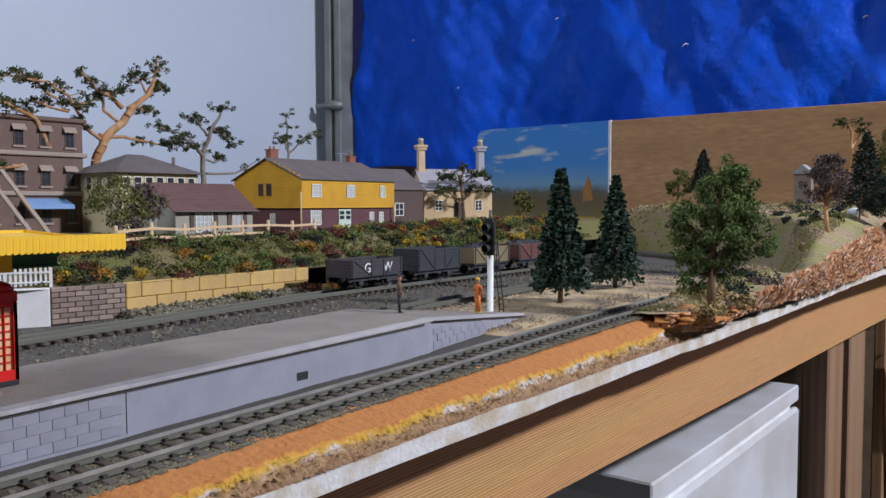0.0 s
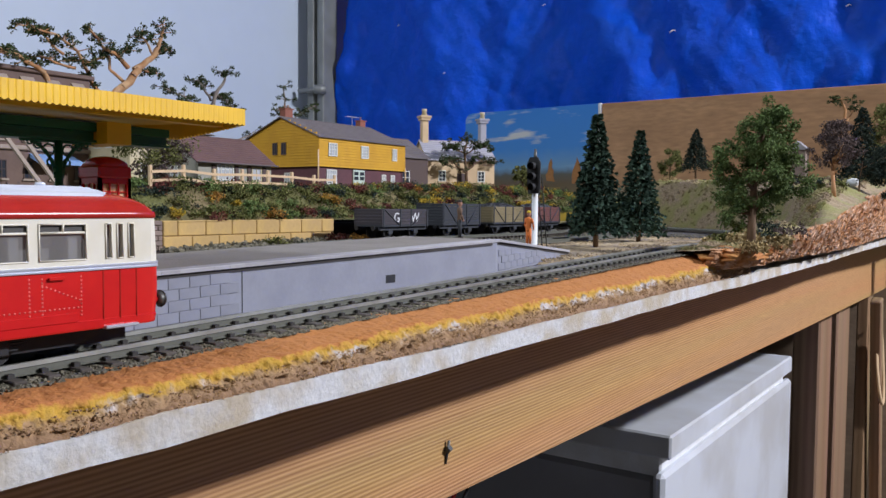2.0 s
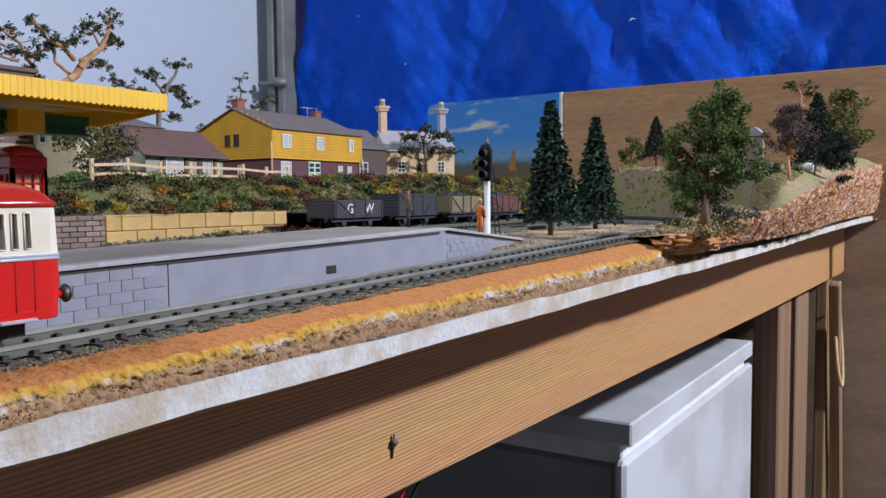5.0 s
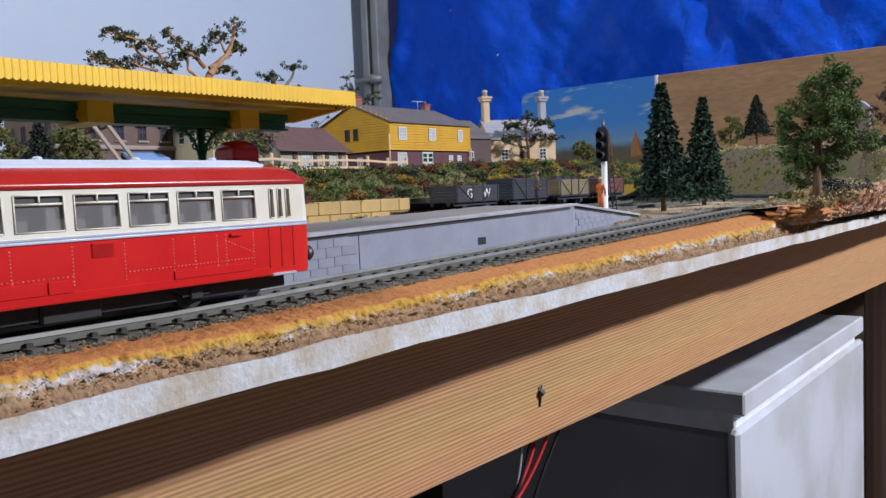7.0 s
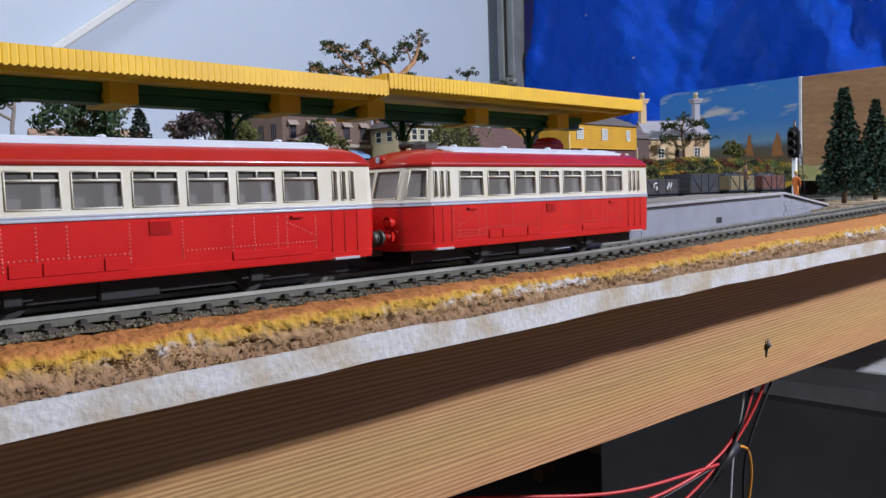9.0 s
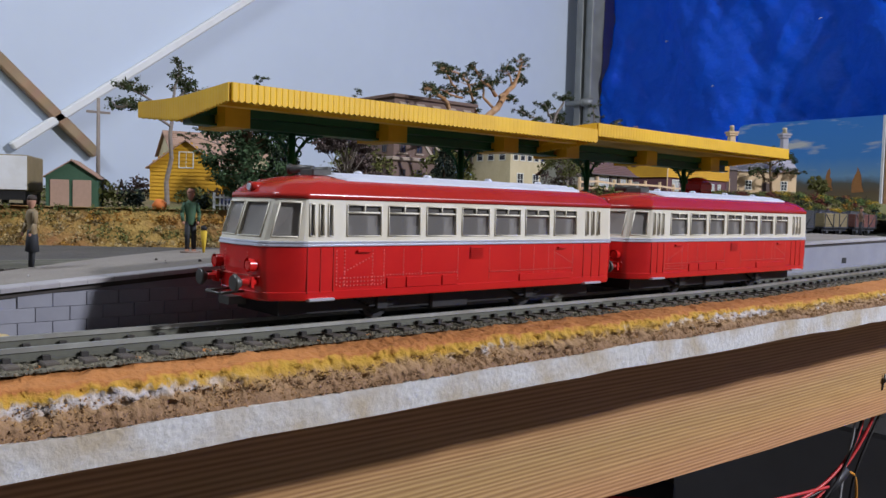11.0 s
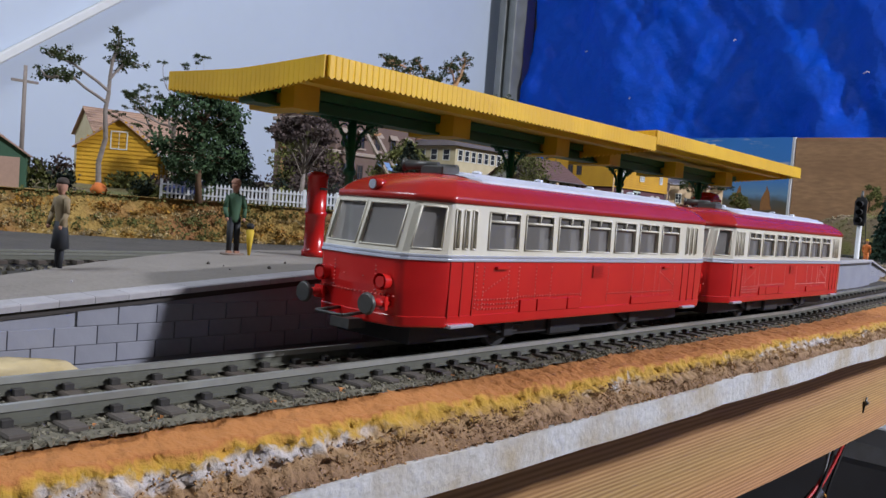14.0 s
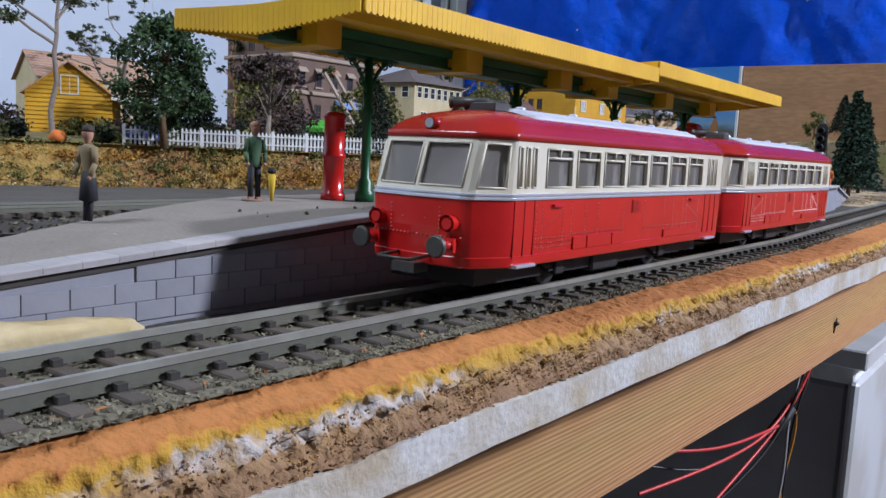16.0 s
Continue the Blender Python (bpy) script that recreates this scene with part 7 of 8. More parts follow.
def wagon(y, mat, planks, label, letters=False, load=True, x=-0.508):
    w = tagged(thing("goods_wagon", (x, y, lift(y) + 0.0046)), label, "wagon", "goods wagons")
    L, W = 0.068, 0.0162
    z0, ph = 0.0125, 0.0028
    part("floor", boxed(-W, W, -L / 2, L / 2, 0.0105, z0, 0.0003), M["wagon_dark"], w)
    for k in range(planks):
        for sx in (-1, 1):
            part("side_plank", boxed(min(sx * W, sx * (W - 0.0012)), max(sx * W, sx * (W - 0.0012)), -L / 2, L / 2, z0 + k * ph, z0 + k * ph + ph * 0.94, 0.0002), M[mat], w)
        for sy in (-1, 1):
            part("end_plank", boxed(-W + 0.0013, W - 0.0013, min(sy * L / 2, sy * (L / 2 - 0.0012)), max(sy * L / 2, sy * (L / 2 - 0.0012)), z0 + k * ph, z0 + k * ph + ph * 0.94, 0.0002), M[mat], w)
    top = z0 + planks * ph
    for sx in (-1, 1):
        for yy in (-L / 2 + 0.002, -0.008, 0.008, L / 2 - 0.002):
            part("strap", boxed(min(sx * W, sx * (W + 0.0006)), max(sx * W, sx * (W + 0.0006)), yy - 0.0008, yy + 0.0008, 0.0105, top), M["wagon_dark"], w)
        for s in (-1, 1):
            bm = bmesh.new()
            tube(bm, (sx * (W + 0.0003), s * 0.010, z0), (sx * (W + 0.0003), s * (L / 2 - 0.004), top - 0.001), 0.0005, seg=5)
            part("brace", bm, M["wagon_dark"], w)
        part("sole_bar", boxed(sx * 0.0125 - 0.0008, sx * 0.0125 + 0.0008, -L / 2, L / 2, 0.0075, 0.0105), M["wagon_dark"], w)
        for yy in (-0.0185, 0.0185):
            bm = bmesh.new()
            tube(bm, (sx * 0.0075, yy, 0.0062), (sx * 0.0100, yy, 0.0062), 0.0062, seg=18)
            part("wheel", bm, M["dark_metal"], w)
            part("axle_guard", boxed(sx * 0.0128 - 0.0006, sx * 0.0128 + 0.0006, yy - 0.003, yy + 0.003, 0.0040, 0.0078, 0.0003), M["wagon_dark"], w)
        for sy in (-1, 1):
            bm = bmesh.new()
            tube(bm, (sx * 0.0095, sy * L / 2, 0.0095), (sx * 0.0095, sy * (L / 2 + 0.004), 0.0095), 0.0009, seg=8)
            tube(bm, (sx * 0.0095, sy * (L / 2 + 0.004), 0.0095), (sx * 0.0095, sy * (L / 2 + 0.0048), 0.0095), 0.0022, seg=10)
            part("buffer", bm, M["dark_metal"], w)
    if load:
        bm = bmesh.new()
        bmesh.ops.create_grid(bm, x_segments=24, y_segments=50, size=1)
        for v in bm.verts:
            e = (1 - v.co.x ** 2) * (1 - v.co.y ** 4)
            v.co = Vector((v.co.x * (W - 0.0014), v.co.y * (L / 2 - 0.0014), top - 0.003 + 0.006 * e + 0.0016 * noise.noise(v.co * 9) + 0.0012 * random.random()))
        part("coal_load", bm, M["coal"], w, "heaped coal load")
    if letters:
        for ch, yy in (("G", -0.0135), ("W", 0.0135)):
            cu = bpy.data.curves.new("letter", "FONT")
            cu.body, cu.size, cu.extrude, cu.align_x = ch, 0.0120, 0.00008, "CENTER"
            cu.materials.append(M["white_paint"])
            ob = new("letter", cu)
            ob.parent = w
            ob["label"] = "white painted letter"
            ob.matrix_local = pose(W + 0.0002, yy, 0.0148, 90, 0, 90)
    return w


wagon(0.540, "wagon_grey", 5, "grey five-plank open wagon lettered in white on the siding", True, False)
wagon(0.632, "wagon_dark", 7, "dark slate seven-plank open wagon on the siding", False, False)
wagon(0.724, "wagon_olive", 6, "olive open wagon heaped with coal on the siding")
wagon(0.812, "wagon_brown", 6, "brown open wagon heaped with coal on the siding")

# ---- signal ----
sg = tagged(thing("colour_light_signal", (-0.3265, 0.478, lift(0.478))), "white post colour-light signal with black head and ladder", "signal")
bm = bmesh.new()
lathe(bm, ((0.0035, 0), (0.0035, 0.002), (0.0022, 0.0025), (0.0022, 0.046), (0.0015, 0.047)), seg=12)
part("post", bm, M["white_paint"], sg, "white painted post")
bm = bmesh.new()
prism(bm, [(-0.0042, 0.044), (0.0042, 0.044), (0.0052, 0.048), (0.0052, 0.066), (0.0030, 0.070), (-0.0030, 0.070), (-0.0052, 0.066), (-0.0052, 0.048)], -0.0025, -0.0012, "y")
bmesh.ops.recalc_face_normals(bm, faces=bm.faces[:])
hd = part("head", bm, M["black"], sg, "black signal back plate")
for z in (0.049, 0.0565, 0.064):
    bm = bmesh.new()
    tube(bm, (0, -0.0025, z), (0, -0.0075, z - 0.0004), 0.0026, 0.0028, 12, cap=False)
    tube(bm, (0, -0.0026, z), (0, -0.0030, z), 0.0022, seg=12)
    part("lamp_hood", bm, M["black"], hd, "hooded signal lamp")
bm = bmesh.new()
tube(bm, (0, 0, 0.066), (0, 0, 0.076), 0.0016, 0.0010, 10)
part("finial", bm, M["buffer"], sg)
bm = bmesh.new()
for s in (-1, 1):
    tube(bm, (s * 0.0018 + 0.0035, 0.010, 0), (s * 0.0018 + 0.002, 0.003, 0.056), 0.0004, seg=5)
for k in range(14):
    u = k / 14
    tube(bm, (0.0017 - 0.0015 * u + 0, 0.010 - 0.007 * u, 0.056 * u), (0.0053 - 0.0015 * u, 0.010 - 0.007 * u, 0.056 * u), 0.0003, seg=4)
part("ladder", bm, M["black"], sg, "thin black access ladder")
part("base", boxed(-0.006, 0.006, -0.005, 0.012, -0.001, 0.0014, 0.0004), M["grey_stone"], sg)

# ---- platform furniture ----
M["faded_orange"] = material("faded_orange_paint", (0.62, 0.32, 0.13), 0.5, vary=0.15, scale=400, bump=0.1, second=(0.66, 0.52, 0.34), amount=0.7, patch=120)
def phone_box(x, y):
    z = plat_top(y)
    p = tagged(thing("telephone_box", (x, y, z)), "red model telephone box on the platform", "telephone box")
    w = 0.0065
    part("plinth", boxed(-w, w, -w, w, 0, 0.0022, 0.0003), M["black"], p)
    bm = boxed(-w * 0.8, w * 0.8, -w * 0.8, w * 0.8, 0.0022, 0.032)
    part("core", bm, M["faded_orange"], p, "faded orange inside seen through the glazing")
    for a in range(4):
        bm = bmesh.new()
        m = pose(0, 0, 0, 0, 0, 90 * a)
        for u in (-w, w - 0.0016):
            box(bm, u, u + 0.0016, -w * 1.0, -w * 0.80, 0.0022, 0.032, m=m)
        for zz in (0.0022, 0.030):
            box(bm, -w + 0.0016, w - 0.0016, -w * 0.98, -w * 0.80, zz, zz + (0.004 if zz < 0.01 else 0.002), m=m)
        for k in range(1, 8):
            zz = 0.0062 + 0.0238 * k / 8
            box(bm, -w + 0.0016, w - 0.0016, -w * 0.92, -w * 0.80, zz - 0.0002, zz + 0.0002, m=m)
        for u in (-0.0018, 0.0018):
            box(bm, u - 0.0002, u + 0.0002, -w * 0.93, -w * 0.80, 0.0062, 0.030, m=m)
        part("glazed_side", bm, M["red"], p, "red glazed frame")
        box_bm = bmesh.new()
        box(box_bm, -0.0045, 0.0045, -w * 1.01, -w * 0.9, 0.0328, 0.0352, m=m)
        part("sign", box_bm, M["cream_paint"], p, "pale sign panel")
    bm = boxed(-w * 1.05, w * 1.05, -w * 1.05, w * 1.05, 0.032, 0.0365, 0.0006)
    part("cornice", bm, M["red"], p)
    bm = bmesh.new()
    bmesh.ops.create_uvsphere(bm, u_segments=16, v_segments=10, radius=1)
    for v in bm.verts:
        c = v.co.copy()
        v.co = Vector((max(-0.72, min(0.72, c.x)) * w * 1.3, max(-0.72, min(0.72, c.y)) * w * 1.3, 0.0362 + max(0, c.z) * 0.0042))
    part("dome", bm, M["red"], p, "shallow red domed top", True)


phone_box(-0.3235, 0.137)

pb = tagged(thing("pillar_box", (-0.3275, -0.1590, plat_top(-0.157))), "tall red model pillar box beside a canopy post", "pillar box")
bm = bmesh.new()
lathe(bm, ((0.0040, 0), (0.0040, 0.0022), (0.0034, 0.0026), (0.0034, 0.0135), (0.0038, 0.0138), (0.0038, 0.0150), (0.0034, 0.0153), (0.0034, 0.0262), (0.0037, 0.0265), (0.0037, 0.0275), (0.0022, 0.0285)), seg=16)
part("pillar", bm, M["red"], pb)
part("slot", boxed(0.0030, 0.0036, -0.0014, 0.0014, 0.0225, 0.0232), M["black"], pb, "dark letter slot")

M["bench_grey"] = material("dark_grey_bench_plastic", (0.055, 0.062, 0.08), 0.5, vary=0.1, scale=300, bump=0.05)
def bench(x, y):
    b = tagged(thing("bench", (x, y, plat_top(y))), "dark grey model platform bench", "bench", "platform benches")
    for k in range(3):
        part("seat_slat", boxed(-0.003 + 0.0022 * k, -0.0012 + 0.0022 * k, -0.0125, 0.0125, 0.0056, 0.0063, 0.0001), M["bench_grey"], b)
    for k in range(2):
        part("back_slat", boxed(-0.0044, -0.0036, -0.0125, 0.0125, 0.0078 + 0.0026 * k, 0.0097 + 0.0026 * k, 0.0001), M["bench_grey"], b)
    for s in (-1, 1):
        bm = boxed(-0.0036, 0.0034, s * 0.0105 - 0.0005, s * 0.0105 + 0.0005, 0, 0.0056)
        box(bm, -0.0048, -0.0036, s * 0.0105 - 0.0005, s * 0.0105 + 0.0005, 0.0, 0.0128)
        part("leg", bm, M["bench_grey"], b)


bench(-0.318, 0.098)
bench(-0.318, 0.010)

for y, t in ((0.058, 6), (0.078, -5)):
    bm = boxed(-0.001, 0.001, -0.0075, 0.0075, 0, 0.013, 0.0003)
    ob = tagged(part("white_sign_board", bm, M["white_paint"]), "blank white board leaning on the platform", "board")
    ob.matrix_world = pose(-0.3445, y, plat_top(y), 0, -14, t)

M["grit"] = material("dark_grit", (0.05, 0.04, 0.035), 0.9, vary=0.3, scale=900, bump=0.4)
for k in range(15):
    y = random.uniform(-0.30, -0.13)
    x = random.uniform(-0.322, -0.292)
    bm = bmesh.new()
    bmesh.ops.create_icosphere(bm, subdivisions=1, radius=random.choice((0.0002, 0.0003, 0.0005)))
    for v in bm.verts:
        v.co *= 1 + 0.4 * random.random()
    ob = tagged(part("grit", bm, M["grit"] if k % 3 else M["coping"]), "loose speck of grit on the platform tarmac", "grit", "platform grit")
    ob.location = (x, y, ramp_top(y) + 0.0002)

# ---- painted figurines, each one plain moulded shape ----
paint("doll_skin", (0.42, 0.22, 0.15))
paint("doll_hair", (0.04, 0.028, 0.022))
for nm, c in (("brown", (0.13, 0.075, 0.045)), ("green", (0.045, 0.105, 0.055)), ("grey", (0.07, 0.075, 0.095)), ("blue_grey", (0.15, 0.18, 0.24)), ("black", (0.018, 0.02, 0.025)),
              ("bright_green", (0.06, 0.22, 0.10)), ("purple", (0.22, 0.06, 0.20)), ("orange", (0.60, 0.16, 0.03)), ("yellow", (0.62, 0.42, 0.03)), ("khaki", (0.24, 0.18, 0.10)), ("blue", (0.03, 0.16, 0.50))):
    paint("doll_" + nm, c)


def figurine(x, y, coat, legs, label, turn=0.0, z=None, skirt=False, seated=False, h=0.0235, hat="doll_hair", base=True, hem=0):
    """A moulded painted model: two legs, coat, arms, head and hat in a single mesh."""
    bm = bmesh.new()
    k = h / 0.0235
    up = -0.0052 * k if seated else 0
    if seated:
        for s in (-1, 1):
            tube(bm, (0, s * 0.0012, 0.0072), (0.0042, s * 0.0013, 0.0070), 0.0013, 0.0011, 8, 1)
            tube(bm, (0.0042, s * 0.0013, 0.0074), (0.0044, s * 0.0013, 0.0004), 0.0011, 0.0008, 8, 1)
    elif skirt:
        lathe(bm, ((0.0007, 0.001), (0.0009, 0.005), (0.0026, 0.0055), (0.0022, 0.0095), (0.0017, 0.0125)), (0, 0, 0), 10, hem, (0.8, 1))
        for s in (-1, 1):
            tube(bm, (0.0003, s * 0.0008, 0.0004), (0, s * 0.0009, 0.006), 0.0006, 0.0007, 7, 1)
    else:
        for s in (-1, 1):
            tube(bm, (0.0002, s * 0.0012, 0.0006), (0, s * 0.0010, 0.0115 * k), 0.0008, 0.0012, 8, 1)
            box(bm, -0.0008, 0.0018, s * 0.0012 - 0.0007, s * 0.0012 + 0.0007, 0.0003, 0.0011, 3)
    lathe(bm, ((0.0016, 0.0100 * k), (0.0019, 0.0112 * k), (0.0017, 0.0135 * k), (0.0022, 0.0168 * k), (0.0021, 0.0184 * k), (0.0008, 0.0194 * k)), (0, 0, up), 10, 0, (0.75, 1.05))
    for s in (-1, 1):
        tube(bm, (0, s * 0.0022, 0.0184 * k + up), (0.0005, s * 0.0031, 0.0145 * k + up), 0.0008, 0.0007, 7, 0)
        tube(bm, (0.0005, s * 0.0031, 0.0145 * k + up), (0.0017, s * 0.0027, 0.0115 * k + up), 0.0007, 0.0006, 7, 0)
        lathe(bm, ((0.0002, -0.0006), (0.0006, 0), (0.0002, 0.0006)), (0.0019, s * 0.0026, 0.0110 * k + up), 6, 2)
    lathe(bm, ((0.0006, 0.0190 * k), (0.0007, 0.0198 * k), (0.0012, 0.0206 * k), (0.0014, 0.0217 * k), (0.0011, 0.0229 * k)), (0.0002, 0, up), 10, 2)
    lathe(bm, ((0.0015, 0.0221 * k), (0.0015, 0.0226 * k), (0.0013, 0.0233 * k), (0.0006, 0.0238 * k)), (0, 0, up), 10, 3)
    if base and not seated:
        lathe(bm, ((0.0038, -0.0003), (0.0038, 0.0004)), (0, 0, 0), 12, 4)
    ob = part("figurine", bm, [M[coat], M[legs], M["doll_skin"], M[hat], M["grey_stone"]])
    ob.matrix_world = pose(x, y, ramp_top(y) if z is None else z, 0, 0, turn)
    return tagged(ob, label, "figurine", "model figurines")


figurine(-0.3265, -0.243, "doll_khaki", "doll_black", "khaki and black painted model figurine on the platform ramp", -80, skirt=True, hem=1, base=False)
figurine(-0.3330, -0.187, "doll_green", "doll_black", "green jacketed model figurine on a pale base", -20, hat="doll_skin")
figurine(-0.3300, -0.122, "doll_black", "doll_brown", "dark coated model figurine on the platform", 160)
figurine(-0.3170, -0.087, "doll_green", "doll_green", "green suited model figurine on the platform", -10)
figurine(-0.3150, -0.047, "doll_blue_grey", "doll_grey", "blue-grey coated model figurine on the platform", 10, skirt=True)
figurine(-0.3180, -0.031, "doll_bright_green", "doll_skin", "green coated model figurine on the platform", 0, skirt=True)
figurine(-0.3440, 0.045, "doll_grey", "doll_grey", "grey uniformed model figurine on the platform", 0)
figurine(-0.3080, 0.129, "doll_black", "doll_black", "black uniformed model figurine beside the telephone box", 100)
figurine(-0.3180, 0.368, "doll_brown", "doll_black", "brown model figurine at the platform end", 40)
figurine(-0.3080, 0.436, "doll_orange", "doll_orange", "orange jacketed model figurine beside the signal", 90, hat="doll_yellow")
for y, c, lab in ((0.092, "doll_brown", "brown seated model figurine on the bench"), (0.103, "doll_purple", "purple seated model figurine on the bench"), (0.004, "doll_blue", "blue seated model figurine on the bench"), (0.016, "doll_grey", "grey seated model figurine on the bench")):
    figurine(-0.318, y, c, "doll_brown", lab, 0, seated=True)
bm = bmesh.new()
lathe(bm, ((0.0004, 0), (0.0009, 0.004), (0.0013, 0.008), (0.0004, 0.0085)), seg=8)
lathe(bm, ((0.0011, 0.0085), (0.0013, 0.0095), (0.0006, 0.0102)), seg=8, mat=1)
ob = tagged(part("umbrella", bm, [M["doll_yellow"], M["black"]]), "tiny yellow furled umbrella standing on the platform", "umbrella")
ob.matrix_world = pose(-0.3290, -0.1835, plat_top(-0.18) - 0.0001, 0, 0, 0)
bm = boxed(-0.0012, 0.0012, -0.002, 0.002, 0, 0.0075, 0.0004)
ob = tagged(part("suitcase", bm, M["doll_black"]), "black upright model suitcase on the platform", "suitcase")
ob.matrix_world = pose(-0.3150, -0.0810, plat_top(-0.08) - 0.0001)

# ---- beyond the picket fence ----
def on_plateau(x, y):
    return plateau(x, y) - 0.001


zs = on_plateau(-0.78, -0.08)
h = tagged(thing("green_shed", (-0.774, -0.083, zs), 66), "small green goods shed with salmon doors and pale roof", "shed")
gable_walls(h, -0.055, 0.0, 0.0, 0.075, -0.004, 0.034, 0.050, M["shed_green"])
gable_roof(h, -0.055, 0.0, 0.0, 0.075, 0.034, 0.051, 0.003, M["terracotta"], 8)
for x in (-0.040, -0.016):
    part("door", boxed(x - 0.010, x + 0.010, -0.0012, 0.0004, 0.0, 0.030, 0.0002), M["salmon"], h, "salmon plank door")
h.scale = (0.74, 0.74, 0.80)
zs = on_plateau(-0.80, -0.14)
v = tagged(thing("lorry", (-0.835, -0.135, zs), 246), "olive lorry with a white box end", "lorry")
part("box_body", boxed(-0.016, 0.016, -0.045, 0.025, 0.014, 0.045, 0.001), M["wagon_olive"], v)
part("end_panel", boxed(-0.0155, 0.0155, 0.0252, 0.0265, 0.015, 0.044), M["white_paint"], v, "white end panel")
part("chassis", boxed(-0.014, 0.014, -0.045, 0.025, 0.006, 0.0138), M["dark_metal"], v)
for yy in (-0.03, 0.012):
    for sx in (-1, 1):
        bm = bmesh.new()
        tube(bm, (sx * 0.011, yy, 0.006), (sx * 0.015, yy, 0.006), 0.006, seg=14)
        part("wheel", bm, M["black"], v)


def motor_car(x, y, turn, mat, label):
    c = tagged(thing("toy_car", (x, y, on_plateau(x, y)), turn), label, "car", "model cars")
    bm = bmesh.new()
    prism(bm, [(-0.026, 0.004), (0.026, 0.004), (0.027, 0.009), (0.018, 0.0115), (0.010, 0.018), (-0.010, 0.018), (-0.017, 0.0115), (-0.026, 0.010)], -0.010, 0.010, "x")
    bmesh.ops.recalc_face_normals(bm, faces=bm.faces[:])
    bmesh.ops.bevel(bm, geom=bm.edges[:], offset=0.0008, segments=1, affect="EDGES")
    part("body", bm, M[mat], c)
    part("window_band", boxed(-0.0102, 0.0102, -0.011, 0.011, 0.0122, 0.0166), M["dark_glass"], c)
    for yy in (-0.016, 0.016):
        for sx in (-1, 1):
            bm = bmesh.new()
            tube(bm, (sx * 0.007, yy, 0.0042), (sx * 0.0105, yy, 0.0042), 0.0042, seg=14)
            part("wheel", bm, M["black"], c)


paint("car_blue", (0.01, 0.02, 0.10), rough=0.3)
paint("car_green", (0.07, 0.36, 0.03), rough=0.4)
motor_car(-0.775, 0.060, 20, "car_blue", "dark blue model car behind the picket fence")
motor_car(-0.800, 0.285, 30, "car_green", "bright green model car behind the picket fence")
h = tagged(thing("ochre_house", (-0.865, 0.075, on_plateau(-0.87, 0.03)), 55), "ochre gabled model house behind the trees", "house")
gable_walls(h, -0.075, 0.0, 0.0, 0.09, -0.004, 0.042, 0.069, M["yellow_boards"], boards=0.004)
gable_roof(h, -0.075, 0.0, 0.0, 0.09, 0.042, 0.070, 0.004, M["salmon"], 10)
window_on(h, "+x", 0.03, 0.012, 0.014, 0.018, 0.0, bars=(1, 1), glass="dark_glass")
window_on(h, "+x", 0.07, 0.012, 0.014, 0.018, 0.0, bars=(1, 1), glass="dark_glass")
window_on(h, "-y", -0.037, 0.040, 0.016, 0.018, 0.0, bars=(1, 1), glass="dark_glass")
bm = bmesh.new()
prism(bm, [(0.0, 0.040), (0.045, 0.033), (0.045, 0.031), (0.0, 0.037)], -0.01, 0.11)
part("veranda_roof", bm, M["white_paint"], h, "pale veranda roof")
for y in (0.0, 0.035, 0.07, 0.105):
    part("veranda_post", boxed(0.042, 0.044, y - 0.001, y + 0.001, -0.003, 0.032), M["white_paint"], h)
h = tagged(thing("terrace_house", (-1.06, 0.10, on_plateau(-1.06, 0.15)), -10), "pale model house with a terracotta roof behind trees", "house")
gable_walls(h, -0.09, 0.0, 0.0, 0.13, -0.004, 0.050, 0.078, M["cream_wall"])
gable_roof(h, -0.09, 0.0, 0.0, 0.13, 0.050, 0.079, 0.004, M["terracotta"], 10)
for y in (0.025, 0.065, 0.105):
    window_on(h, "+x", y, 0.014, 0.014, 0.018, 0.0, bars=(1, 1), glass="dark_glass")
h = tagged(thing("gate_house", (-0.775, -0.232, on_plateau(-0.77, -0.2)), -20), "cream building with a steep purple roof", "house")
gable_walls(h, -0.05, 0.0, -0.03, 0.035, -0.004, 0.040, 0.075, M["cream_wall"])
gable_roof(h, -0.05, 0.0, -0.03, 0.035, 0.040, 0.076, 0.003, M["brown_tile"], 8)
window_on(h, "+x", 0.010, 0.012, 0.012, 0.018, 0.0, bars=(1, 1), glass="dark_glass")
for x, y, hh in ((-0.86, -0.055, 0.105), (-0.83, -0.19, 0.10)):
    bm = bmesh.new()
    tube(bm, (0, 0, -0.003), (0, 0, hh), 0.0022, 0.0016, 8)
    pl = tagged(thing("telegraph_pole", (x, y, on_plateau(x, y))), "grey wooden telegraph pole", "pole")
    part("pole", bm, M["grey_bark"], pl)
    part("crossarm", boxed(-0.001, 0.001, -0.011, 0.011, hh * 0.86, hh * 0.86 + 0.0022), M["grey_bark"], pl)
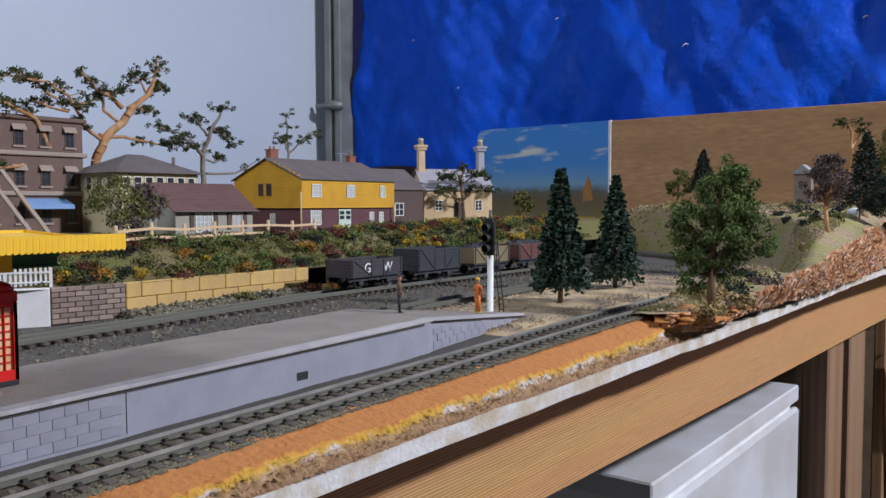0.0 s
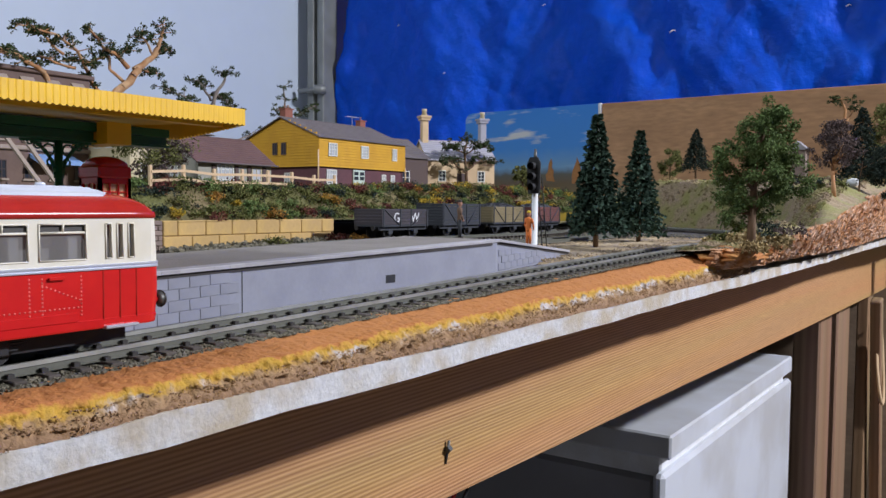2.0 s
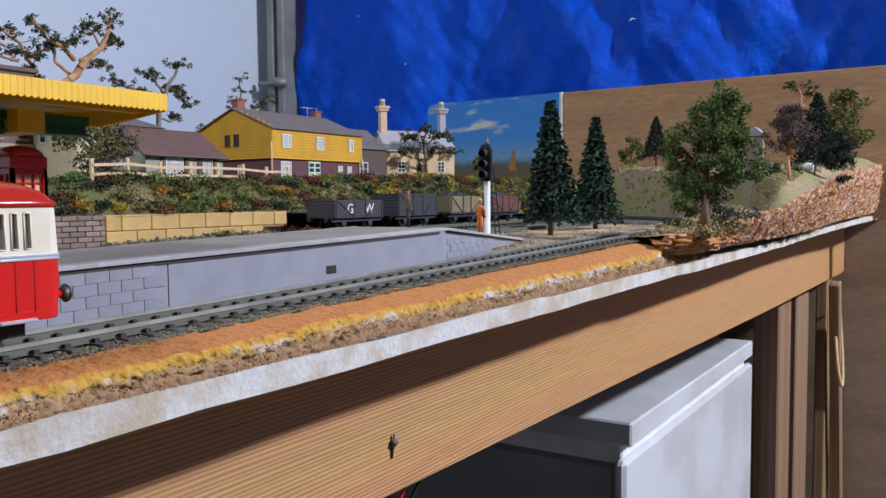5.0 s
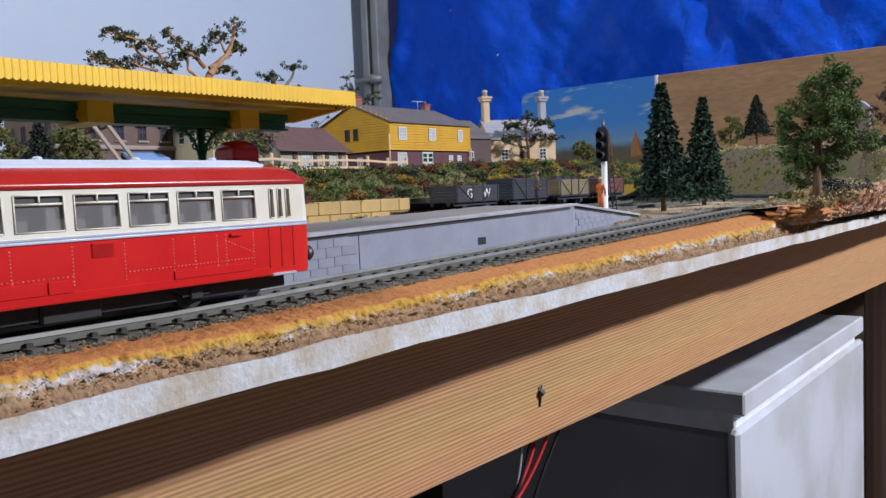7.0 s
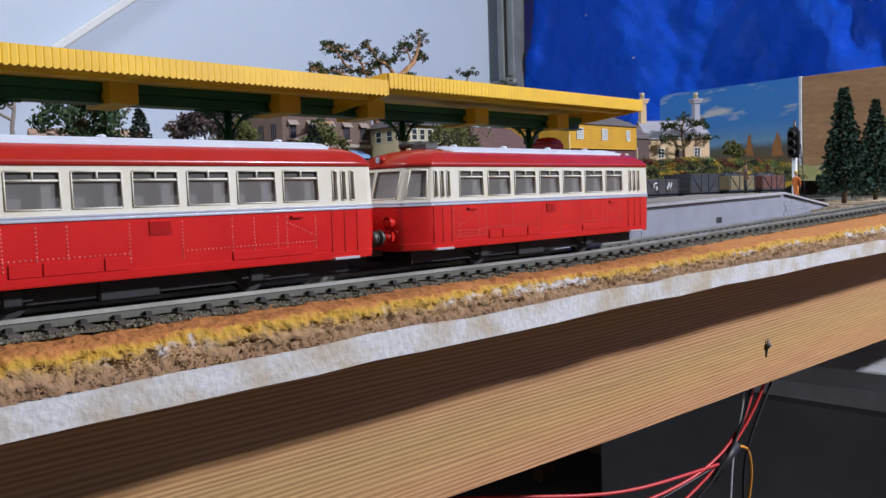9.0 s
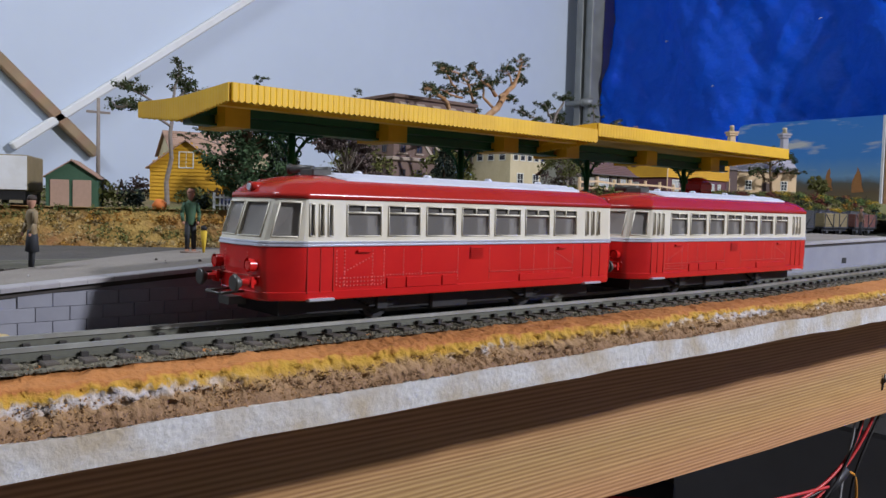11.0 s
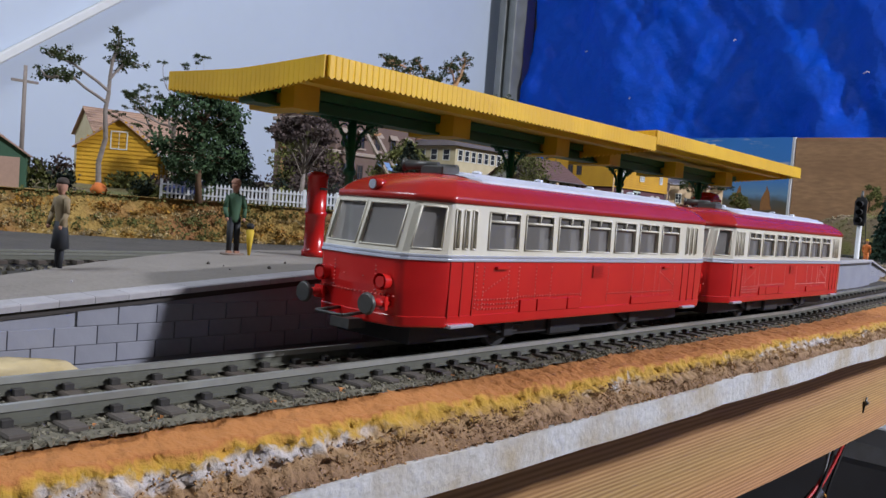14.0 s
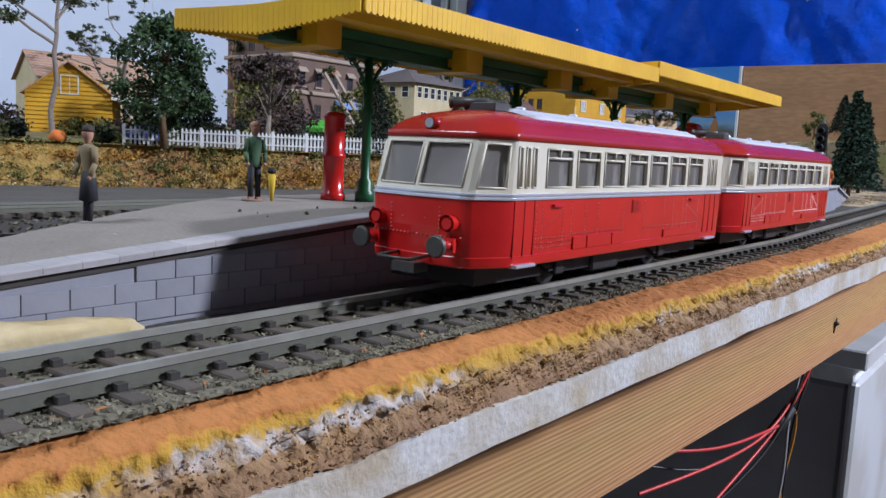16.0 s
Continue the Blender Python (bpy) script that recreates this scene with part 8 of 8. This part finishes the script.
for x, y in ((-0.770, -0.112), (-0.742, -0.040)):
    bm = bmesh.new()
    bmesh.ops.create_icosphere(bm, subdivisions=2, radius=0.0062)
    for v in bm.verts:
        v.co *= 1 + 0.25 * noise.noise(v.co * 500)
        v.co.z = max(v.co.z * 0.9, -0.0045)
    ob = tagged(part("orange_tree_model", bm, M["doll_orange"], None, "", True), "round orange painted lump behind the wall", "ornament")
    zz = on_plateau(x, y) if x < wall_x(y) else yard_height(x, y)
    ob.location = (x, y, zz + 0.0045)

# cream and brown coach standing on the rear road
c = tagged(thing("brake_coach", (-0.560, -0.262, 0.0)), "brown goods brake van with a cream roof", "wagon")
part("body", boxed(-0.015, 0.015, -0.045, 0.045, 0.012, 0.034, 0.0006), M["wagon_brown"], c)
part("upper_panel", boxed(-0.0152, 0.0152, -0.030, 0.030, 0.024, 0.036, 0.0004), M["cream_wall"], c)
bm = bmesh.new()
prism(bm, [(-0.018, 0.036), (0.018, 0.036), (0.017, 0.0385), (0.009, 0.041), (-0.009, 0.041), (-0.017, 0.0385)], -0.048, 0.048)
bmesh.ops.recalc_face_normals(bm, faces=bm.faces[:])
part("roof", bm, M["cream_wall"], c, "cream curved roof")
part("lamp", boxed(-0.006, 0.006, 0.045, 0.049, 0.026, 0.034, 0.001), M["doll_orange"], c, "orange end lamp")
for yy in (-0.028, 0.028):
    for sx in (-1, 1):
        bm = bmesh.new()
        tube(bm, (sx * 0.0075, yy, 0.0062), (sx * 0.0110, yy, 0.0062), 0.0066, seg=16)
        part("wheel", bm, M["dark_metal"], c)
part("chassis", boxed(-0.013, 0.013, -0.047, 0.047, 0.007, 0.012), M["dark_metal"], c)

# hut and stones on the hill
h = tagged(thing("hill_hut", (-0.312, 1.287, hill_height(-0.312, 1.287))), "tiny pale roofed brick hut on the hill", "hut")
part("walls", boxed(-0.012, 0.012, -0.012, 0.012, -0.006, 0.048), M["grey_stone"], h)
bm = bmesh.new()
prism(bm, [(-0.016, 0.048), (0.016, 0.048), (0.0, 0.062)], -0.016, 0.016)
part("roof", bm, M["coping"], h, "pale tin roof")
bm = bmesh.new()
bmesh.ops.create_icosphere(bm, subdivisions=3, radius=0.008)
for v in bm.verts:
    v.co = v.co * (1 + 0.3 * noise.noise(v.co * 200))
    v.co.z *= 0.7
ob = tagged(part("white_boulder", bm, M["white_paint"], None, "", True), "chalky white boulder on the hill", "boulder")
ob.location = (-0.212, 1.12, hill_height(-0.212, 1.12) + 0.003)
